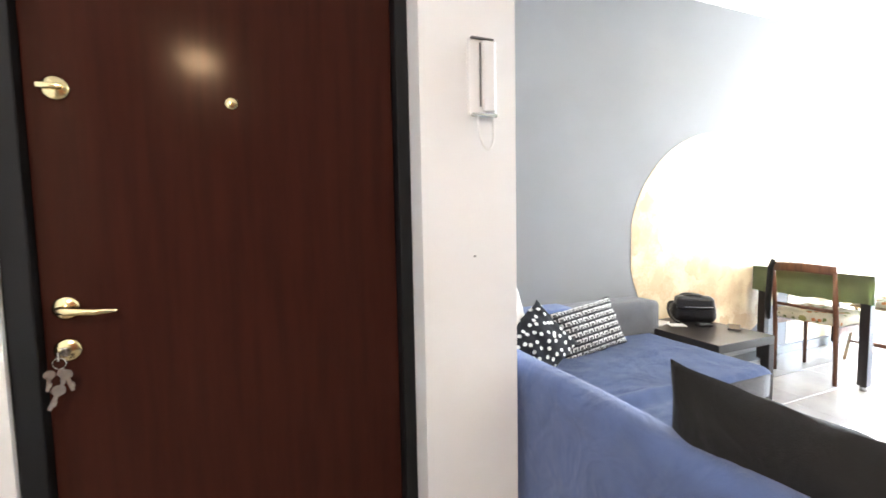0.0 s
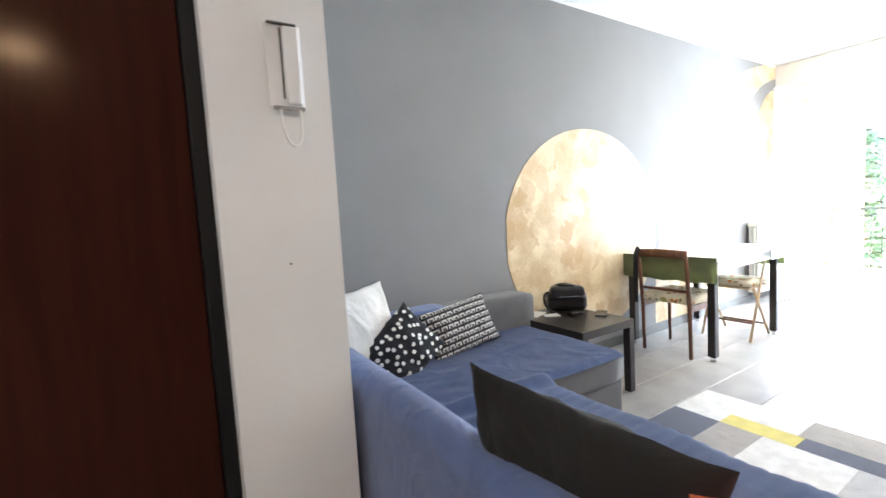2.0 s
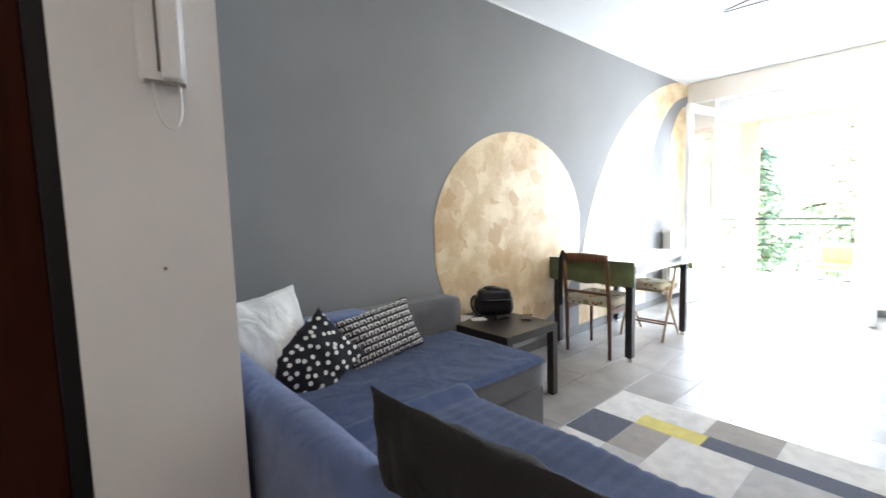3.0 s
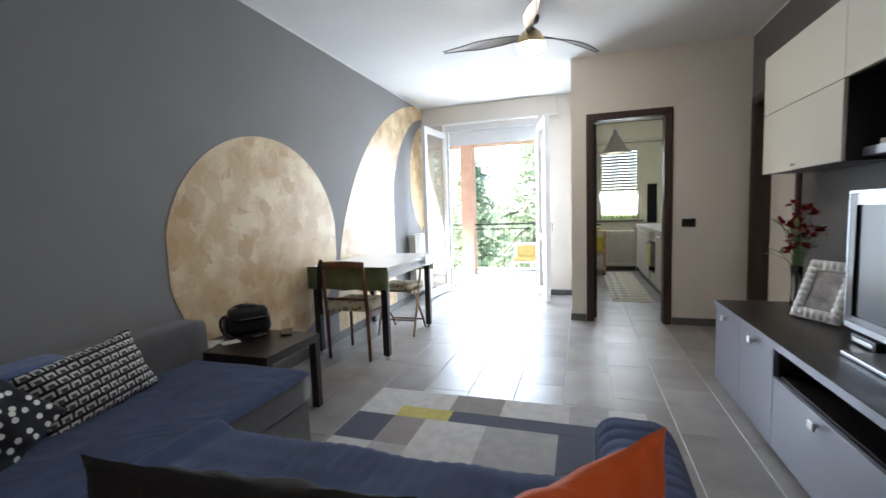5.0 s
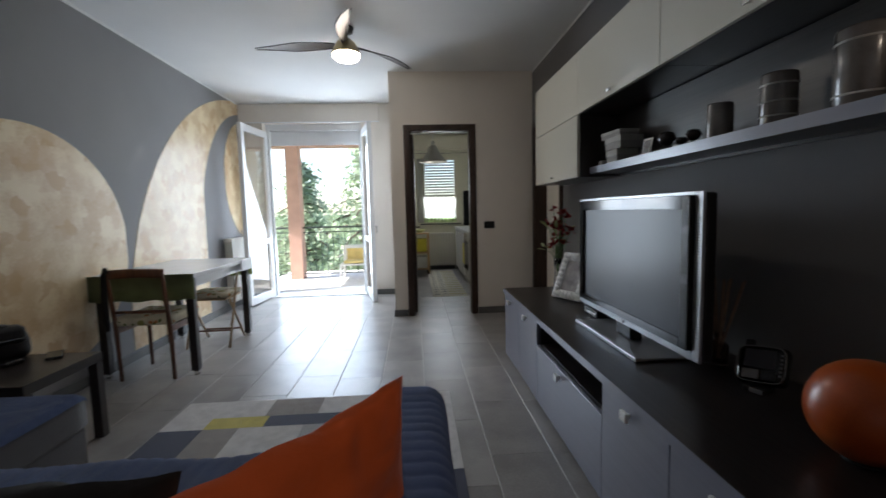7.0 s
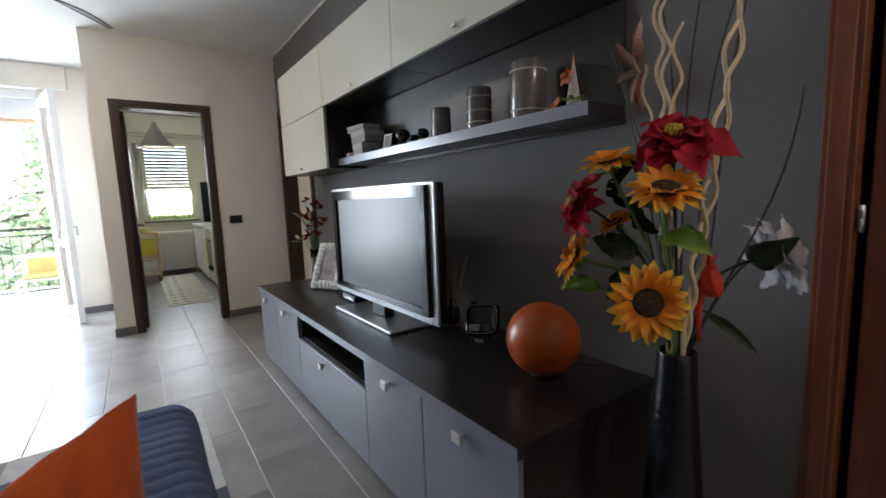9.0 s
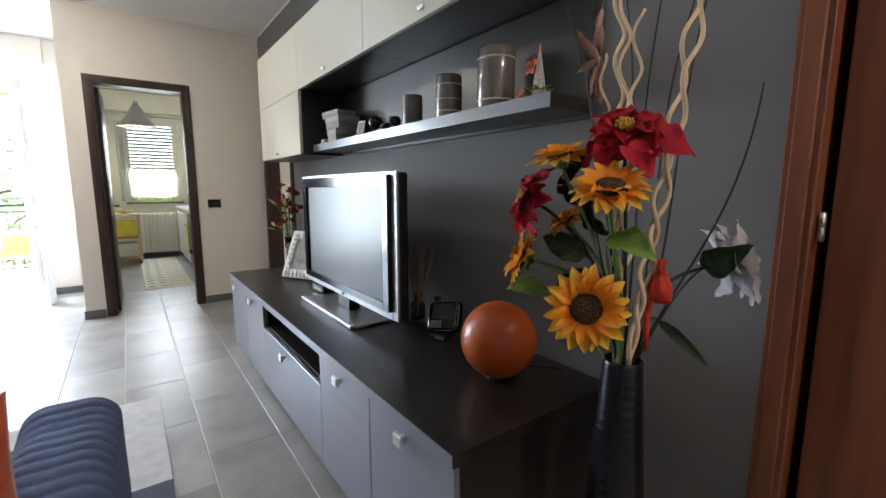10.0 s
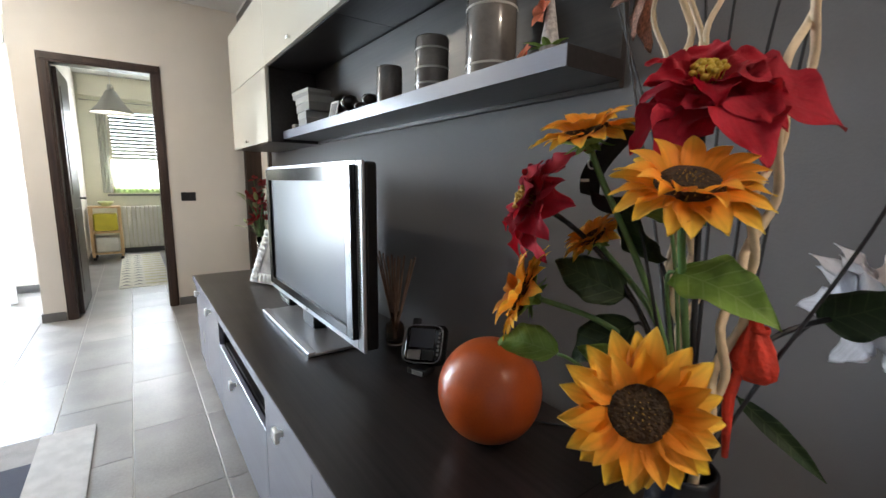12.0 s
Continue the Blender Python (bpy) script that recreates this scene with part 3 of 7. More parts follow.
def arm_quilt():
    """Bedspread folded over the arm, stitched in ribs across it."""
    bm = bmesh.new()
    prof = []
    y0, y1, zt, r = -0.440, -0.250, 0.645, 0.06
    for k in range(9):
        prof.append((y0, 0.06 + (zt - r - 0.06) * k / 8))
    for k in range(1, 9):
        a = math.pi / 2 * k / 8
        prof.append((y0 + r - r * math.cos(a), zt - r + r * math.sin(a)))
    for k in range(1, 5):
        prof.append((y0 + r + (y1 - y0 - 2 * r) * k / 5, zt))
    for k in range(0, 9):
        a = math.pi / 2 * k / 8
        prof.append((y1 - r + r * math.sin(a), zt - r + r * math.cos(a)))
    for k in range(1, 4):
        prof.append((y1, zt - r - 0.04 * k))
    nx = 150
    rows = []
    for i in range(nx + 1):
        x = 0.90 + 0.87 * i / nx
        puff = 0.0045 * abs(math.sin(x * math.pi / 0.045)) ** 0.6 
        end = max(0.0, (x - 1.71) / 0.06)
        row = []
        for y, z in prof:
            c = Vector((x, (y0 + y1) / 2, 0.45))
            seam = 0.4 + 0.6 * abs(math.sin((y + z) * math.pi / 0.10)) ** 0.35
            d3 = Vector((0, y - c.y, z - c.z)).normalized() * puff * seam
            q = noise.noise(Vector((x * 6, y * 6, z * 6))) * 0.006
            row.append(bm.verts.new((x, y + d3.y + q, (z + d3.z + q) - 0.05 * end * end)))
        rows.append(row)
    for a, b in zip(rows, rows[1:]):
        for k in range(len(prof) - 1):
            bm.faces.new((a[k], b[k], b[k + 1], a[k + 1]))
    # front end of the arm
    last = rows[-1]
    drop = [bm.verts.new((1.785, v.co.y * 0.96 - 0.013, 0.06 + (v.co.z - 0.06) * 0.9)) for v in last]
    for k in range(len(prof) - 1):
        bm.faces.new((last[k], drop[k], drop[k + 1], last[k + 1]))
    bm.faces.new(drop)
    return bm


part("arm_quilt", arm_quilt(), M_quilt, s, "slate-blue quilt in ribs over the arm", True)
for x, y in ((0.86, -0.35), (1.68, -0.35), (0.86, 1.92), (2.30, 1.92), (2.20, 1.14)):
    part("foot", box(x - 0.025, x + 0.025, y - 0.025, y + 0.025, 0, 0.04, 0.004), M_blackplastic, s, "black plastic foot")


# ---------------------------------------------------------------- wall unit: base cabinets
BX = [1.08, 1.535, 1.99, 2.905, 3.37, 3.83]
FY = -1.085


def knob(x, z, parent):
    bm = box(-0.008, 0.008, 0, 0.016, -0.008, 0.008, 0.001)
    box(-0.021, 0.021, 0.014, 0.027, -0.017, 0.017, 0.003, 2, bm)
    return part("knob", bm, M_nickel, parent, "small square satin nickel knob", False, pose(x, FY + 0.004, z, 0, 0, 180) @ Matrix.Rotation(radians(180), 4, "Z"))


def base_unit(x0, x1, doors, label):
    c = thing("base_cabinet", label, "cabinet", group="base cabinets of the wall unit")
    part("side_panel", box(x0 + 0.001, x0 + 0.019, TV_Y + 0.02, FY - 0.02, 0.02, 0.522), M_blackwood, c)
    part("side_panel", box(x1 - 0.019, x1 - 0.001, TV_Y + 0.02, FY - 0.02, 0.02, 0.522), M_blackwood, c)
    part("bottom_panel", box(x0 + 0.019, x1 - 0.019, TV_Y + 0.02, FY - 0.02, 0.02, 0.04), M_blackwood, c)
    part("back_panel", box(x0 + 0.019, x1 - 0.019, TV_Y + 0.02, TV_Y + 0.03, 0.04, 0.522), M_blackwood, c)
    part("plinth", box(x0 + 0.02, x1 - 0.02, TV_Y + 0.05, FY - 0.06, 0, 0.02), M_blackplastic, c, "recessed black plinth")
    if doors:
        dd = part("door", box(x0 + 0.002, x1 - 0.002, FY - 0.019, FY, 0.024, 0.518, 0.0015, 1), M_front_sheen, c)
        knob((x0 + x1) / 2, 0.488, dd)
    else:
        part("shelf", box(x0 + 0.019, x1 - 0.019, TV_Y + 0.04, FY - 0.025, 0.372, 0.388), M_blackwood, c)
        dd = part("drop_front", box(x0 + 0.002, x1 - 0.002, FY - 0.019, FY, 0.024, 0.378, 0.0015, 1), M_front_sheen, c)
        knob((x0 + x1) / 2 + 0.03, 0.342, dd)
    return c


# slate tone of these fronts is reflected daylight, held in their colour
base_unit(BX[0], BX[1], True, "black-brown base cabinet, bluish sheen coloured into its door")
base_unit(BX[1], BX[2], True, "black-brown base cabinet, bluish sheen coloured into its door")
base_unit(BX[2], BX[3], False, "black-brown base cabinet with open slot, sheen coloured into its drop front")
base_unit(BX[3], BX[4], True, "black-brown base cabinet, bluish sheen coloured into its door")
base_unit(BX[4], BX[5], True, "black-brown base cabinet, bluish sheen coloured into its door")
wt_ob = thing("unit_worktop", "continuous black-brown top over the base cabinets", "worktop")
part("board", box(BX[0] - 0.006, BX[5] + 0.006, TV_Y + 0.014, FY + 0.010, 0.524, 0.56, 0.0015), M_blackwood, wt_ob)
# added strip: its paler colour is the light on the worktop's front edge
part("edge_band", box(BX[0] - 0.006, BX[5] + 0.006, FY + 0.0105, FY + 0.0125, 0.5245, 0.5595), M_front_sheen, wt_ob, "front edge strip, its paler colour standing for light")

# wall cabinets, cream gloss flaps on black-brown carcasses
UX = [1.20, 2.225, 3.16, 4.13]
UY, UZ0, UZ1, UZ2 = -1.43, 1.40, 1.80, 2.19


def wall_unit(x0, x1, z0, z1, label, knob_x):
    c = thing("wall_cabinet", label, "cabinet", group="cream wall cabinets")
    part("carcass", box(x0 + 0.001, x1 - 0.001, TV_Y + 0.002, UY - 0.021, z0 + 0.001, z1 - 0.001, 0.001, 1), M_blackwood, c)
    dd = part("flap", box(x0 + 0.002, x1 - 0.002, UY - 0.019, UY, z0 + 0.002, z1 - 0.002, 0.0015, 1), M_gloss, c)
    kb = box(-0.006, 0.006, 0, 0.016, -0.006, 0.006, 0.001)
    box(-0.016, 0.016, 0.012, 0.02, -0.008, 0.008, 0.003, 2, kb)
    part("knob", kb, M_steel, dd, "small metal knob", False, pose(knob_x, UY, z0 + 0.03))
    return c


wall_unit(UX[2], UX[3], UZ0, UZ1, "lower cream gloss flap cabinet above the vase", 3.64)
c_top = thing("wall_cabinet", "cream gloss flap cabinet under the ceiling gap", "cabinet", group="cream wall cabinets")
part("carcass", box(UX[2] + 0.001, UX[3] - 0.001, TV_Y + 0.002, UY - 0.021, UZ1 + 0.001, UZ2 - 0.001, 0.001, 1), M_blackwood, c_top)
part("flap", box(UX[2] + 0.002, UX[3] - 0.002, UY - 0.019, UY, UZ1 + 0.002, UZ2 - 0.002, 0.0015, 1), M_gloss, c_top)
wall_unit(UX[1], UX[2], UZ1, UZ2, "cream gloss flap cabinet above the dark niche", 2.69)
wall_unit(UX[0], UX[1], UZ1, UZ2, "cream gloss flap cabinet above the candles", 1.72)
solid("niche_panel", box(UX[0], UX[2] - 0.002, TV_Y + 0.001, TV_Y + 0.02, 1.405, UZ1 - 0.002, 0.001, 1), M_panel, "black-brown back panel of the open niche", "panel")
ws = thing("wall_shelf", "long black-brown wall shelf above the television", "shelf")
part("board", box(UX[0] - 0.01, UX[2] - 0.004, TV_Y + 0.021, -1.514, 1.418, 1.462, 0.0015), M_blackwood, ws)
# same added strip, light on the shelf's edge given as colour
part("edge_band", box(UX[0] - 0.01, UX[2] - 0.004, -1.5135, -1.5115, 1.4185, 1.4615), M_front_sheen, ws, "front edge strip, its paler colour standing for light")


# ---------------------------------------------------------------- television
tv = thing("television", "silver-framed flat television switched off on its stand", "television", (0, 0, 0))
TX0, TX1, TY, TZ0, TZ1 = 1.806, 2.918, -1.362, 0.640, 1.252
M_silver = surf("silver_plastic", (0.42, 0.43, 0.45), 0.32, 0.02, 5, 0, metal=0.7)
M_screen = surf("matt_lcd_screen", (0.036, 0.038, 0.048), 0.29, 0.05, 3, 0)
M_screen.node_tree.nodes["Principled BSDF"].inputs["Specular IOR Level"].default_value = 0.30
M_pianoblack = surf("piano_black_plastic", (0.006, 0.006, 0.007), 0.10, 0.05, 3, 0)
M_tvback = surf("matt_black_housing", (0.008, 0.008, 0.009), 0.6, 0.1, 6, 0.03)
M_tvback.node_tree.nodes["Principled BSDF"].inputs["Specular IOR Level"].default_value = 0.2
part("housing", box(TX0 + 0.002, TX1 - 0.002, TY - 0.048, TY - 0.0045, TZ0 + 0.004, TZ1 - 0.004, 0.010, 2), M_tvback, tv)


part("rear_bulge", box(TX0 + 0.22, TX1 - 0.22, TY - 0.095, TY - 0.0485, TZ0 + 0.06, TZ1 - 0.10, 0.02, 3), M_tvback, tv, "matt black rear bulge")


def ring_frame(x0, x1, z0, z1, side, top, bottom, y0, y1, bev=0.004):
    bm = bmesh.new()
    box(x0, x0 + side, y0, y1, z0, z1, bev, 2, bm)
    box(x1 - side, x1, y0, y1, z0, z1, bev, 2, bm)
    box(x0 + side, x1 - side, y0, y1, z1 - top, z1, 0.001, 1, bm)
    box(x0 + side, x1 - side, y0, y1, z0, z0 + bottom, 0.001, 1, bm)
    return bm


part("silver_frame", ring_frame(TX0, TX1, TZ0, TZ1, 0.046, 0.013, 0.034, TY - 0.004, TY + 0.008), M_silver, tv, "broad silver outer frame")
part("bezel", ring_frame(TX0 + 0.0465, TX1 - 0.0465, TZ0 + 0.0345, TZ1 - 0.0135, 0.050, 0.050, 0.034, TY - 0.004, TY + 0.026, 0.003), M_pianoblack, tv, "raised glossy black bezel")
part("screen", box(TX0 + 0.097, TX1 - 0.097, TY - 0.002, TY + 0.014, TZ0 + 0.069, TZ1 - 0.064), M_screen, tv, "dark grey LCD screen")
holes = bmesh.new()
for side_x in (TX0 + 0.016, TX0 + 0.030, TX1 - 0.030, TX1 - 0.016):
    for i in range(44):
        z = TZ0 + 0.09 + i * 0.010
        box(side_x - 0.0028, side_x + 0.0028, TY + 0.0078, TY + 0.0086, z - 0.0022, z + 0.0022, 0, 1, holes)
tagged(part("speaker_grille", holes, M_blackplastic, tv, "fine dark speaker holes"), kind="stuff")
part("badge", lathe([(0, 0), (0.012, 0), (0.012, 0.002), (0, 0.003)], 20), M_chrome, tv, "small round chrome badge", True, pose(2.36, TY + 0.0082, TZ0 + 0.018, -90))
part("neck", box(2.31, 2.45, TY - 0.06, TY + 0.0, 0.575, 0.64, 0.006), M_blackplastic, tv)
base = bmesh.new()
box(2.06, 2.72, -1.50, -1.265, 0.562, 0.574, 0.004, 2, base)
part("base_plate", base, M_silver, tv, "silver-grey base plate")
part("base_trim", box(2.06, 2.72, -1.285, -1.255, 0.562, 0.580, 0.004, 2), M_silver, tv, "silver front bar of the base")


# ---------------------------------------------------------------- tables
ct = thing("side_table", "small black-brown square side table with thick legs", "table", (2.345, 1.385, 0))
part("tabletop", box(0, 0.49, 0, 0.60, 0.425, 0.475, 0.003), M_blackwood, ct)
for x, y in ((0.0, 0.0), (0.44, 0.0), (0.0, 0.55), (0.44, 0.55)):
    part("leg", box(x + 0.001, x + 0.049, y + 0.001, y + 0.049, 0, 0.424, 0.002), M_blackwood, ct)

M_tabletop = surf("white_laminate", (0.78, 0.80, 0.80), 0.25, 0.02, 4, 0)
M_greencloth = surf("olive_green_cloth", (0.29, 0.32, 0.16), 0.9, 0.08, 9, 0.3, 380)
dt = thing("dining_table", "white-topped dining table with dark legs", "table", (0, 0, 0))
part("tabletop", box(3.67, 4.80, 1.29, 2.03, 0.750, 0.780, 0.003), M_tabletop, dt)
for x0, x1, y0, y1 in ((3.74, 4.73, 1.33, 1.35), (3.74, 4.73, 1.96, 1.98), (3.72, 3.74, 1.36, 1.95), (4.73, 4.75, 1.36, 1.95)):
    part("apron", box(x0, x1, y0, y1, 0.670, 0.749, 0.002), M_tabletop, dt, "white apron board")
for x, y in ((3.69, 1.31), (4.725, 1.31), (3.69, 1.955), (4.725, 1.955)):
    lg = part("leg", box(x, x + 0.055, y, y + 0.055, 0.035, 0.749, 0.003), M_blackwood, dt)
    part("castor", lathe([(0, 0), (0.018, 0), (0.02, 0.02), (0.016, 0.036), (0, 0.036)], 14, (x + 0.0275, y + 0.0275, 0)), M_chrome, lg, "metal castor foot", True)


# ---------------------------------------------------------------- rug
M_rug = {k: surf("rug_" + k, c, 0.95, 0.10, 16, 0.5, 300, sheen=0.2) for k, c in dict(
    light=(0.58, 0.56, 0.54), grey=(0.40, 0.385, 0.38), taupe=(0.28, 0.25, 0.225), navy=(0.045, 0.05, 0.085), yellow=(0.55, 0.47, 0.10), pale=(0.62, 0.61, 0.60)).items()}
rug = thing("rug", "flat-woven rug in beige, navy and yellow blocks", "rug", (0, 0, 0.0))
for x0, x1, y0, y1, k in (
        (2.92, 3.15, 0.56, 1.10, "light"), (2.92, 3.15, 0.25, 0.56, "taupe"), (2.92, 3.15, -0.14, 0.25, "light"), (2.92, 3.15, -0.36, -0.14, "grey"), (2.28, 3.15, -0.56, -0.36, "pale"),
        (2.79, 2.92, 0.86, 1.10, "light"), (2.79, 2.92, 0.53, 0.86, "yellow"), (2.79, 2.92, -0.36, 0.53, "navy"),
        (2.49, 2.79, 0.86, 1.10, "navy"), (2.49, 2.79, 0.66, 0.86, "taupe"), (2.28, 2.79, 0.30, 0.66, "light"), (2.28, 2.79, -0.09, 0.30, "grey"), (2.28, 2.79, -0.36, -0.09, "navy"),
        (1.70, 2.49, 0.86, 1.10, "light"), (1.70, 2.49, 0.66, 0.86, "grey"), (1.70, 2.28, 0.30, 0.66, "navy"), (1.70, 2.28, -0.30, 0.30, "light"), (1.70, 2.28, -0.56, -0.30, "navy")):
    part("block", box(x0, x1, y0, y1, 0.002, 0.012, 0.001, 1), M_rug[k], rug)


def basis(centre, xdir, zdir):
    """A pose with its x and z axes along the given directions."""
    x = Vector(xdir).normalized()
    z = Vector(zdir)
    z = (z - x * z.dot(x)).normalized()
    y = z.cross(x)
    return Matrix((x, y, z)).transposed().to_4x4() if centre is None else Matrix.Translation(centre) @ Matrix((x, y, z)).transposed().to_4x4()


# ---------------------------------------------------------------- balcony door
FXB = 6.82
sb = thing("roller_shutter_box", "cream roller shutter box above the balcony door", "shutter box", kind="structure")
part("casing", box(END_X - 0.04, END_X - 0.001, 0.10, GREY_Y - 0.002, 2.485, CEIL - 0.006, 0.004), M_white, sb)
part("lower_rim", box(END_X - 0.048, END_X - 0.036, 0.10, GREY_Y - 0.002, 2.475, 2.492, 0.002), M_pvc, sb, "thin pale lower rim")
w = thing("window_1", "white balcony door frame around two open leaves", "window", kind="structure")
part("jamb", box(FXB, FXB + 0.07, OA, OA + 0.05, 0.0, OZ, 0.004), M_pvc, w)
part("jamb", box(FXB, FXB + 0.07, OB - 0.05, OB, 0.0, OZ, 0.004), M_pvc, w)
part("head", box(FXB, FXB + 0.07, OA + 0.05, OB - 0.05, OZ - 0.09, OZ, 0.004), M_pvc, w)
part("shutter", box(FXB + 0.075, FXB + 0.09, OA + 0.02, OB - 0.02, 2.20, OZ, 0.002), M_pvc, w, "lowered edge of the roller shutter")
for k in range(5):
    part("slat", box(FXB + 0.088, FXB + 0.096, OA + 0.02, OB - 0.02, 2.205 + k * 0.055, 2.252 + k * 0.055, 0.004, 2), M_pvc, w)
part("sill", box(END_X + 0.02, END_X + 0.36, OA, OB, -0.02, 0.012, 0.004), M_tabletop, w, "pale stone threshold")


def leaf(hx, hy, ex, ey, label):
    """An open door leaf from its hinge to its free edge: frame, glass, mid rail and handle."""
    dx, dy = ex - hx, ey - hy
    ln = math.hypot(dx, dy)
    ob = tagged(new("balcony_door_leaf"), label, "door leaf", "leaves of the balcony door")
    ob.matrix_basis = pose(hx, hy, 0, 0, 0, math.degrees(math.atan2(dy, dx)))
    part("stile", box(0, 0.075, -0.028, 0.028, 0.015, 2.38, 0.005), M_pvc, ob)
    part("stile", box(ln - 0.075, ln, -0.028, 0.028, 0.015, 2.38, 0.005), M_pvc, ob)
    part("rail", box(0.075, ln - 0.075, -0.026, 0.026, 2.29, 2.38, 0.004), M_pvc, ob)
    part("rail", box(0.075, ln - 0.075, -0.026, 0.026, 0.015, 0.12, 0.004), M_pvc, ob)
    part("rail", box(0.075, ln - 0.075, -0.026, 0.026, 0.80, 0.87, 0.004), M_pvc, ob)
    for z0, z1 in ((0.12, 0.80), (0.87, 2.29)):
        g = part("pane", box(0.075, ln - 0.075, -0.003, 0.003, z0, z1), M_pane, ob, "clear glass pane")
        g.visible_shadow = False
    for side in (-1, 1):
        part("handle", tube([(ln - 0.035, side * 0.028, 1.02), (ln - 0.035, side * 0.06, 1.02), (ln - 0.035, side * 0.062, 0.93)], 0.007, 8), M_steel, ob, "small metal handle", True)
    for z in (0.3, 2.05):
        part("hinge", lathe([(0, 0), (0.009, 0), (0.009, 0.08), (0, 0.08)], 10, (0, 0.03, z)), M_steel, ob, "steel hinge", True)
    return ob


leaf(6.815, 1.735, 6.08, 1.815, "white glazed balcony door leaf open against the wall")
leaf(6.815, 0.355, 6.11, 0.19, "white glazed balcony door leaf open towards the kitchen wall")


# ---------------------------------------------------------------- radiators
def radiator(label, n, pitch, h, depth, m, z0=0.12):
    ob = tagged(new("radiator"), label, "radiator", "column radiators")
    ob.matrix_basis = m
    for i in range(n):
        x = i * pitch
        bm = bmesh.new()
        for k in (-1, 0, 1):
            tube([(x, k * depth / 3, z0 + 0.03), (x, k * depth / 3, z0 + h - 0.03)], 0.012, 8, bm)
        box(x - pitch * 0.44, x + pitch * 0.44, -depth / 2, depth / 2, z0 + h - 0.055, z0 + h, 0.012, 2, bm)
        box(x - pitch * 0.44, x + pitch * 0.44, -depth / 2, depth / 2, z0, z0 + 0.055, 0.012, 2, bm)
        box(x - pitch * 0.40, x + pitch * 0.40, depth / 2 - 0.014, depth / 2 - 0.002, z0 + 0.05, z0 + h - 0.05, 0.004, 1, bm)
        part("column", bm, M_rad, ob)
    part("pipe", tube([(-0.05, 0, z0 + 0.03), (-0.05, 0, 0.0)], 0.009, 8), M_rad, ob)
    part("valve", tube([(-0.075, 0, z0 + 0.04), (-0.02, 0, z0 + 0.04)], 0.014, 10), M_plastic, ob, "white valve knob", True)
    return ob


M_rad = surf("cream_radiator_enamel", (0.74, 0.72, 0.66), 0.35, 0.03, 5, 0)
radiator("cream column radiator under the painted crescent", 10, 0.06, 0.80, 0.11, pose(6.44, 1.955, 0, 0, 0, 180))
radiator("cream column radiator below the kitchen window", 9, 0.058, 0.66, 0.11, pose(9.165, -1.13, 0, 0, 0, 90), 0.10)


# ---------------------------------------------------------------- ceiling fan with a lamp
fan = thing("ceiling_fan", "ceiling fan with three twisted grey blades and lit lamp", "ceiling fan", (4.165, 0.165, 0))
M_blade = surf("silver_fan_blade", (0.40, 0.38, 0.37), 0.35, 0.05, 5, 0, metal=0.3)
M_bladeedge = surf("dark_fan_edge", (0.03, 0.028, 0.03), 0.4, 0.05, 5, 0)
part("canopy", lathe([(0, 2.741), (0.07, 2.741), (0.06, 2.70), (0.015, 2.685), (0.013, 2.64), (0, 2.64)], 28), M_bladeedge, fan, "dark ceiling cup and rod", True)
part("motor", lathe([(0, 2.66), (0.03, 2.655), (0.075, 2.62), (0.105, 2.57), (0.118, 2.535), (0.116, 2.525), (0, 2.525)], 32), surf("warm_brushed_metal", (0.62, 0.50, 0.28), 0.3, 0.05, 5, 0, metal=0.8), fan, "rounded brass-toned motor housing", True)
M_lamp = glow("lit_lamp_glass", (1.0, 0.88, 0.70), 13.0)
part("lamp", lathe([(0.112, 2.530), (0.110, 2.505), (0.085, 2.480), (0.045, 2.468), (0, 2.465)], 32), M_lamp, fan, "glowing round lamp glass", True)


def blade(angle):
    top = bmesh.new()
    n, rows = 22, []
    for i in range(n + 1):
        t = i / n
        r = 0.09 + 0.64 * t
        half = 0.62 * (0.035 + 0.055 * math.sin(min(1, t * 1.5) * math.pi / 2)) * (1 - 0.75 * max(0, t - 0.55) / 0.45)
        sweep = 0.12 * t * t - 0.04 * t
        twist = radians(30 * (1 - t) ** 1.2 + 3)
        row = []
        for k in range(5):
            u = (k / 4 - 0.5) * 2 * half
            x, y, z = r, sweep + u * math.cos(twist), 2.60 - 0.03 * t + u * math.sin(twist) + 0.05 * (1 - t) * t
            row.append(top.verts.new((x, y, z)))
        rows.append(row)
    for a, b in zip(rows, rows[1:]):
        for k in range(4):
            top.faces.new((a[k], b[k], b[k + 1], a[k + 1]))
    edges = [[r[j].co.copy() for r in rows] for j in (0, 4)]
    bmesh.ops.solidify(top, geom=top.faces[:], thickness=0.006)
    bl = part("blade", top, M_blade, fan, "", True, pose(0, 0, 0, 0, 0, angle))
    for e in edges:
        part("edge", tube(e, 0.005, 6), M_bladeedge, bl, "dark blade edge", True)


for a in (84, -52, 184):
    blade(a)


# ---------------------------------------------------------------- switch
sw = thing("light_switch", "black light switch plate on the white wall", "light switch", (KIT_X, -1.22, 1.03), 0)
part("plate", box(-0.009, -0.001, -0.06, 0.06, -0.04, 0.04, 0.003, 2), M_blackplastic, sw)
for y in (-0.034, 0, 0.034):
    part("rocker", box(-0.012, -0.008, y - 0.015, y + 0.015, -0.022, 0.022, 0.002), M_blackplastic, sw, "black rocker")


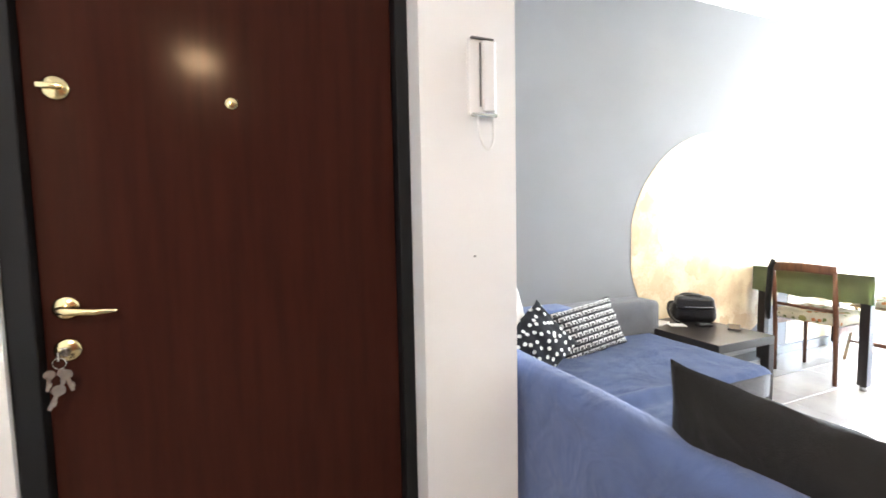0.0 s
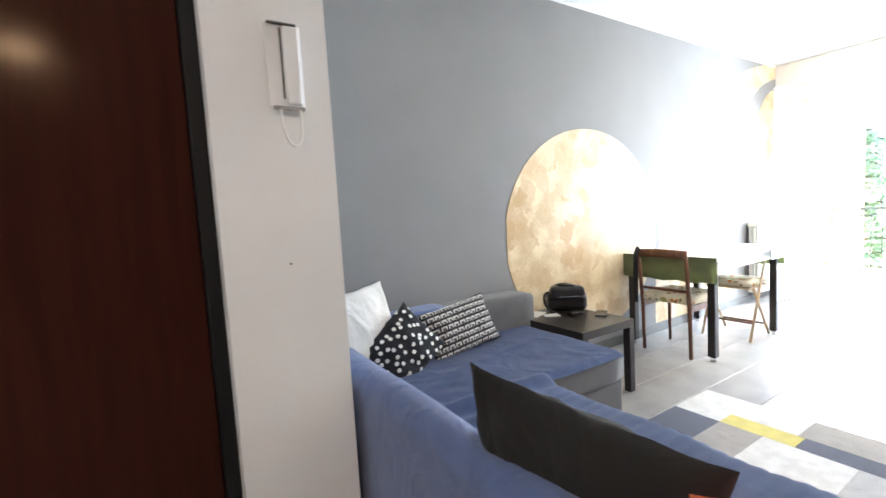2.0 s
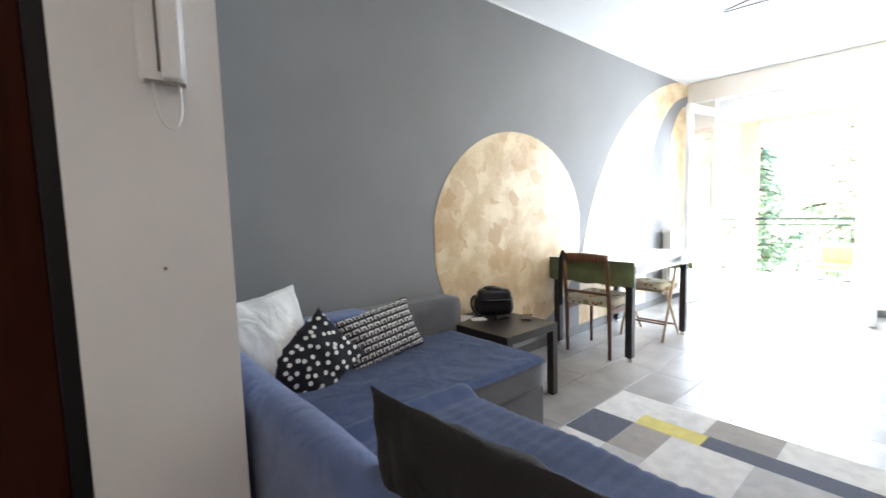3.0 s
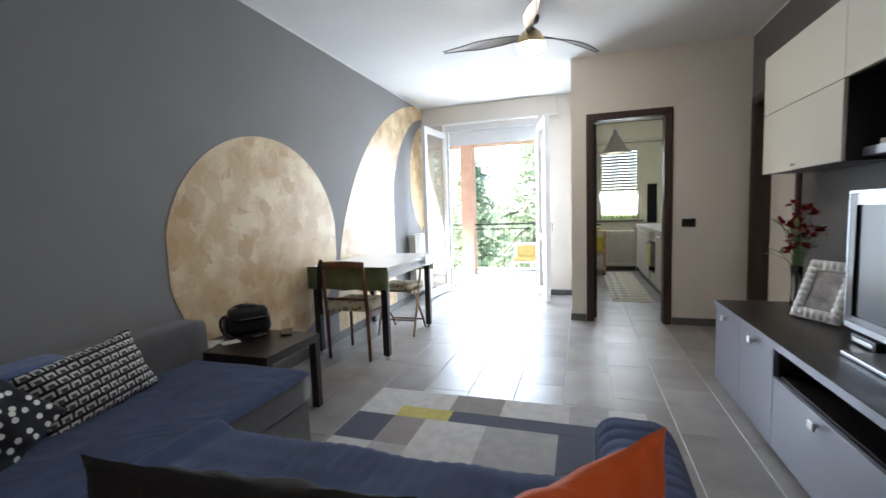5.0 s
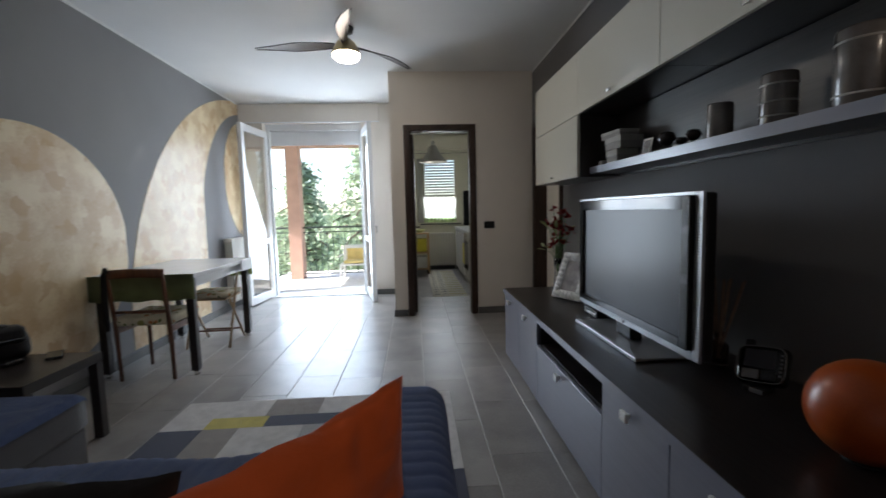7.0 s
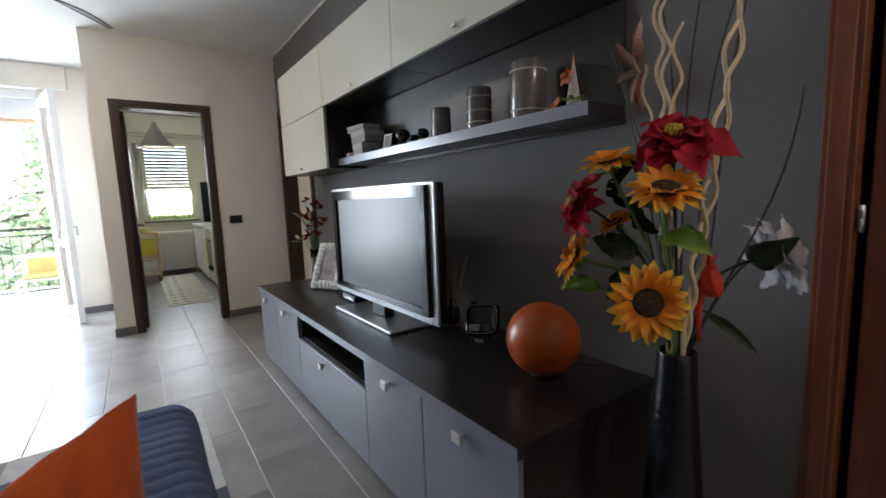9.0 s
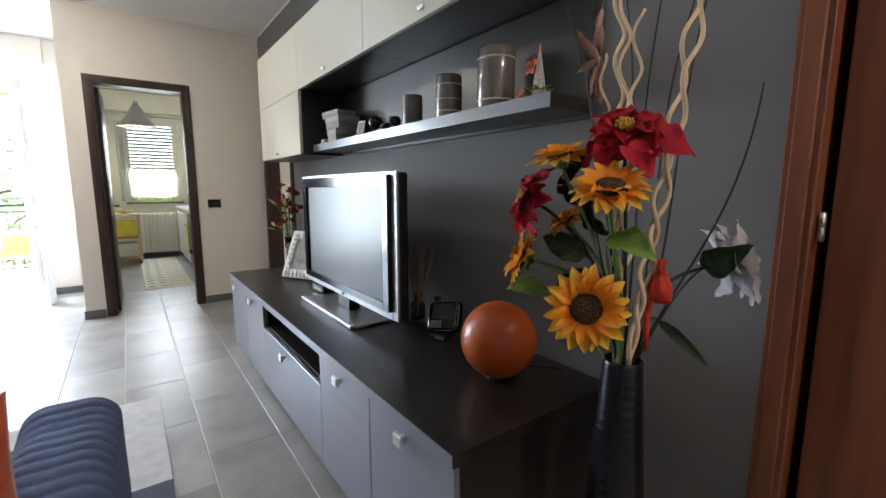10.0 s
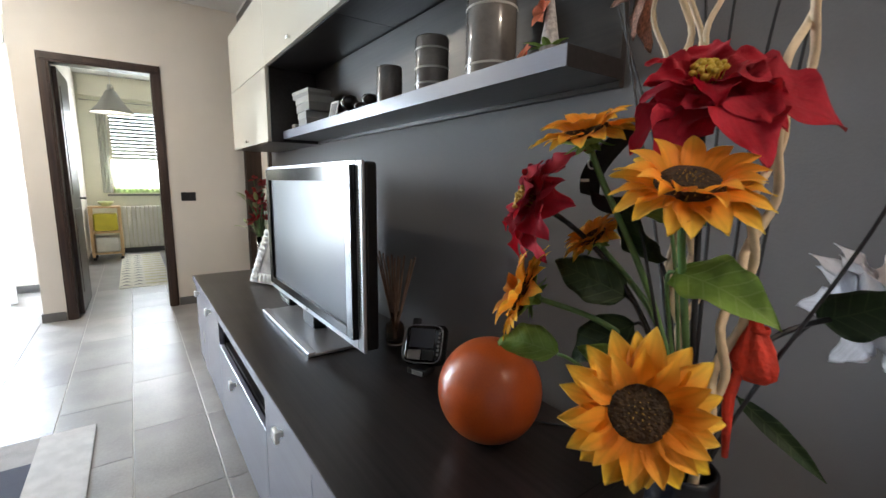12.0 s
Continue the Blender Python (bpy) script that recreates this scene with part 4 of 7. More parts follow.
# ---------------------------------------------------------------- cushions on the sofa
def dots(name, base, dot, scale, thr):
    m = surf(name, base, 0.9, 0.1, 9, 0.3, 400)
    n, l = m.node_tree.nodes, m.node_tree.links
    v = n.new("ShaderNodeTexVoronoi")
    v.voronoi_dimensions = "2D"
    v.inputs["Scale"].default_value, v.inputs["Randomness"].default_value = scale, 0.75
    mp = n.new("ShaderNodeMapping")
    mp.inputs["Rotation"].default_value = (radians(90), 0, 0)
    l.new(n["Texture Coordinate"].outputs["Object"], mp.inputs["Vector"])
    l.new(mp.outputs[0], v.inputs["Vector"])
    lt = n.new("ShaderNodeMath")
    lt.operation = "LESS_THAN"
    lt.inputs[1].default_value = thr
    l.new(v.outputs["Distance"], lt.inputs[0])
    mix = n.new("ShaderNodeMix")
    mix.data_type = "RGBA"
    l.new(lt.outputs[0], mix.inputs["Factor"])
    l.new(n["Mix"].outputs["Result"], mix.inputs["A"])
    mix.inputs["B"].default_value = (*dot, 1)
    l.new(mix.outputs["Result"], n["Principled BSDF"].inputs["Base Color"])
    return m


def lattice(name, a, b):
    """A woven-looking pattern of black and cream tumbling blocks."""
    m = surf(name, a, 0.9, 0.1, 9, 0.3, 400)
    n, l = m.node_tree.nodes, m.node_tree.links
    sep = n.new("ShaderNodeSeparateXYZ")
    l.new(n["Texture Coordinate"].outputs["Object"], sep.inputs[0])

    def math_node(op, x, y=None, val=None):
        q = n.new("ShaderNodeMath")
        q.operation = op
        l.new(x, q.inputs[0])
        if y is not None:
            l.new(y, q.inputs[1])
        if val is not None:
            q.inputs[1].default_value = val
        return q.outputs[0]
    u = math_node("MULTIPLY", sep.outputs[0], val=24.0)
    v = math_node("MULTIPLY", sep.outputs[2], val=29.0)
    row = math_node("FLOOR", v)
    half = math_node("MULTIPLY", row, val=0.5)
    u2 = math_node("ADD", u, half)
    fu, fv = math_node("FRACT", u2), math_node("FRACT", v)
    tri = math_node("ABSOLUTE", math_node("SUBTRACT", fu, val=0.5))
    def within(x, lo, hi):
        return math_node("MULTIPLY", math_node("GREATER_THAN", x, val=lo), math_node("LESS_THAN", x, val=hi))
    cap = math_node("MULTIPLY", within(fv, 0.60, 0.86), math_node("LESS_THAN", tri, val=0.40))
    legs = math_node("MULTIPLY", within(fv, 0.22, 0.64), within(tri, 0.22, 0.40))
    inner = math_node("MULTIPLY", math_node("MULTIPLY", within(fv, 0.12, 0.50), math_node("LESS_THAN", tri, val=0.19)), val=0.14)
    fac = math_node("MAXIMUM", math_node("MAXIMUM", cap, legs), inner)
    mix = n.new("ShaderNodeMix")
    mix.data_type = "RGBA"
    l.new(fac, mix.inputs["Factor"])
    mix.inputs["A"].default_value, mix.inputs["B"].default_value = (*a, 1), (*b, 1)
    l.new(mix.outputs["Result"], n["Principled BSDF"].inputs["Base Color"])
    return m


def cushion(label, w, h, t, material, m, seed, wrinkle=0.008):
    ob = solid("cushion", pillow(w, h, t, 30, seed, wrinkle), material, label, "cushion", "cushions on the sofa", smooth=True)
    ob.matrix_basis = m
    return ob


cushion("white cotton cushion leaning in the sofa corner", 0.42, 0.42, 0.14, M_whitefab, basis((1.13, 1.70, 0.665), (0.92, 0.30, 0.06), (-0.15, 0.30, 1)), 1)
cushion("black cushion with white dots leaning on the sofa", 0.37, 0.31, 0.14, dots("dotted_cotton", (0.012, 0.012, 0.016), (0.78, 0.77, 0.72), 24, 0.235), basis((1.30, 1.61, 0.56), (0.82, 0.18, 0.52), (-0.45, 0.45, 0.8)), 2)
cushion("black and cream block-patterned oblong cushion", 0.48, 0.28, 0.13, lattice("block_pattern_cotton", (0.015, 0.014, 0.016), (0.66, 0.64, 0.60)), basis((1.71, 1.70, 0.575), (0.96, 0.10, 0.10), (-0.1, 0.42, 0.9)), 3)
cushion("large black cushion leaning over the sofa back", 0.535, 0.43, 0.16, M_cushblack, basis((1.045, 0.320, 0.612), (0.25, -0.97, -0.13), (-0.18, 0.10, 1)), 4, 0.010)
cushion("large orange cushion propped against the sofa arm", 0.46, 0.45, 0.15, M_orange, basis((1.106, -0.161, 0.634), (-0.64, 0.766, -0.12), (-0.12, -0.05, 1)), 5, 0.010)


# ---------------------------------------------------------------- on the side table
hb = thing("handbag", "soft black leather handbag on the side table", "handbag", (2.725, 1.845, 0.4765), -35)
M_leather = surf("black_leather", (0.012, 0.012, 0.013), 0.38, 0.2, 14, 0.4, 90)
bag_bm = soft_box(-0.135, 0.135, -0.06, 0.06, 0.0, 0.175, 0.045, 16, 0.03, 11)
for v in bag_bm.verts:
    lift = max(0, v.co.z - 0.09) / 0.085
    v.co.z += lift * (0.018 * math.sin(v.co.x * 22 + 1.0) - 0.02 * (v.co.x / 0.135) ** 2)
    v.co.y += lift * 0.02 * math.sin(v.co.x * 14)
part("body", bag_bm, M_leather, hb, "", True)
part("flap", soft_box(-0.115, 0.12, -0.078, 0.02, 0.085, 0.182, 0.03, 12, 0.024, 12), M_leather, hb, "folded leather flap", True)
part("zip", box(-0.07, 0.105, -0.0835, -0.076, 0.108, 0.114, 0.001), M_steel, hb, "silver zip line")
for side, top in ((-1, 0.180), (1, 0.172)):
    part("handle", tube(bezier((-0.07, side * 0.03, 0.165), (-0.06, side * 0.05, top + 0.02), (0.05, side * 0.055, top + 0.01), (0.075, side * 0.03, 0.16), 14), 0.008, 8), M_leather, hb, "soft leather carrying handle", True)
part("strap", tube(bezier((-0.12, 0.0, 0.13), (-0.18, -0.03, 0.15), (-0.18, -0.07, 0.02), (-0.10, -0.085, 0.006), 14), 0.009, 8), M_leather, hb, "loose leather strap", True)
for x, y, rz, ww, hh, lab in ((2.47, 1.90, 20, 0.16, 0.10, "white folded letter on the side table"), (2.53, 1.80, -30, 0.10, 0.07, "small white card on the side table")):
    b = solid("paper", box(-ww / 2, ww / 2, -hh / 2, hh / 2, 0, 0.006, 0.001, 1), M_plastic, lab, "paper")
    b.matrix_basis = pose(x, y, 0.4755, 0, 0, rz)
ph = thing("mobile_phone", "dark mobile phone lying on the side table", "phone", (2.79, 1.60, 0.4755), 35)
part("body", box(-0.075, 0.075, -0.036, 0.036, 0, 0.009, 0.003, 2), M_blackplastic, ph)
part("screen", box(-0.07, 0.07, -0.032, 0.032, 0.009, 0.0098), M_pianoblack, ph)
wl = thing("wallet", "small black wallet on the side table", "wallet", (2.66, 1.71, 0.4755), -20)
part("body", soft_box(-0.045, 0.045, -0.03, 0.03, 0, 0.024, 0.01, 6, 0.003, 9), M_leather, wl, "", True)


# ---------------------------------------------------------------- dining corner
M_floral = surf("floral_cotton", (0.62, 0.56, 0.42), 0.9, 0.1, 9, 0.3, 300)


def floral(m):
    n, l = m.node_tree.nodes, m.node_tree.links
    tc = n["Texture Coordinate"]
    last = n["Mix"].outputs["Result"]
    for sc, thr, col, sd in ((11, 0.30, (0.30, 0.28, 0.09), 0.0), (14, 0.26, (0.48, 0.16, 0.04), 3.7), (17, 0.2, (0.14, 0.16, 0.05), 8.1)):
        v = n.new("ShaderNodeTexVoronoi")
        v.inputs["Scale"].default_value = sc
        mp = n.new("ShaderNodeMapping")
        mp.inputs["Location"].default_value = (sd, sd * 1.3, sd * 0.7)
        l.new(tc.outputs["Object"], mp.inputs["Vector"])
        l.new(mp.outputs[0], v.inputs["Vector"])
        lt = n.new("ShaderNodeMath")
        lt.operation = "LESS_THAN"
        lt.inputs[1].default_value = thr
        l.new(v.outputs["Distance"], lt.inputs[0])
        mix = n.new("ShaderNodeMix")
        mix.data_type = "RGBA"
        l.new(lt.outputs[0], mix.inputs["Factor"])
        l.new(last, mix.inputs["A"])
        mix.inputs["B"].default_value = (*col, 1)
        last = mix.outputs["Result"]
    l.new(last, n["Principled BSDF"].inputs["Base Color"])


floral(M_floral)
M_chairwood = wood("teak_chair_wood", (0.085, 0.030, 0.014), (0.19, 0.075, 0.032), 0.38, "Z", 4, 14)
M_beech = wood("pale_beech", (0.42, 0.29, 0.17), (0.55, 0.40, 0.25), 0.45, "Z", 4, 14)

ch = thing("dining_chair", "teak dining chair with a floral seat pushed under the table", "chair", (3.83, 1.65, 0))
for y in (-0.19, 0.19):
    part("rear_leg", tube([(-0.19, y, 0), (-0.20, y, 0.40), (-0.225, y, 0.60), (-0.25, y, 0.82)], [0.013, 0.017, 0.016, 0.012], 8), M_chairwood, ch, "", True)
    part("front_leg", tube([(0.18, y * 0.98, 0), (0.18, y * 0.98, 0.42)], [0.012, 0.017], 8), M_chairwood, ch, "", True)
    part("side_rail", box(-0.19, 0.18, y - 0.009, y + 0.009, 0.36, 0.41, 0.003), M_chairwood, ch)
rail_bm = tube([(-0.248, -0.20, 0.805), (-0.262, -0.1, 0.810), (-0.266, 0, 0.812), (-0.262, 0.1, 0.810), (-0.248, 0.20, 0.805)], 0.024, 12)
for v in rail_bm.verts:
    mid = -0.266 + 0.018 * (v.co.y / 0.2) ** 2
    v.co.x, v.co.z = mid + (v.co.x - mid) * 0.45, 0.808 + (v.co.z - 0.808) * 1.4
part("top_rail", rail_bm, M_chairwood, ch, "curved wooden top rail", True)
part("lower_back_rail", tube([(-0.205, -0.19, 0.52), (-0.215, 0, 0.522), (-0.205, 0.19, 0.52)], 0.012, 8), M_chairwood, ch, "", True)
part("front_rail", box(0.172, 0.188, -0.18, 0.18, 0.36, 0.41, 0.003), M_chairwood, ch)
part("seat", soft_box(-0.21, 0.22, -0.215, 0.215, 0.41, 0.485, 0.03, 10, 0.008, 21), M_floral, ch, "padded seat in floral cotton", True)
jk = thing("dark_strap", "dark strap hanging over the chair back", "strap", (3.57, 1.835, 0))
strap_bm = tube([(0.02, 0.0, 0.80), (-0.008, 0.0, 0.848), (-0.026, 0.002, 0.80), (-0.022, 0.006, 0.70), (-0.012, 0.014, 0.58), (-0.004, 0.018, 0.48), (-0.006, 0.012, 0.40)], [0.010, 0.012, 0.014, 0.015, 0.016, 0.015, 0.010], 10)
for v in strap_bm.verts:
    v.co.y = v.co.y * 1.5
part("band", strap_bm, M_cushblack, jk, "", True)

fc = thing("folding_chair", "pale wooden folding chair with a floral seat pad", "chair", (4.56, 1.55, 0))
for y in (-0.19, 0.19):
    part("leg", tube([(-0.20, y, 0), (0.10, y, 0.74)], 0.011, 8), M_beech, fc, "", True)
    part("leg", tube([(0.19, y * 0.92, 0), (-0.12, y * 0.92, 0.46)], 0.011, 8), M_beech, fc, "", True)
part("brace", tube([(-0.14, -0.19, 0.15), (-0.14, 0.19, 0.15)], 0.009, 8), M_chairwood, fc, "brown round brace", True)
part("brace", tube([(0.13, -0.175, 0.10), (0.13, 0.175, 0.10)], 0.009, 8), M_chairwood, fc, "brown round brace", True)
part("seat", box(-0.19, 0.15, -0.18, 0.18, 0.44, 0.455, 0.004), M_beech, fc)
pad = solid("seat_pad", soft_box(4.36, 4.73, 1.36, 1.73, 0.457, 0.51, 0.025, 8, 0.008, 23), M_floral, "floral cotton seat pad on the folding chair", "cushion", smooth=True)

tc = thing("tablecloth", "olive green tablecloth under a clear pale cover", "tablecloth")
part("top", box(3.668, 4.802, 1.288, 2.032, 0.7805, 0.784, 0.001, 1), M_tabletop, tc, "pale glossy table cover")


def cloth_drop(x, z0, z1, y0, y1, amp):
    bm = bmesh.new()
    n = 40
    a = [bm.verts.new((x + amp * math.sin(k * 0.9) * 0.3, y0 + (y1 - y0) * k / n, z1)) for k in range(n + 1)]
    m_ = [bm.verts.new((x + amp * math.sin(k * 0.9) * 0.7, y0 + (y1 - y0) * k / n, (z0 + z1) / 2)) for k in range(n + 1)]
    b = [bm.verts.new((x + amp * math.sin(k * 0.9 + 0.4), y0 + (y1 - y0) * k / n, z0 + 0.006 * math.sin(k * 0.5))) for k in range(n + 1)]
    for k in range(n):
        bm.faces.new((a[k], a[k + 1], m_[k + 1], m_[k]))
        bm.faces.new((m_[k], m_[k + 1], b[k + 1], b[k]))
    bmesh.ops.solidify(bm, geom=bm.faces[:], thickness=0.003)
    return bm


part("end_drop", cloth_drop(3.662, 0.59, 0.784, 1.282, 2.035, 0.004), M_greencloth, tc, "olive green hanging end", True)
part("end_drop", cloth_drop(4.806, 0.61, 0.784, 1.282, 2.035, 0.004), M_greencloth, tc, "olive green hanging end", True)
part("side_drop", box(4.55, 4.80, 1.280, 1.2865, 0.68, 0.784, 0.001, 1), M_tabletop, tc, "pale hanging corner")


# ---------------------------------------------------------------- kitchen
KL = JUT_Y - 0.10
kd = thing("kitchen_door", "dark walnut kitchen door standing open along the wall", "door", (KIT_X + 0.125, KA - 0.012, 0), -1)
part("leaf", box(0, 0.66, -0.022, 0.022, 0.01, 2.085, 0.003), M_walnut, kd)
part("handle", tube([(0.59, -0.022, 1.0), (0.59, -0.065, 1.0), (0.49, -0.068, 1.0)], 0.008, 8), M_black, kd, "black lever handle", True)
part("handle", tube([(0.59, 0.022, 1.0), (0.59, 0.055, 1.0), (0.49, 0.057, 1.0)], 0.008, 8), M_black, kd, "black lever handle", True)
for z0, z1 in ((0.18, 0.92), (1.05, 1.95)):
    part("panel", box(0.10, 0.56, -0.026, -0.0221, z0, z1, 0.004, 2), M_walnut, kd, "raised walnut panel")

kw = thing("window_2", "cream framed kitchen window with half-closed shutter", "window", kind="structure")
M_cream = surf("cream_window_paint", (0.72, 0.68, 0.55), 0.45, 0.03, 4, 0)
M_shutter = surf("grey_roller_slat", (0.55, 0.54, 0.50), 0.5, 0.05, 6, 0)
for y0, y1, z0, z1 in ((WB, WB + 0.07, WZ0, WZ1), (WA - 0.07, WA, WZ0, WZ1), (WB + 0.07, WA - 0.07, WZ1 - 0.07, WZ1), (WB + 0.07, WA - 0.07, WZ0, WZ0 + 0.08)):
    part("window_frame", box(FAR_X + 0.02, FAR_X + 0.08, y0, y1, z0, z1, 0.004), M_cream, kw)
g = part("pane", box(FAR_X + 0.045, FAR_X + 0.051, WB + 0.07, WA - 0.07, WZ0 + 0.08, WZ1 - 0.07), M_pane, kw, "clear glass")
g.visible_shadow = False
for k in range(14):
    part("slat", box(FAR_X + 0.12, FAR_X + 0.132, WB + 0.02, WA - 0.02, 1.50 + k * 0.056, 1.50 + k * 0.056 + 0.042, 0.003, 1), M_shutter, kw)
part("window_sill", box(FAR_X - 0.05, FAR_X + 0.02, WB - 0.04, WA + 0.04, WZ0 - 0.03, WZ0 - 0.002, 0.004), M_skirt, kw, "grey stone sill")
part("shutter_box", box(FAR_X - 0.06, FAR_X - 0.001, -1.70, KL - 0.03, 2.42, CEIL - 0.01, 0.006), M_cream, kw, "cream shutter box above the window")

M_curtain = bpy.data.materials.new("sheer_curtain")
M_curtain.use_nodes = True
_b = M_curtain.node_tree.nodes["Principled BSDF"]
_b.inputs["Base Color"].default_value, _b.inputs["Roughness"].default_value = (0.85, 0.85, 0.80, 1), 0.9
_b.inputs["Transmission Weight"].default_value, _b.inputs["IOR"].default_value = 0.65, 1.0
M_greenband = surf("green_printed_voile", (0.50, 0.60, 0.30), 0.9, 0.35, 16, 0)
_g = M_greenband.node_tree.nodes["Principled BSDF"]
_g.inputs["Transmission Weight"].default_value, _g.inputs["IOR"].default_value = 0.4, 1.0


def wavy(y0, y1, z0, z1, x, amp, waves, n=80):
    bm = bmesh.new()
    rows = [[bm.verts.new((x + amp * math.sin(k / n * waves * 2 * math.pi), y0 + (y1 - y0) * k / n, z)) for z in (z0, (z0 + z1) / 2, z1)] for k in range(n + 1)]
    for a, b in zip(rows, rows[1:]):
        for j in range(2):
            bm.faces.new((a[j], b[j], b[j + 1], a[j + 1]))
    bmesh.ops.solidify(bm, geom=bm.faces[:], thickness=0.001)
    return bm


cu = thing("kitchen_curtain", "sheer white cafe curtain with a green printed hem", "curtain")
part("sheer", wavy(WB + 0.05, WA - 0.04, 1.065, 1.50, FAR_X - 0.01, 0.008, 9), M_curtain, cu, "", True)
part("hem", wavy(WB + 0.05, WA - 0.04, 0.97, 1.063, FAR_X - 0.01, 0.008, 9), M_greenband, cu, "green printed hem", True)
part("side_drape", wavy(WA - 0.03, WA + 0.09, 0.97, 2.25, FAR_X - 0.03, 0.012, 3, 30), M_curtain, cu, "gathered white side drape", True)
part("rod", tube([(FAR_X - 0.04, -1.65, 2.36), (FAR_X - 0.04, KL - 0.03, 2.36)], 0.008, 8), M_steel, cu, "thin metal rod", True)

pl = thing("pendant_lamp", "grey-white conical pendant lamp over the kitchen", "pendant lamp", (7.2, -0.68, 0))
M_shade = surf("grey_lamp_enamel", (0.60, 0.59, 0.54), 0.4, 0.03, 5, 0)
part("shade", lathe([(0.03, 2.22), (0.05, 2.21), (0.09, 2.13), (0.15, 2.03), (0.215, 1.965), (0.22, 1.955), (0.212, 1.958), (0.145, 2.022), (0.085, 2.12), (0.03, 2.20)], 36), M_shade, pl, "", True)
part("bulb", lathe([(0, 1.99), (0.03, 2.0), (0.04, 2.03), (0.03, 2.07), (0.02, 2.10), (0, 2.10)], 20), glow("lit_bulb", (1.0, 0.93, 0.80), 9.0), pl, "lit bulb", True)
part("neck", lathe([(0, 2.22), (0.032, 2.22), (0.028, 2.28), (0, 2.29)], 20), M_shade, pl, "", True)
part("cord", tube([(0, 0, 2.28), (0, 0, 2.741)], 0.004, 6), M_plastic, pl)

cart = thing("kitchen_trolley", "pine kitchen trolley with green and yellow bins", "trolley", (8.72, -0.44, 0))
M_pine = wood("pine_wood", (0.52, 0.33, 0.16), (0.66, 0.46, 0.25), 0.5, "Z", 4, 12)
for x in (-0.16, 0.16):
    for y in (-0.17, 0.17):
        part("post", box(x - 0.018, x + 0.018, y - 0.018, y + 0.018, 0.05, 0.76, 0.003), M_pine, cart)
for z in (0.09, 0.40, 0.765):
    part("shelf", box(-0.18, 0.18, -0.19, 0.19, z, z + 0.022, 0.003), M_pine, cart)
for x in (-0.15, 0.15):
    for y in (-0.16, 0.16):
        part("castor", lathe([(0, 0), (0.02, 0.002), (0.022, 0.025), (0.012, 0.05), (0, 0.05)], 12, (x, y, 0)), M_blackplastic, cart, "black castor", True)
for z, colr, lab in ((0.43, (0.62, 0.55, 0.05), "yellow-green plastic bin on the trolley"), (0.115, (0.62, 0.62, 0.58), "white plastic bin on the trolley")):
    bb = solid("storage_bin", box(8.58, 8.86, -0.58, -0.30, z, z + 0.22 if z < 0.3 else z + 0.25, 0.02, 3), surf("bin_plastic", colr, 0.4, 0.08, 6, 0), lab, "bin", "bins on the trolley")
solid("green_bowl", lathe([(0.05, 0.788), (0.09, 0.83), (0.10, 0.86), (0.094, 0.86), (0.085, 0.83), (0.0, 0.80)], 24, (8.70, -0.46, 0)), surf("lime_bowl_glaze", (0.55, 0.60, 0.28), 0.3, 0.1, 7, 0), "pale lime bowl on the pine trolley", "bowl", smooth=True)

M_kwhite = surf("white_kitchen_front", (0.76, 0.76, 0.73), 0.25, 0.02, 4, 0)
CY = -1.17
for x0, x1, oven in ((6.35, 6.95, False), (6.95, 7.55, True), (7.55, 8.2, False), (8.2, 9.0, False)):
    c = thing("kitchen_base_unit", "white oven cabinet with a black glass oven door" if oven else "white kitchen base cabinet with one door", "cabinet", group="kitchen base units")
    part("body", box(x0 + 0.001, x1 - 0.001, -1.795, CY - 0.022, 0.10, 0.845), M_kwhite, c)
    part("plinth", box(x0 + 0.001, x1 - 0.001, -1.75, CY - 0.06, 0, 0.099), M_skirt, c, "dark recessed plinth")
    if oven:
        dd = part("oven_door", box(x0 + 0.004, x1 - 0.004, CY - 0.02, CY, 0.25, 0.70, 0.003), M_pianoblack, c, "black glass oven door")
        part("handle", tube([(x0 + 0.05, CY + 0.035, 0.67), (x1 - 0.05, CY + 0.035, 0.67)], 0.009, 8), M_steel, dd, "steel oven handle", True)
        part("control_panel", box(x0 + 0.004, x1 - 0.004, CY - 0.02, CY, 0.71, 0.84, 0.003), M_steel, c, "steel control panel")
    else:
        dd = part("door", box(x0 + 0.003, x1 - 0.003, CY - 0.02, CY, 0.11, 0.84, 0.003), M_kwhite, c)
        part("handle", tube([(x0 + 0.08, CY + 0.025, 0.80), (x1 - 0.08, CY + 0.025, 0.80)], 0.006, 8), M_steel, dd, "steel bar handle", True)
solid("kitchen_worktop", box(6.35, 9.0, -1.797, CY + 0.02, 0.847, 0.885, 0.004), surf("grey_worktop", (0.45, 0.45, 0.44), 0.3, 0.15, 30, 0), "pale grey kitchen worktop", "worktop")
tw = thing("tea_towel", "yellow tea towel over the oven handle", "towel")
part("cloth", box(7.05, 7.25, CY + 0.046, CY + 0.052, 0.36, 0.685, 0.002), surf("yellow_towel", (0.62, 0.55, 0.12), 0.9, 0.15, 20, 0.3), tw)
solid("dark_splash_board", box(FAR_X - 0.02, FAR_X - 0.002, -1.53, -1.37, 0.89, 1.60, 0.003), M_black, "dark board on the kitchen wall", "panel")
kr = thing("kitchen_rug", "grey and yellow zigzag kitchen runner", "rug")
M_zz = surf("runner_cotton", (0.76, 0.74, 0.64), 0.95, 0.08, 14, 0.4, 300)
M_zy = surf("runner_yellow", (0.62, 0.58, 0.30), 0.95, 0.1, 14, 0.4, 300)
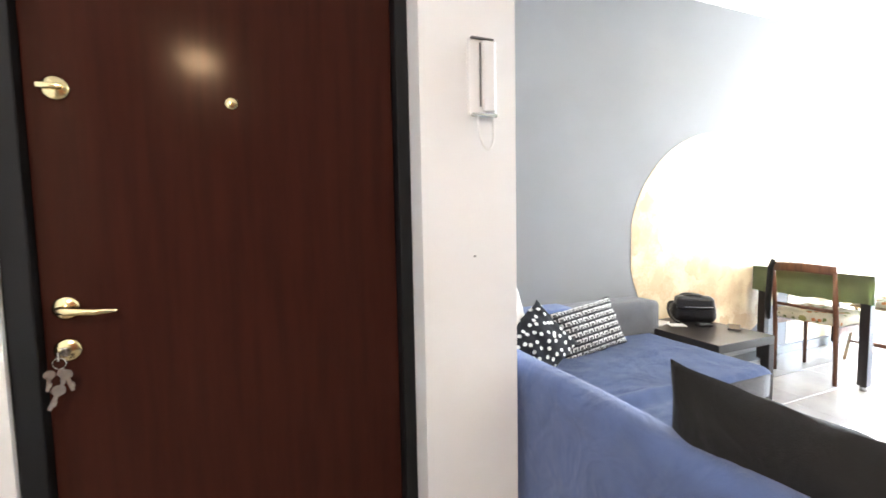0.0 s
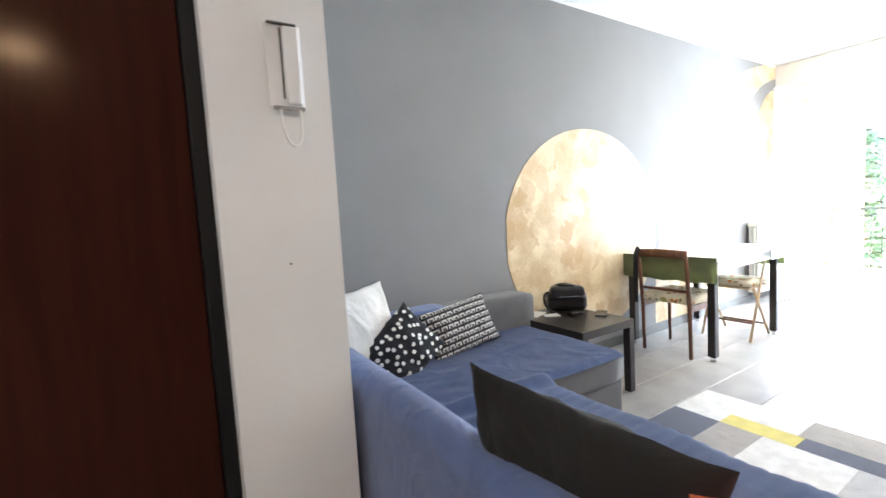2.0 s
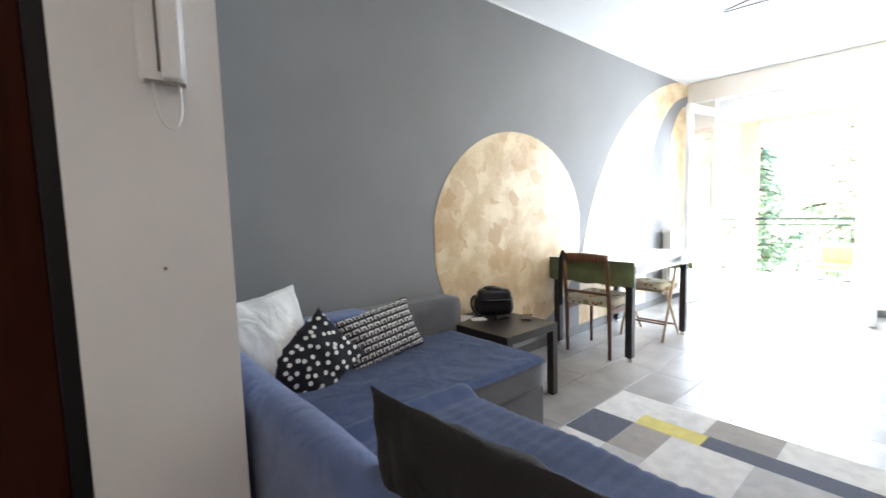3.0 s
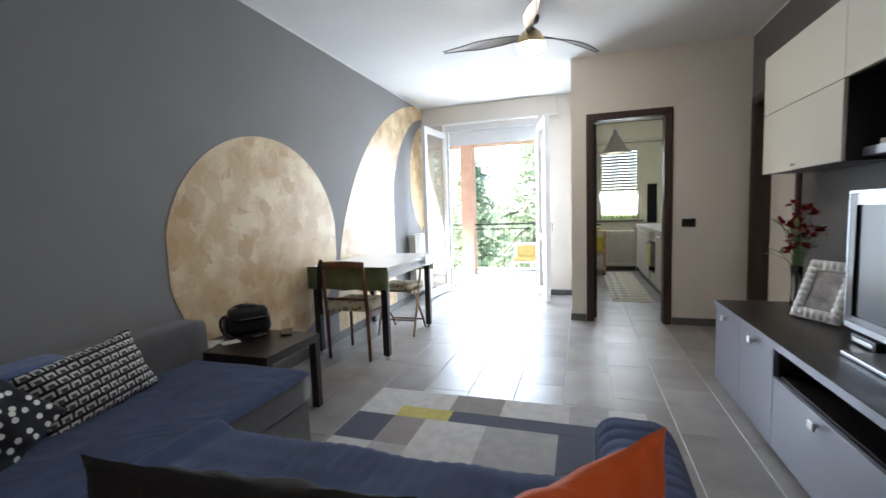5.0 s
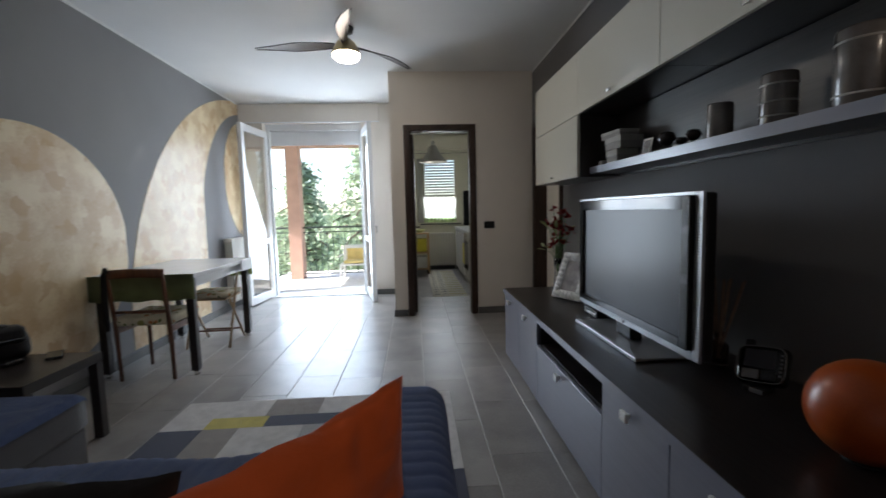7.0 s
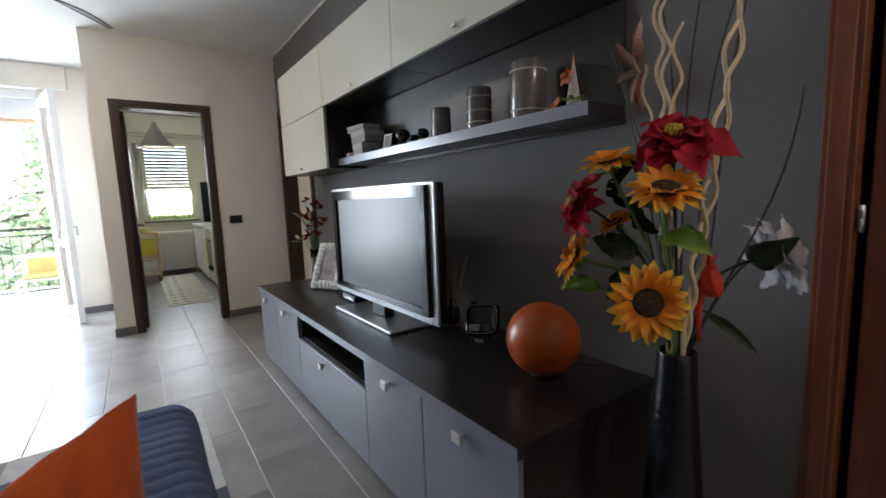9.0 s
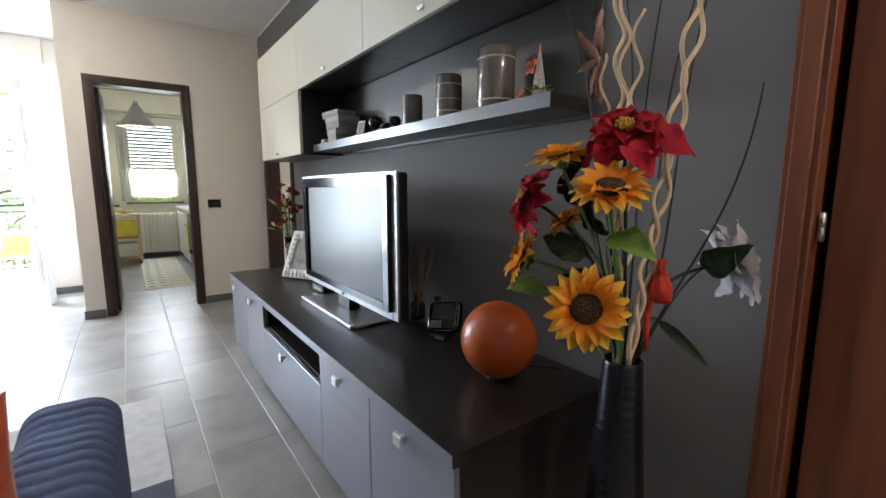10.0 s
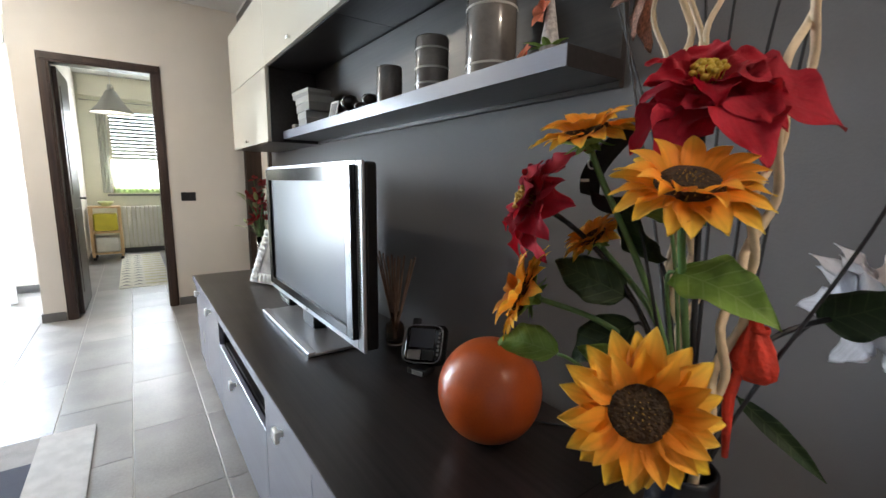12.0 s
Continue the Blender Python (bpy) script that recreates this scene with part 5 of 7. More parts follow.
M_zg = surf("runner_grey", (0.20, 0.195, 0.19), 0.95, 0.1, 14, 0.4, 300)
part("ground_cloth", box(6.35, 8.95, -1.08, -0.59, 0.001, 0.009, 0.002), M_zz, kr)
for i in range(13):
    for j in range(4):
        x, y = 6.44 + i * 0.19, -1.015 + j * 0.12
        bm = bmesh.new()
        q = [bm.verts.new(p) for p in (((x, y - 0.055, 0.0095), (x + 0.10, y, 0.0095), (x, y + 0.055, 0.0095), (x + 0.03, y, 0.0095)) if j > 1 else ((x, y - 0.058, 0.0095), (x + 0.065, y - 0.058, 0.0095), (x + 0.085, y + 0.058, 0.0095), (x + 0.02, y + 0.058, 0.0095)))]
        bm.faces.new(q)
        bmesh.ops.solidify(bm, geom=bm.faces[:], thickness=0.0015)
        part("motif", bm, M_zy if j < 2 else M_zg, kr)


# ---------------------------------------------------------------- balcony and outside
M_baltile = surf("pale_balcony_tile", (0.62, 0.60, 0.56), 0.6, 0.08, 8, 0.1)
M_terra = surf("terracotta_render", (0.50, 0.31, 0.24), 0.85, 0.08, 5, 0.2)
M_railpaint = surf("dark_green_rail_paint", (0.06, 0.075, 0.065), 0.5, 0.1, 8, 0.05)
slab("balcony_floor", END_X + 0.36, 8.75, JUT_Y + 0.002, 4.2, -0.25, -0.01, M_baltile, "pale tiled balcony floor", "floor")
slab("balcony_ceiling", END_X + 0.34, 8.75, JUT_Y + 0.002, 4.2, 2.80, 3.0, M_ceiling, "plain balcony soffit", "ceiling")
slab("balcony_beam", 8.45, 8.75, JUT_Y + 0.002, 4.2, 2.42, 2.80, M_terra, "terracotta coloured balcony beam", "beam")
slab("balcony_column", 8.46, 8.74, 1.73, 1.95, -0.01, 2.42, M_terra, "terracotta coloured balcony column", "column")
slab("facade_1", END_X + 0.34, END_X + 0.36, GREY_Y, 4.2, 0, 2.8, M_baltile, "pale outer wall beside the balcony door", "wall")
rl = thing("balcony_railing", "dark metal balcony railing with thin bars", "railing", kind="structure")
part("top_rail", box(8.58, 8.62, JUT_Y + 0.002, 4.2, 0.93, 0.965, 0.004), M_railpaint, rl)
part("second_rail", box(8.59, 8.61, JUT_Y + 0.002, 4.2, 0.85, 0.87, 0.002), M_railpaint, rl)
part("bottom_rail", box(8.59, 8.61, JUT_Y + 0.002, 4.2, 0.07, 0.09, 0.002), M_railpaint, rl)
bar = mesh_of("bar", tube([(0, 0, 0.09), (0, 0, 0.85)], 0.006, 6), M_railpaint)
for i in range(38):
    o = new("bar", bar)
    o.parent = rl
    o.matrix_basis = pose(8.60, -0.03 + i * 0.11, 0)
gc = thing("garden_chair", "white plastic balcony chair with a yellow cushion", "chair", (8.30, 0.75, -0.01), 180)
M_gcush = surf("yellow_cushion_cotton", (0.72, 0.56, 0.22), 0.9, 0.1, 12, 0.3)
for x in (-0.2, 0.2):
    for y in (-0.22, 0.22):
        part("leg", tube([(x * 1.1, y * 1.05, 0), (x, y, 0.285)], [0.018, 0.024], 8), M_plastic, gc, "", True)
part("seat", box(-0.23, 0.23, -0.24, 0.24, 0.28, 0.31, 0.012, 3), M_plastic, gc)
back_bm = box(-0.26, -0.225, -0.24, 0.24, 0.30, 0.62, 0.03, 4)
part("backrest", back_bm, M_plastic, gc, "white rounded backrest")
part("back_pad", box(-0.224, -0.205, -0.17, 0.17, 0.32, 0.555, 0.012, 3), M_gcush, gc, "yellow back pad")
part("armrest", box(-0.22, 0.22, -0.275, -0.241, 0.43, 0.455, 0.01, 2), M_plastic, gc)
part("armrest", box(-0.22, 0.22, 0.241, 0.275, 0.43, 0.455, 0.01, 2), M_plastic, gc)
solid("seat_cushion", soft_box(8.10, 8.48, 0.57, 0.93, 0.302, 0.35, 0.02, 8, 0.005, 31), M_gcush, "yellow cushion on the balcony chair", "cushion", smooth=True)


M_grass = surf("garden_grass", (0.07, 0.11, 0.03), 0.95, 0.3, 0.8, 0.3, 30)
bm = bmesh.new()
bmesh.ops.create_grid(bm, x_segments=1, y_segments=1, size=900, matrix=Matrix.Translation((400, 0, -4.2)))
solid("ground", bm, M_grass, "grass ground two storeys below the balcony", "ground", kind="structure")
M_leafmat = surf("cedar_foliage", (0.20, 0.25, 0.17), 0.7, 0.4, 2.5, 0)
_n, _l = M_leafmat.node_tree.nodes, M_leafmat.node_tree.links
_tr, _mx = _n.new("ShaderNodeBsdfTranslucent"), _n.new("ShaderNodeMixShader")
_tr.inputs["Color"].default_value = (0.48, 0.56, 0.40, 1)
_mx.inputs[0].default_value = 0.6
_l.new(_n["Principled BSDF"].outputs[0], _mx.inputs[1])
_l.new(_tr.outputs[0], _mx.inputs[2])
_l.new(_mx.outputs[0], _n["Material Output"].inputs["Surface"])
M_bark = surf("grey_brown_bark", (0.12, 0.085, 0.06), 0.9, 0.25, 6, 0.5, 30)


def tree(x, y, height, spread, seed, label):
    rnd = random.Random(seed)
    t = thing("tree", label, "tree", (x, y, -4.2))
    wd = tube([(0, 0, 0), (0.1, 0.05, height * 0.4), (0.0, 0.1, height * 0.75), (0.05, 0, height)], [0.28, 0.2, 0.11, 0.03], 10)
    vs, fs = [], []
    for b in range(70):
        h = height * (0.12 + 0.86 * (b / 70))
        reach = spread * (1 - (h / height) ** 1.6 * 0.85) * rnd.uniform(0.6, 1.05)
        a = b * 2.4 + rnd.uniform(-0.4, 0.4)
        pts = []
        for k in range(8):
            u = k / 7
            pts.append(Vector((math.cos(a) * reach * u, math.sin(a) * reach * u, h + 0.35 * reach * u - 0.55 * reach * u * u)))
        tube(pts, [0.05 * (1 - 0.8 * k / 7) + 0.008 for k in range(8)], 5, wd)
        for k in range(int(60 + 50 * reach)):
            u = rnd.uniform(0.15, 1.05)
            i = min(6, int(u * 7))
            p = pts[i].lerp(pts[i + 1], min(1, u * 7 - i))
            p = p + Vector((rnd.gauss(0, 0.16), rnd.gauss(0, 0.16), rnd.gauss(-0.12, 0.12)))
            s_ = rnd.uniform(0.06, 0.15)
            d1 = Vector((rnd.gauss(0, 1), rnd.gauss(0, 1), rnd.gauss(-0.3, 0.5))).normalized() * s_
            d2 = d1.cross(Vector((rnd.gauss(0, 1), rnd.gauss(0, 1), rnd.gauss(0, 1)))).normalized() * s_ * 0.45
            n0 = len(vs)
            vs.extend([p - d1, p + d2, p + d1, p - d2])
            fs.append((n0, n0 + 1, n0 + 2, n0 + 3))
    part("trunk", wd, M_bark, t, "", True)
    me = bpy.data.meshes.new("crown")
    me.from_pydata([tuple(v) for v in vs], [], fs)
    me.materials.append(M_leafmat)
    cr = new("crown", me)
    cr.parent = t


tree(16.5, 1.2, 9.5, 2.9, 3, "tall grey-green conifer with drooping branches")
tree(15.5, -3.0, 8.5, 2.6, 5, "tall grey-green conifer with drooping branches")
tree(20.0, 4.6, 8.0, 2.6, 8, "grey-green conifer further off in the garden")
# ---------------------------------------------------------------- petals and leaves
def blade_mesh(name, material, ln, width, cup, droop, n=9, ripple=0.0, back=0.0, lobes=0.0, cols=2):
    """One petal or leaf along x: folded along its rib, bent, drawn to a point; lobes give a toothed rim."""
    bm = bmesh.new()
    rows = []
    for i in range(n + 1):
        t = i / n
        half = width / 2 * (math.sin(math.pi * min(1, t ** 0.75 * 1.0)) ** 0.8 * (1 - 0.15 * t) + 0.10 * (1 - t)) if i < n else 0.0005
        half *= 1 + lobes * math.sin(t * 21 + 0.6)
        z = droop * math.sin(t * math.pi * 0.8) - back * t * t
        row = []
        for k in range(-cols, cols + 1):
            u = k / cols
            rip = ripple * math.sin(t * 17 + u * 2) * abs(u)
            row.append(bm.verts.new((ln * t, half * u, z + cup * abs(u) ** 1.5 * math.sin(math.pi * t) + rip)))
        rows.append(row)
    for a, b in zip(rows, rows[1:]):
        for k in range(2 * cols):
            bm.faces.new((a[k], b[k], b[k + 1], a[k + 1]))
    bmesh.ops.solidify(bm, geom=bm.faces[:], thickness=0.0012)
    return mesh_of(name, bm, material, True)


def petal_mat(name, base, tipc, rough=0.6, scale=30):
    m = surf(name, tipc, rough, 0.1, scale, 0.15, 260, sheen=0.1)
    n, l = m.node_tree.nodes, m.node_tree.links
    sep = n.new("ShaderNodeSeparateXYZ")
    l.new(n["Texture Coordinate"].outputs["Object"], sep.inputs[0])
    mr = n.new("ShaderNodeMapRange")
    mr.inputs["From Min"].default_value, mr.inputs["From Max"].default_value = 0.02, 0.06
    l.new(sep.outputs[0], mr.inputs["Value"])
    oi = n.new("ShaderNodeObjectInfo")
    hsv = n.new("ShaderNodeHueSaturation")
    hr = n.new("ShaderNodeMapRange")
    hr.inputs["To Min"].default_value, hr.inputs["To Max"].default_value = 0.90, 1.06
    l.new(oi.outputs["Random"], hr.inputs["Value"])
    rib, ribmap, ribrange, tone = n.new("ShaderNodeTexNoise"), n.new("ShaderNodeMapping"), n.new("ShaderNodeMapRange"), n.new("ShaderNodeMath")
    ribmap.inputs["Scale"].default_value = (14, 260, 40)
    rib.inputs["Scale"].default_value, rib.inputs["Detail"].default_value = 1.0, 3
    l.new(n["Texture Coordinate"].outputs["Object"], ribmap.inputs["Vector"])
    l.new(ribmap.outputs[0], rib.inputs["Vector"])
    ribrange.inputs["From Min"].default_value, ribrange.inputs["From Max"].default_value = 0.3, 0.7
    ribrange.inputs["To Min"].default_value, ribrange.inputs["To Max"].default_value = 0.80, 1.08
    l.new(rib.outputs["Fac"], ribrange.inputs["Value"])
    tone.operation = "MULTIPLY"
    l.new(hr.outputs["Result"], tone.inputs[0])
    l.new(ribrange.outputs["Result"], tone.inputs[1])
    l.new(tone.outputs[0], hsv.inputs["Value"])
    mix = n.new("ShaderNodeMix")
    mix.data_type = "RGBA"
    l.new(mr.outputs["Result"], mix.inputs["Factor"])
    mix.inputs["A"].default_value = (*base, 1)
    l.new(n["Mix"].outputs["Result"], mix.inputs["B"])
    l.new(mix.outputs["Result"], hsv.inputs["Color"])
    l.new(hsv.outputs[0], n["Principled BSDF"].inputs["Base Color"])
    return m


M_petal = petal_mat("sunflower_petal_cloth", (0.92, 0.34, 0.02), (0.98, 0.72, 0.11))
M_red = petal_mat("red_velvet_petal", (0.40, 0.006, 0.022), (0.53, 0.010, 0.036), 0.8)
M_whitepetal = petal_mat("white_velvet_petal", (0.66, 0.67, 0.72), (0.80, 0.80, 0.84), 0.8)
M_disc = surf("brown_seed_disc", (0.045, 0.024, 0.009), 0.9, 0.4, 90, 0.8, 240)
M_seed = surf("tan_seed_tuft", (0.36, 0.22, 0.035), 0.85, 0.4, 60, 0.3)
M_green = surf("fabric_leaf_green", (0.22, 0.35, 0.075), 0.55, 0.25, 18, 0.2, 140)
M_greendark = surf("dark_fabric_leaf", (0.030, 0.058, 0.020), 0.6, 0.25, 18, 0.2, 140)
M_stem = surf("green_plastic_stem", (0.10, 0.19, 0.06), 0.5, 0.2, 20, 0.1)
M_bead = surf("yellow_stamen_bead", (0.62, 0.42, 0.04), 0.5, 0.2, 40, 0.1)
M_willow = surf("bleached_willow", (0.66, 0.52, 0.34), 0.6, 0.12, 14, 0.2, 120)
M_twig = surf("black_twig", (0.012, 0.012, 0.015), 0.5, 0.2, 20, 0.1)


def translucent(m, col, share):
    """Thin cloth: part of the light goes through."""
    n, l = m.node_tree.nodes, m.node_tree.links
    tr, mx = n.new("ShaderNodeBsdfTranslucent"), n.new("ShaderNodeMixShader")
    tr.inputs["Color"].default_value = (*col, 1)
    mx.inputs[0].default_value = share
    l.new(n["Principled BSDF"].outputs[0], mx.inputs[1])
    l.new(tr.outputs[0], mx.inputs[2])
    l.new(mx.outputs[0], n["Material Output"].inputs["Surface"])


def veins(m, col, share):
    """A pale midrib and slanting side veins along the leaf's own axes."""
    n, l = m.node_tree.nodes, m.node_tree.links
    sep = n.new("ShaderNodeSeparateXYZ")
    l.new(n["Texture Coordinate"].outputs["Object"], sep.inputs[0])

    def op(kind, a, b):
        q = n.new("ShaderNodeMath")
        q.operation = kind
        for socket, value in zip(q.inputs, (a, b)):
            if isinstance(value, float):
                socket.default_value = value
            else:
                l.new(value, socket)
        return q.outputs[0]
    across = op("ABSOLUTE", sep.outputs[1], 0.0)
    slant = op("FRACT", op("MULTIPLY", op("SUBTRACT", sep.outputs[0], op("MULTIPLY", across, 0.9)), 62.0), 0.0)
    line = op("MAXIMUM", op("LESS_THAN", slant, 0.13), op("LESS_THAN", across, 0.0009))
    mix = n.new("ShaderNodeMix")
    mix.data_type = "RGBA"
    l.new(op("MULTIPLY", line, share), mix.inputs["Factor"])
    l.new(n["Mix"].outputs["Result"], mix.inputs["A"])
    mix.inputs["B"].default_value = (*col, 1)
    l.new(mix.outputs["Result"], n["Principled BSDF"].inputs["Base Color"])


veins(M_green, (0.42, 0.56, 0.22), 0.45)
veins(M_greendark, (0.085, 0.13, 0.05), 0.5)
translucent(M_petal, (0.96, 0.62, 0.06), 0.35)
translucent(M_red, (0.70, 0.012, 0.04), 0.18)
translucent(M_whitepetal, (0.85, 0.85, 0.88), 0.25)
translucent(M_green, (0.36, 0.52, 0.10), 0.25)

PETAL = blade_mesh("petal", M_petal, 0.060, 0.031, 0.004, 0.006, 12, 0.0012, 0, 0, 3)
PETAL_IN = blade_mesh("petal", M_petal, 0.046, 0.024, 0.004, 0.009)
BRACT = blade_mesh("bract", M_red, 0.115, 0.082, 0.010, 0.014, 18, 0.006, 0.038, 0.13, 4)
BRACT_IN = blade_mesh("bract", M_red, 0.076, 0.056, 0.008, 0.012, 16, 0.004, 0.012, 0.12, 4)
WBRACT = blade_mesh("bract", M_whitepetal, 0.105, 0.070, 0.006, 0.012, 16, 0.003, 0.015, 0.12, 4)
LEAF = blade_mesh("leaf", M_green, 0.105, 0.058, 0.010, 0.016, 18, 0.003, 0.012, 0.05, 4)
LEAFDARK = blade_mesh("leaf", M_greendark, 0.105, 0.058, 0.010, 0.016, 18, 0.003, 0.012, 0.05, 4)
NARROW = blade_mesh("leaf", M_greendark, 0.115, 0.022, 0.006, 0.020, ripple=0.003, back=0.02)
SEPAL = blade_mesh("sepal", M_green, 0.030, 0.014, 0.002, -0.006)
MOUTH = Vector((0.845, -1.385, 0.80))


def piece(me, parent, m):
    ob = new(me.name, me)
    ob.parent = parent
    ob.matrix_basis = m
    return ob


def flower_frame(normal, spin=0.0):
    z = Vector(normal).normalized()
    x = Vector((0.3, 0.2, 1)).cross(z).normalized()
    y = z.cross(x)
    return Matrix((x, y, z)).transposed().to_4x4() @ pose(0, 0, 0, 0, 0, spin)


def stem_to(parent, centre, normal, radius, material, back=0.10):
    c, nrm = Vector(centre), Vector(normal).normalized()
    a = MOUTH - c
    part("stem", tube(bezier((0, 0, 0), -nrm * back, a + Vector((0, 0, 0.22)), a + Vector((0, 0, -0.10)), 18), radius, 7), material, parent, "", True)


def sunflower(centre, normal, dia, seed, label, spin=0.0):
    rnd = random.Random(seed)
    ob = thing("sunflower", label, "flower", centre, group="flowers in the floor vase")
    f = flower_frame(normal, spin)
    k = dia / 0.165
    s3 = Matrix.Scale(k, 4)
    n1, n2 = 19, 14
    for i in range(n1):
        piece(PETAL, ob, f @ s3 @ pose(0, 0, 0, 0, 0, 360 * i / n1 + rnd.uniform(-6, 6)) @ pose(0.024, 0, -0.002 + 0.002 * (i % 2), rnd.uniform(-14, 14), rnd.uniform(-2, 16), 0) @ Matrix.Scale(rnd.uniform(0.9, 1.08), 4))
    for i in range(n2):
        piece(PETAL_IN, ob, f @ s3 @ pose(0, 0, 0, 0, 0, 360 * (i + 0.5) / n2 + rnd.uniform(-8, 8)) @ pose(0.024, 0, 0.004, rnd.uniform(-14, 14), rnd.uniform(-26, -8), 0))
    disc = part("disc", lathe([(0, 0.010), (0.018, 0.012), (0.029, 0.009), (0.034, 0.002), (0.030, -0.006), (0, -0.008)], 28), M_disc, ob, "brown seed disc", True, f @ s3)
    tufts = bmesh.new()
    for i in range(90):
        r, a = 0.033 * math.sqrt((i + 0.5) / 90), i * 2.39996
        z = 0.011 - 6 * r * r
        m = pose(r * math.cos(a), r * math.sin(a), z, rnd.uniform(-20, 20), rnd.uniform(-20, 20), 0)
        bmesh.ops.create_cone(tufts, segments=4, radius1=0.0016, radius2=0.0004, depth=0.006, cap_ends=True, matrix=m)
    tagged(part("seed_fuzz", tufts, M_seed, disc, "tan seed fuzz"), kind="stuff")
    for i in range(7):
        piece(SEPAL, ob, f @ s3 @ pose(0, 0, 0, 0, 0, 360 * i / 7) @ pose(0.012, 0, -0.012, 0, 20, 0))
    part("calyx", lathe([(0, -0.034), (0.006, -0.03), (0.016, -0.017), (0.037, -0.008), (0.037, -0.006), (0, -0.006)], 18), M_green, ob, "green calyx", True, f @ s3)
    stem_to(ob, centre, normal, 0.0045, M_stem)
    return ob


sunflower((0.815, -1.195, 0.958), (-0.52, 0.62, 0.14), 0.170, 1, "large open sunflower facing the room, orange-yellow petals")
sunflower((0.812, -1.249, 1.186), (-0.32, 0.38, 0.88), 0.160, 2, "open sunflower tilted upwards beside the red blossom")
sunflower((0.975, -1.30, 1.256), (0.03, 0.28, 0.96), 0.150, 3, "sunflower opening upwards, seen from its side")
sunflower((1.052, -1.270, 1.020), (0.62, 0.66, 0.36), 0.158, 4, "sunflower turned away to its side")
sunflower((0.985, -1.345, 1.108), (0.35, 0.45, 0.75), 0.105, 5, "small orange sunflower deep in the bunch")


bead = bmesh.new()
bmesh.ops.create_icosphere(bead, subdivisions=1, radius=0.0042, matrix=Matrix.Translation((0, 0, 0.032)))
tube([(0, 0, 0), (0, 0, 0.030)], 0.001, 4, bead)
STAMEN = mesh_of("stamen", bead, M_bead, True)


def poinsettia(centre, normal, k, seed, label, big, small, bracts=7, stem=M_twig, lean=(0, 0, 0)):
    rnd = random.Random(seed)
    ob = thing("poinsettia", label, "flower", centre, group="flowers in the floor vase")
    f = flower_frame(normal) @ Matrix.Scale(k, 4)

    def longer(angle):
        d = f.to_3x3() @ Vector((math.cos(radians(angle)), math.sin(radians(angle)), 0))
        return 1 + d.dot(Vector(lean))

    for i in range(bracts):
        piece(big, ob, f @ pose(0, 0, 0, 0, 0, 360 * i / bracts + rnd.uniform(-9, 9)) @ pose(0.006, 0, -0.008, rnd.uniform(-15, 15), rnd.uniform(-6, 10), 0) @ Matrix.Scale(rnd.uniform(0.9, 1.06) * longer(360 * i / bracts), 4))
    for i in range(6):
        piece(big, ob, f @ pose(0, 0, 0, 0, 0, 360 * (i + 0.5) / 6 + rnd.uniform(-9, 9)) @ pose(0.004, 0, 0.0, rnd.uniform(-15, 15), rnd.uniform(-8, 6), 0) @ Matrix.Scale(rnd.uniform(0.74, 0.88) * longer(360 * (i + 0.5) / 6), 4))
    for i in range(6):
        piece(small, ob, f @ pose(0, 0, 0, 0, 0, 360 * i / 6 + rnd.uniform(-9, 9)) @ pose(0.003, 0, 0.006, rnd.uniform(-15, 15), rnd.uniform(-22, -6), 0))
    for i in range(22):
        r, a = 0.020 * math.sqrt((i + 0.5) / 22), i * 2.39996
        lean_out = math.degrees(r * 14)
        piece(STAMEN, ob, f @ pose(0, 0, 0, 0, 0, math.degrees(a)) @ pose(r * 0.6, 0, -12 * r * r + rnd.uniform(-0.002, 0.002), 0, lean_out, 0))
    stem_to(ob, centre, normal, 0.004, stem, 0.07)
    return ob


poinsettia((0.846, -1.340, 1.297), (-0.27, 0.55, 0.79), 0.93, 11, "large red velvet poinsettia blossom at the top", BRACT, BRACT_IN, 8, M_twig, (-0.26, 0.08, 0))
poinsettia((1.050, -1.282, 1.158), (0.58, 0.74, 0.34), 0.84, 12, "smaller red velvet poinsettia hanging to its side", BRACT, BRACT_IN, 6)
poinsettia((0.722, -1.570, 1.022), (-0.62, -0.62, 0.34), 0.95, 13, "white velvet poinsettia seen from behind", WBRACT, WBRACT, 6)


def spray_leaf(mesh, at, direction, up, size, label):
    ob = thing("leaf_spray", label, "leaf", at, group="leaves in the floor vase")
    x = Vector(direction).normalized()
    z = Vector(up)
    z = (z - x * z.dot(x)).normalized()
    piece(mesh, ob, Matrix((x, z.cross(x), z)).transposed().to_4x4() @ Matrix.Scale(size, 4))
    a = MOUTH - Vector(at)
    part("stem", tube(bezier((0, 0, 0), -x * 0.03, a * 0.5 + Vector((0, 0, 0.03)), a + Vector((0, 0, -0.08)), 12), 0.0025, 6), M_stem if mesh == LEAF else M_twig, ob, "", True)
    return ob


G_LEAF, D_LEAF = "broad green fabric leaf on its stem", "dark green fabric leaf on its stem"
spray_leaf(LEAF, (0.845, -1.305, 1.085), (-0.85, 0.15, -0.25), (-0.4, 0.6, 0.6), 1.15, G_LEAF)
spray_leaf(LEAF, (0.965, -1.25, 0.955), (0.92, 0.15, -0.10), (0.1, 0.6, 0.8), 1.0, G_LEAF)
spray_leaf(LEAFDARK, (0.93, -1.35, 1.03), (0.8, 0.25, 0.3), (-0.2, 0.8, 0.3), 1.1, D_LEAF)
spray_leaf(LEAFDARK, (0.92, -1.36, 0.99), (0.5, 0.2, -0.5), (0.2, 0.9, 0.2), 1.1, D_LEAF)
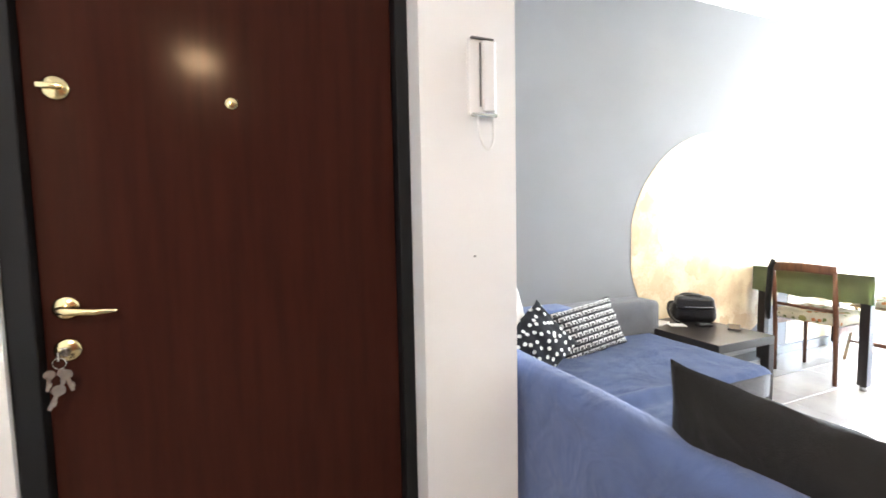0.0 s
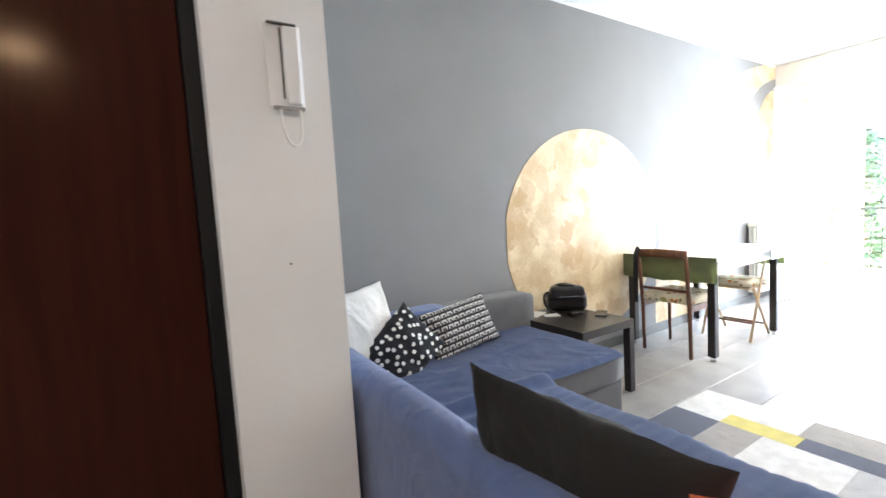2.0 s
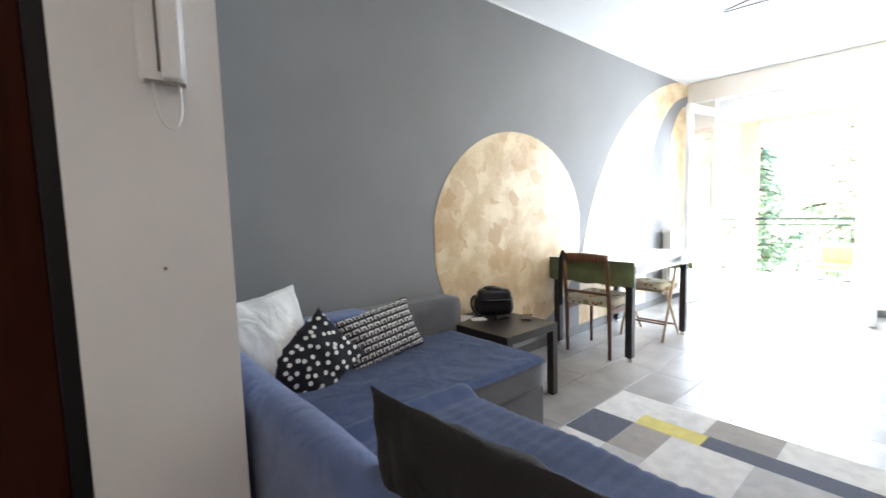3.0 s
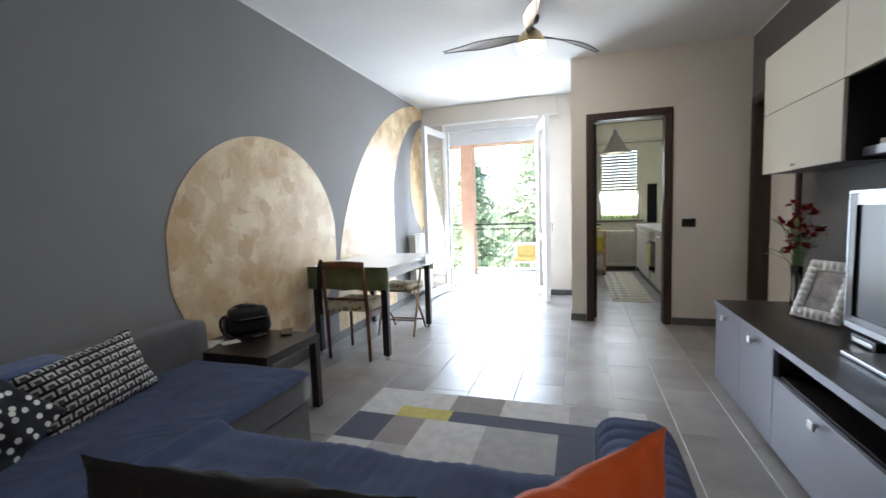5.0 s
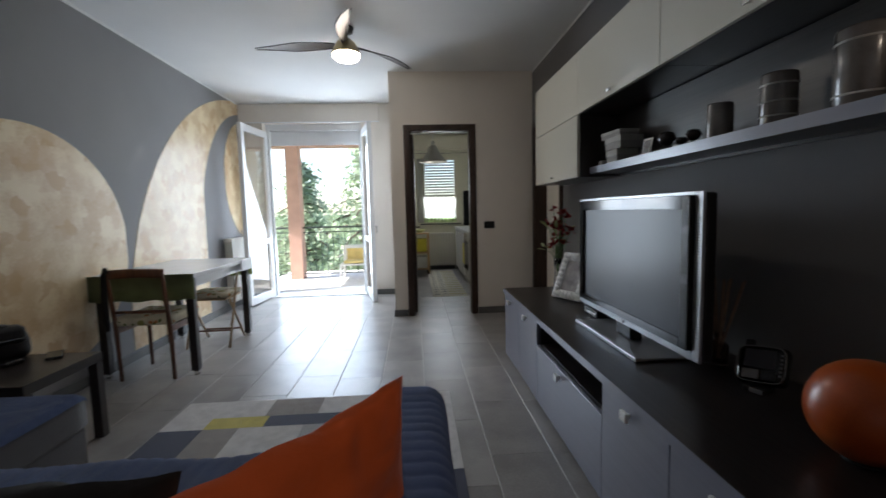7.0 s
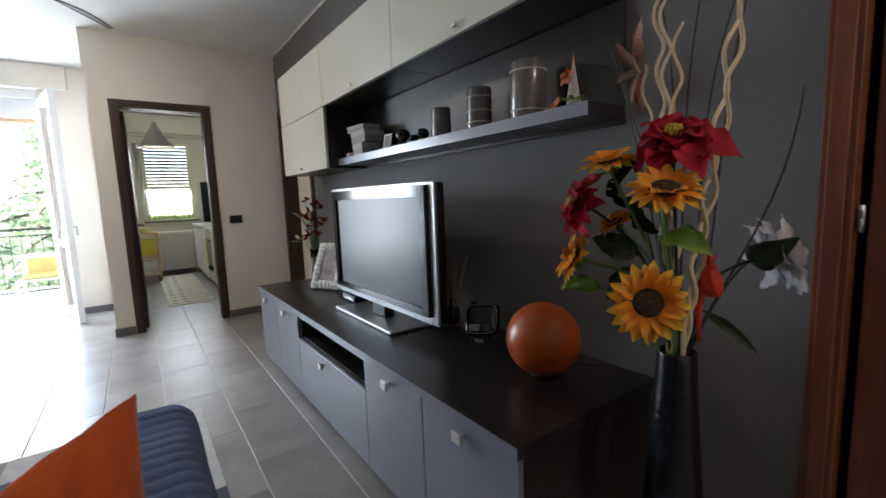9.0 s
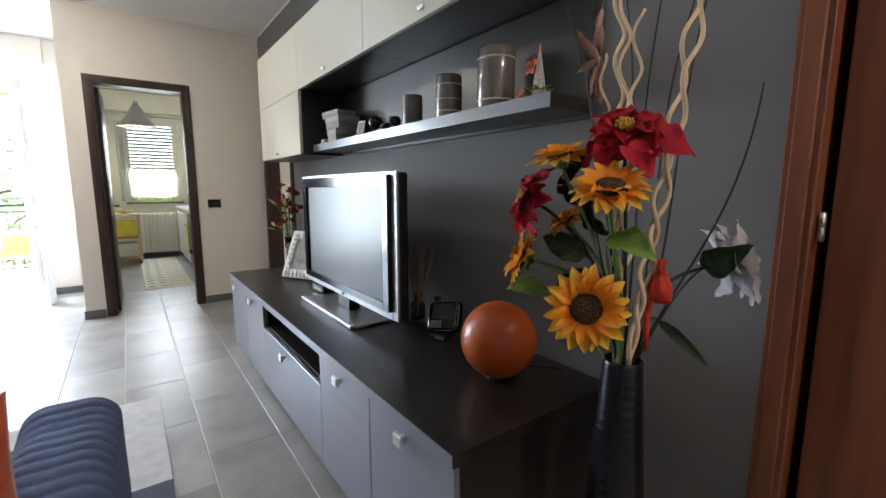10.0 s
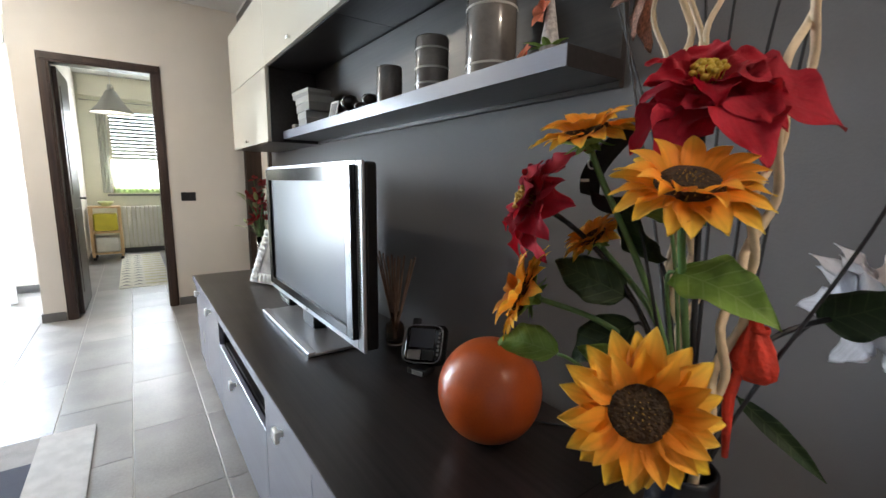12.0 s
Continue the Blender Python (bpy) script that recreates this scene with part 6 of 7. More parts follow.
spray_leaf(LEAFDARK, (0.90, -1.38, 1.08), (0.2, 0.3, 0.6), (0.2, 0.9, -0.2), 1.0, D_LEAF)
spray_leaf(NARROW, (0.83, -1.50, 0.875), (-0.75, -0.1, -0.55), (0.3, 0.5, 0.6), 1.2, "narrow twisted dark green leaf")
spray_leaf(LEAFDARK, (0.76, -1.545, 1.005), (-0.45, 0.1, 0.30), (-0.5, 0.8, 0.2), 1.15, "dark leaf behind the white blossom")
spray_leaf(LEAF, (0.90, -1.34, 0.93), (0.55, 0.35, 0.2), (-0.2, 0.8, 0.4), 0.8, G_LEAF)
spray_leaf(LEAF, (0.87, -1.33, 1.14), (0.3, 0.3, 0.8), (0.2, 0.9, -0.3), 0.6, G_LEAF)

# ---------------------------------------------------------------- floor vase with sticks
fv = thing("floor_vase", "tall black ribbed floor vase with a cream foot", "vase", (0.845, -1.385, 0))
M_vase = surf("black_ribbed_ceramic", (0.010, 0.011, 0.015), 0.24, 0.2, 14, 0.0)
M_vasefoot = surf("cream_ceramic", (0.62, 0.56, 0.42), 0.5, 0.1, 8, 0.1)
part("foot", lathe([(0, 0), (0.066, 0), (0.072, 0.02), (0.077, 0.20), (0.075, 0.365), (0.0, 0.366)], 36), M_vasefoot, fv, "cream lower band", True)
body = [(0.0750, 0.366)]
for i in range(73):
    t = i / 72
    z = 0.366 + 0.434 * t
    r = 0.073 - 0.030 * t ** 0.8
    body.append((r + 0.0004 * math.sin(t * 72 * math.pi / 2), z))
body += [(0.040, 0.803), (0.036, 0.80), (0.034, 0.72), (0.0, 0.70)]
part("body", lathe(body, 40), M_vase, fv, "", True)


def wiggle(a, b, amp, waves, phase, n=60):
    a, b = Vector(a), Vector(b)
    d = (b - a)
    s1 = d.orthogonal().normalized()
    s2 = d.cross(s1).normalized()
    out = []
    for i in range(n + 1):
        t = i / n
        e = min(1, t * 4)
        out.append(a + d * t + e * amp * (s1 * math.sin(waves * 2 * math.pi * t + phase) + s2 * 0.8 * math.cos(waves * 2 * math.pi * t * 0.93 + phase)))
    return out


for a, b, amp, wv, ph, r in (((0.86, -1.385, 0.75), (0.955, -1.46, 1.72), 0.012, 7, 0.3, 0.0062), ((0.85, -1.37, 0.75), (0.93, -1.45, 1.68), 0.014, 6.5, 2.0, 0.0055), ((0.855, -1.395, 0.75), (0.905, -1.47, 1.58), 0.013, 6, 4.0, 0.0055),
                             ((0.84, -1.39, 0.75), (0.735, -1.47, 1.80), 0.014, 6.5, 1.0, 0.0065), ((0.835, -1.38, 0.75), (0.755, -1.46, 1.78), 0.014, 6.5, 4.1, 0.0062), ((0.85, -1.40, 0.75), (0.975, -1.44, 1.50), 0.010, 6, 5.0, 0.005)):
    st = solid("curly_willow_stick", tube(wiggle(a, b, amp, wv, ph), [r * (1 - 0.35 * i / 60) for i in range(61)], 8), M_willow, "bleached curly willow stick in the floor vase", "stick", "willow sticks", smooth=True)
for pts in (((0.84, -1.39, 0.76), (0.78, -1.50, 1.02), (0.69, -1.52, 1.12), (0.662, -1.50, 1.385)),
            ((0.84, -1.40, 0.76), (0.80, -1.52, 1.05), (0.84, -1.50, 1.30), (0.76, -1.50, 1.66)),
            ((0.85, -1.40, 0.76), (0.83, -1.52, 1.15), (0.90, -1.52, 1.30), (0.80, -1.52, 1.62)),
            ((0.86, -1.40, 0.76), (0.90, -1.52, 1.10), (1.02, -1.50, 1.30), (1.15, -1.52, 1.68)),
            ((0.86, -1.39, 0.76), (0.92, -1.46, 1.10), (1.06, -1.50, 1.35), (1.08, -1.50, 1.62)),
            ((0.85, -1.38, 0.76), (0.90, -1.42, 1.10), (0.88, -1.50, 1.40), (0.99, -1.50, 1.75)),
            ((0.85, -1.39, 0.76), (0.86, -1.45, 1.10), (0.93, -1.52, 1.35), (0.87, -1.52, 1.70)),
            ((0.85, -1.38, 0.76), (0.87, -1.36, 0.95), (0.89, -1.34, 1.05), (0.93, -1.34, 1.20))):
    solid("black_twig", tube(bezier(*pts, 26), [0.0032 * (1 - 0.4 * i / 26) for i in range(27)], 6), M_twig, "thin black decorative twig in the floor vase", "twig", "black twigs", smooth=True)

# organza pouch with tassel
po = thing("organza_pouch", "small orange-red fabric pouch hanging among the sticks", "pouch", (0.79, -1.425, 0.95))


def gathered_bag():
    """A soft hanging bag, gathered at the neck, with pleats and a fanned rim."""
    bm = lathe([(0, -0.014), (0.014, -0.012), (0.024, -0.002), (0.026, 0.014), (0.022, 0.032), (0.015, 0.048), (0.009, 0.060), (0.008, 0.066), (0.015, 0.082), (0.013, 0.083), (0, 0.066)], 40)
    for v in bm.verts:
        a = math.atan2(v.co.y, v.co.x)
        w = min(1, max(0, (v.co.z + 0.01) / 0.05))
        k = 1 + w * (0.14 * math.sin(7 * a) + 0.08 * math.sin(11 * a + 1)) + 0.06 * math.sin(3 * a + v.co.z * 60)
        v.co.x, v.co.y = v.co.x * k + 0.10 * max(0, v.co.z), v.co.y * k * 0.75
    return bm


M_pouch = surf("orange_red_organza", (0.60, 0.035, 0.012), 0.6, 0.2, 30, 0.4, 120)
part("bag", gathered_bag(), M_pouch, po, "", True)
part("tie", lathe([(0.0105, 0.052), (0.0115, 0.056), (0.0105, 0.060)], 16), M_pouch, po, "cord tie", True)
part("tassel", tube([(0.014, 0.01, 0.0), (0.022, 0.012, -0.04), (0.020, 0.012, -0.08), (0.018, 0.012, -0.125)], [0.006, 0.008, 0.006, 0.004], 8), M_pouch, po, "knotted tassel", True)

# black ribbon with pale marks among the stems
rb = thing("black_ribbon", "black satin ribbon with pale marks among the stems", "ribbon", (0.97, -1.33, 1.19))


def ribbon(points, width, across):
    bm = bmesh.new()
    rows = [[bm.verts.new(Vector(p) + Vector(across) * s * width / 2) for s in (-1, 0, 1)] for p in points]
    for a, b in zip(rows, rows[1:]):
        for k in range(2):
            bm.faces.new((a[k], b[k], b[k + 1], a[k + 1]))
    bmesh.ops.solidify(bm, geom=bm.faces[:], thickness=0.0008)
    return bm


M_satin = surf("black_satin", (0.010, 0.010, 0.012), 0.35, 0.2, 20, 0.1)
part("band", ribbon(bezier((-0.03, -0.02, 0.075), (-0.01, 0.0, 0.04), (0.02, 0.01, 0.015), (0.015, 0.0, -0.02), 14), 0.030, (0.75, 0.55, 0.25)), M_satin, rb, "", True)
part("tail", ribbon(bezier((0.015, 0.0, -0.02), (0.0, -0.005, -0.035), (-0.02, -0.01, -0.035), (-0.045, -0.02, -0.03), 12), 0.028, (0.1, 0.3, 0.9)), M_satin, rb, "", True)
part("mark", tube([(0.006 + 0.007 * math.cos(a), 0.012, 0.025 + 0.007 * math.sin(a)) for a in (2 * math.pi * i / 16 for i in range(17))], 0.0013, 5), M_plastic, rb, "pale printed ring")
part("mark", box(0.010, 0.024, 0.0115, 0.013, 0.0, 0.004), M_plastic, rb, "pale printed bar")

# copper butterfly
bf = thing("butterfly_ornament", "copper glitter butterfly clipped to a twig", "ornament", (1.005, -1.475, 1.50))
M_copper = surf("copper_glitter", (0.86, 0.46, 0.35), 0.4, 0.4, 260, 0.8, 500, metal=0.2)
WING = blade_mesh("wing", M_copper, 0.085, 0.042, 0.004, 0.004, ripple=0.002)
for d3, u3, sz in (((-0.12, 0.1, 1), (0.5, 0.8, 0), 1.5), ((0.55, 0.3, 0.85), (0.5, 0.8, -0.2), 1.15), ((-0.18, 0.1, -1), (0.5, 0.8, 0), 1.35), ((0.12, 0.15, -1), (0.5, 0.8, 0), 1.05), ((0.7, 0.15, -0.3), (0.5, 0.8, 0), 0.75)):
    piece(WING, bf, basis((0, 0, 0), d3, u3) @ Matrix.Scale(sz, 4))
part("body", tube([(-0.01, 0, -0.03), (0, 0, 0), (0.008, 0.002, 0.03)], [0.003, 0.006, 0.003], 8), M_copper, bf, "", True)
part("clip_wire", tube([(-0.01, 0, -0.03), (-0.02, -0.01, -0.10), (-0.045, 0.0, -0.16)], 0.001, 5), M_steel, bf, "thin wire")

# ---------------------------------------------------------------- on the worktop
bl = thing("ball_lamp", "matt orange glass ball lamp on the worktop", "lamp", (1.335, -1.465, 0.5605))
R = 0.126
part("globe", lathe([(0.0, 0.004)] + [(R * math.sin(a), 0.002 + R - R * math.cos(a)) for a in (math.pi * (0.06 + 0.94 * i / 30) for i in range(30))] + [(0, 0.002 + 2 * R)], 44), surf("orange_frosted_glass", (0.50, 0.098, 0.012), 0.33, 0.12, 3.5, 0, col2=(0.40, 0.060, 0.008), coat=0.15), bl, "", True)
part("base_ring", lathe([(0, 0), (0.045, 0), (0.045, 0.006), (0.03, 0.008), (0, 0.008)], 24), M_blackplastic, bl, "black base ring", True)
part("cable", tube(bezier((0.02, -0.03, 0.006), (0.05, -0.12, 0.004), (-0.05, -0.16, 0.004), (-0.10, -0.21, 0.004), 14), 0.003, 6), M_blackplastic, bl, "black cable", True)

rd = thing("reed_diffuser", "glass reed diffuser with brown sticks", "diffuser", (2.02, -1.585, 0.5605))
part("bottle", lathe([(0, 0), (0.034, 0), (0.036, 0.006), (0.036, 0.075), (0.018, 0.095), (0.016, 0.125), (0.019, 0.127), (0.013, 0.127), (0.013, 0.094), (0.031, 0.07), (0.031, 0.008), (0, 0.008)], 26), glass("smoked_glass", (0.55, 0.42, 0.34)), rd, "small smoked glass bottle", True)
M_reed = surf("brown_reed", (0.17, 0.105, 0.072), 0.7, 0.25, 20, 0.2)
for i in range(12):
    a = i * 2.4
    rr = 0.055 + 0.065 * ((i * 37) % 10) / 10
    part("reed", tube([(-0.006 * math.cos(a), -0.006 * math.sin(a), 0.012), (rr * math.cos(a), 0.6 * rr * math.sin(a), 0.34 + 0.02 * ((i * 53) % 5) / 5)], 0.0040, 6), M_reed, rd)

M_dullgrey = surf("dull_grey_plastic", (0.16, 0.16, 0.165), 0.35, 0.08, 8, 0)
gd = thing("phone_dock", "dark desk phone on a tilted dock", "telephone", (1.745, -1.53, 0.5605), 22)
part("foot", box(-0.035, 0.035, -0.03, 0.035, 0, 0.022, 0.005, 2), M_blackplastic, gd, "black dock foot")
part("foot_plate", box(-0.030, 0.012, 0.0352, 0.038, 0.003, 0.019, 0.001), M_silver, gd, "grey plate on the dock foot")
gb = part("body", box(-0.080, 0.080, -0.030, 0.018, 0.0, 0.135, 0.024, 5), M_pianoblack, gd, "", True, pose(0, -0.005, 0.022, 28, 0, 0) @ pose(0, 0, 0, 0, 9, 0))
part("rim", tube([(0.076 * math.copysign(abs(math.cos(a)) ** 0.45, math.cos(a)), 0.0185, 0.0675 + 0.063 * math.copysign(abs(math.sin(a)) ** 0.45, math.sin(a))) for a in (2 * math.pi * i / 48 for i in range(49))], 0.0018, 6), M_dullgrey, gb, "grey rim round the face", True)
part("screen", box(-0.045, 0.050, 0.0185, 0.0205, 0.055, 0.118, 0.001), M_screen, gb, "glossy blue-grey screen")
part("keypad", box(0.000, 0.052, 0.0185, 0.022, 0.014, 0.046, 0.003), M_dullgrey, gb, "grey key strip")
part("keypad", box(-0.050, -0.006, 0.0185, 0.021, 0.014, 0.046, 0.003), M_blackplastic, gb, "black key strip")
for i in range(6):
    part("key", box(-0.067, -0.060, 0.0185, 0.022, 0.030 + i * 0.014, 0.037 + i * 0.014, 0.001), M_dullgrey, gb, "tiny grey side key")
part("aerial", box(0.035, 0.065, -0.022, 0.0, 0.130, 0.160, 0.006, 2), M_blackplastic, gb, "short stub at the top")

pf = thing("photo_frame", "white scalloped photo frame leaning on the worktop", "photo frame", (3.30, -1.405, 0.5605), 27)
M_pf = surf("white_resin_frame", (0.84, 0.84, 0.83), 0.35, 0.04, 14, 0.0)


def scallop():
    bm = bmesh.new()
    w, h = 0.13, 0.17
    box(-w, -w + 0.055, -0.012, 0.012, 0, 2 * h, 0.006, 2, bm)
    box(w - 0.055, w, -0.012, 0.012, 0, 2 * h, 0.006, 2, bm)
    box(-w + 0.055, w - 0.055, -0.012, 0.012, 0, 0.06, 0.006, 2, bm)
    box(-w + 0.055, w - 0.055, -0.012, 0.012, 2 * h - 0.06, 2 * h, 0.006, 2, bm)
    for i in range(9):
        z = 0.03 + i * 0.035
        for x in (-w + 0.028, w - 0.028):
            tube([(x - 0.024, 0.006, z - 0.010), (x, 0.010, z), (x + 0.024, 0.006, z + 0.010)], [0.010, 0.014, 0.010], 8, bm)
    for i in range(5):
        x = -0.07 + i * 0.035
        for z in (0.03, 2 * h - 0.03):
            tube([(x - 0.010, 0.006, z - 0.022), (x, 0.010, z), (x + 0.010, 0.006, z + 0.022)], [0.009, 0.013, 0.009], 8, bm)
    return bm


fr = part("frame", scallop(), M_pf, pf, "", True, pose(0, 0, 0.006, 24, 0, 0))
part("picture", box(-0.074, 0.074, -0.002, 0.003, 0.062, 0.278), surf("faded_print", (0.36, 0.34, 0.34), 0.4, 0.4, 12, 0), fr, "faded grey print")
part("strut", box(-0.02, 0.02, -0.10, -0.096, 0.0, 0.20, 0.001), M_pf, pf, "", False, pose(0, -0.0, 0, 0, 0, 0))

gv = thing("glass_vase", "slim clear glass vase with red artificial blossoms", "vase", (3.72, -1.49, 0.5605))
part("glass", lathe([(0, 0), (0.032, 0), (0.030, 0.05), (0.026, 0.15), (0.034, 0.25), (0.031, 0.25), (0.023, 0.15), (0.027, 0.05), (0.027, 0.01), (0, 0.01)], 24), glass("clear_glass"), gv, "", True)
rnd = random.Random(7)
M_berry = surf("dark_red_blossom", (0.30, 0.012, 0.015), 0.6, 0.35, 30, 0.2)
SMALLP = blade_mesh("petal", M_berry, 0.042, 0.026, 0.003, 0.005)
SMALLL = blade_mesh("leaf", M_green, 0.07, 0.022, 0.004, 0.006)
for i in range(22):
    a = rnd.uniform(0, 6.28)
    r = rnd.uniform(0.03, 0.15)
    top = Vector((r * math.cos(a) * 1.1, r * math.sin(a) * 0.6, rnd.uniform(0.36, 0.64)))
    part("stalk", tube(bezier((0, 0, 0.03), (0, 0, 0.25), top * 0.75 + Vector((0, 0, 0.08)), top, 10), 0.0018, 5), M_stem, gv, "", True)
    for j in range(6):
        o = piece(SMALLP, gv, Matrix.Translation(top + Vector((rnd.uniform(-0.015, 0.015), rnd.uniform(-0.015, 0.015), rnd.uniform(-0.02, 0.02)))) @ pose(0, 0, 0, rnd.uniform(-40, 40), rnd.uniform(-60, 30), j * 60 + rnd.uniform(-20, 20)))
M_paleleaf = surf("pale_green_bud", (0.40, 0.44, 0.20), 0.6, 0.2, 30, 0.1)
BUD = blade_mesh("bud_leaf", M_paleleaf, 0.07, 0.026, 0.004, 0.006)
for d3, hh in (((1, 0.3, 0.15), 0.30), ((0.9, -0.1, 0.5), 0.40), ((-0.8, 0.4, 0.5), 0.40), ((-0.6, 0.3, 0.8), 0.42), ((0.3, 1.0, 0.1), 0.30), ((-0.2, 1.0, 0.6), 0.44), ((0.1, -1.0, 0.5), 0.42), ((0.5, 0.8, 0.5), 0.46)):
    d3 = Vector(d3)
    tip3 = Vector((0, 0, hh)) + d3 * 0.09
    part("stalk", tube(bezier((0, 0, 0.03), (0, 0, 0.22), (0, 0, hh - 0.03), tip3, 10), 0.0018, 5), M_stem, gv, "", True)
    piece(BUD, gv, basis(tip3, d3, (0, 0.2, 1)) @ Matrix.Scale(1.1, 4))
lily = part("pale_bud", lathe([(0, -0.03), (0.008, -0.02), (0.014, 0.01), (0.006, 0.035), (0, 0.04)], 12), surf("pale_green_bud", (0.55, 0.58, 0.32), 0.6, 0.1, 20, 0), gv, "pale green bud", True, pose(0.26, 0.04, 0.33, 0, 65, 10))
part("stalk", tube(bezier((0, 0, 0.05), (0.02, 0, 0.28), (0.12, 0.03, 0.32), (0.24, 0.04, 0.325), 12), 0.002, 5), M_stem, gv, "", True)

dec = thing("set_top_box", "small black box under the television", "set-top box", (2.84, -1.46, 0.5605))
part("body", box(-0.09, 0.09, -0.07, 0.07, 0.004, 0.045, 0.004), M_blackplastic, dec)
part("front_strip", box(-0.07, 0.07, 0.0701, 0.072, 0.012, 0.03, 0.001), M_steel, dec, "grey front strip")
for x in (-0.07, 0.07):
    for y in (-0.05, 0.05):
        part("foot", box(x - 0.008, x + 0.008, y - 0.008, y + 0.008, 0, 0.004), M_blackplastic, dec)

# ---------------------------------------------------------------- on the wall shelf
SH = 1.4625
M_candle = surf("grey_brown_wax", (0.165, 0.148, 0.135), 0.22, 0.15, 10, 0.03, 90, coat=0.5)
M_band = surf("pale_wax_band", (0.48, 0.46, 0.43), 0.4, 0.1, 14, 0.05)


def candle(x, y, r, h, bands, label):
    c = thing("pillar_candle", label, "candle", (x, y, SH), group="pillar candles on the shelf")
    part("wax", lathe([(0, 0), (r * 0.97, 0), (r, 0.004), (r, h - 0.006), (r * 0.95, h), (r * 0.8, h - 0.004), (0, h - 0.006)], 36), M_candle, c, "", True)
    for z in bands:
        part("band", lathe([(r + 0.0002, h * z - 0.003), (r + 0.0012, h * z - 0.001), (r + 0.0012, h * z + 0.001), (r + 0.0002, h * z + 0.003)], 36), M_band, c, "thin pale band", True)
    part("wick", tube([(0, 0, h - 0.008), (0.001, 0, h + 0.008)], 0.0012, 5), M_twig, c)


candle(2.075, -1.60, 0.047, 0.140, (), "short grey-brown pillar candle")
candle(1.795, -1.60, 0.053, 0.172, (0.78, 0.45, 0.18), "medium grey pillar candle with pale bands")
candle(1.515, -1.60, 0.067, 0.207, (0.82, 0.14), "tall thick grey pillar candle with pale bands")
for i, (w2, d2, z0, h2, dx) in enumerate(((0.15, 0.12, 0.0, 0.075, 0.0), (0.19, 0.13, 0.076, 0.07, -0.02), (0.20, 0.12, 0.147, 0.04, 0.03))):
    bx = thing("gift_box", ("grey cardboard box at the bottom of the stack", "grey lidded cardboard box in the stack", "flat pale box on top of the stack")[i], "box", (2.90 + dx, -1.60, SH + z0), 4 * i - 3, group="stacked boxes on the shelf")
    part("box_body", box(-w2 / 2, w2 / 2, -d2 / 2, d2 / 2, 0, h2 * 0.7, 0.002), surf("grey_cardboard", (0.32, 0.31, 0.29), 0.7, 0.1, 9, 0.1), bx)
    part("lid", box(-w2 / 2 - 0.003, w2 / 2 + 0.003, -d2 / 2 - 0.003, d2 / 2 + 0.003, h2 * 0.55, h2, 0.003), surf("pale_cardboard", (0.44, 0.43, 0.40), 0.7, 0.1, 9, 0.1), bx, "paler lid")
wt = solid("small_white_block", box(-0.025, 0.025, -0.02, 0.02, 0, 0.03, 0.004), M_plastic, "tiny white block at the end of the shelf", "ornament")
wt.matrix_basis = pose(3.06, -1.56, SH)
sp = thing("small_photo", "small tilted photo card on the shelf", "photo", (2.60, -1.58, SH), 8)
part("card", box(-0.035, 0.035, -0.002, 0.002, 0, 0.095, 0.001), M_plastic, sp, "", False, pose(0, 0, 0, 12, 0, 0))
part("print", box(-0.026, 0.026, 0.0021, 0.0028, 0.02, 0.085), surf("dark_print", (0.12, 0.12, 0.14), 0.4, 0.5, 30, 0), sp, "dark print", False, pose(0, 0, 0, 12, 0, 0))
for x, r, h in ((2.44, 0.042, 0.10), (2.33, 0.03, 0.055), (2.24, 0.035, 0.075)):
    o = thing("dark_figurine", "small dark rounded ornament on the shelf", "ornament", (x, -1.60, SH), group="dark ornaments on the shelf")
    part("base", lathe([(0, 0), (r * 0.8, 0), (r * 0.7, h * 0.2), (r * 0.4, h * 0.3), (0, h * 0.3)], 18), M_blackplastic, o, "", True)
    part("globe", lathe([(0, h * 0.28), (r * 0.7, h * 0.4), (r, h * 0.65), (r * 0.7, h * 0.92), (0, h)], 18), surf("dark_glaze", (0.03, 0.022, 0.02), 0.2, 0.2, 10, 0), o, "dark glazed globe", True)
cn = thing("cone_ornament", "white dotted cone ornament with coral fabric blossoms", "ornament", (1.295, -1.58, SH))
part("cone", lathe([(0, 0), (0.026, 0), (0.023, 0.02), (0.009, 0.11), (0.004, 0.14), (0, 0.142)], 22), surf("white_dotted_cloth", (0.46, 0.44, 0.43), 0.8, 0.25, 130, 0.3), cn, "", True)
M_coral = surf("coral_cloth", (0.80, 0.25, 0.12), 0.7, 0.15, 30, 0.2)
part("tip", lathe([(0.0060, 0.125), (0.003, 0.150), (0, 0.172)], 12), M_coral, cn, "coral tip", True)
CORAL = blade_mesh("petal", M_coral, 0.034, 0.026, 0.003, 0.004)
for c3, n3 in (((0.009, 0.016, 0.098), (0.2, 0.95, 0.2)), ((0.055, 0.02, 0.014), (0.3, 0.8, 0.5))):
    for i in range(5):
        piece(CORAL, cn, Matrix.Translation(c3) @ flower_frame(n3, 72 * i) @ pose(0.002, 0, 0, 0, -10, 0))
for i in range(6):
    piece(SMALLL, cn, pose(0, 0.005, 0.018, 0, -10, i * 60) @ Matrix.Scale(0.85, 4))

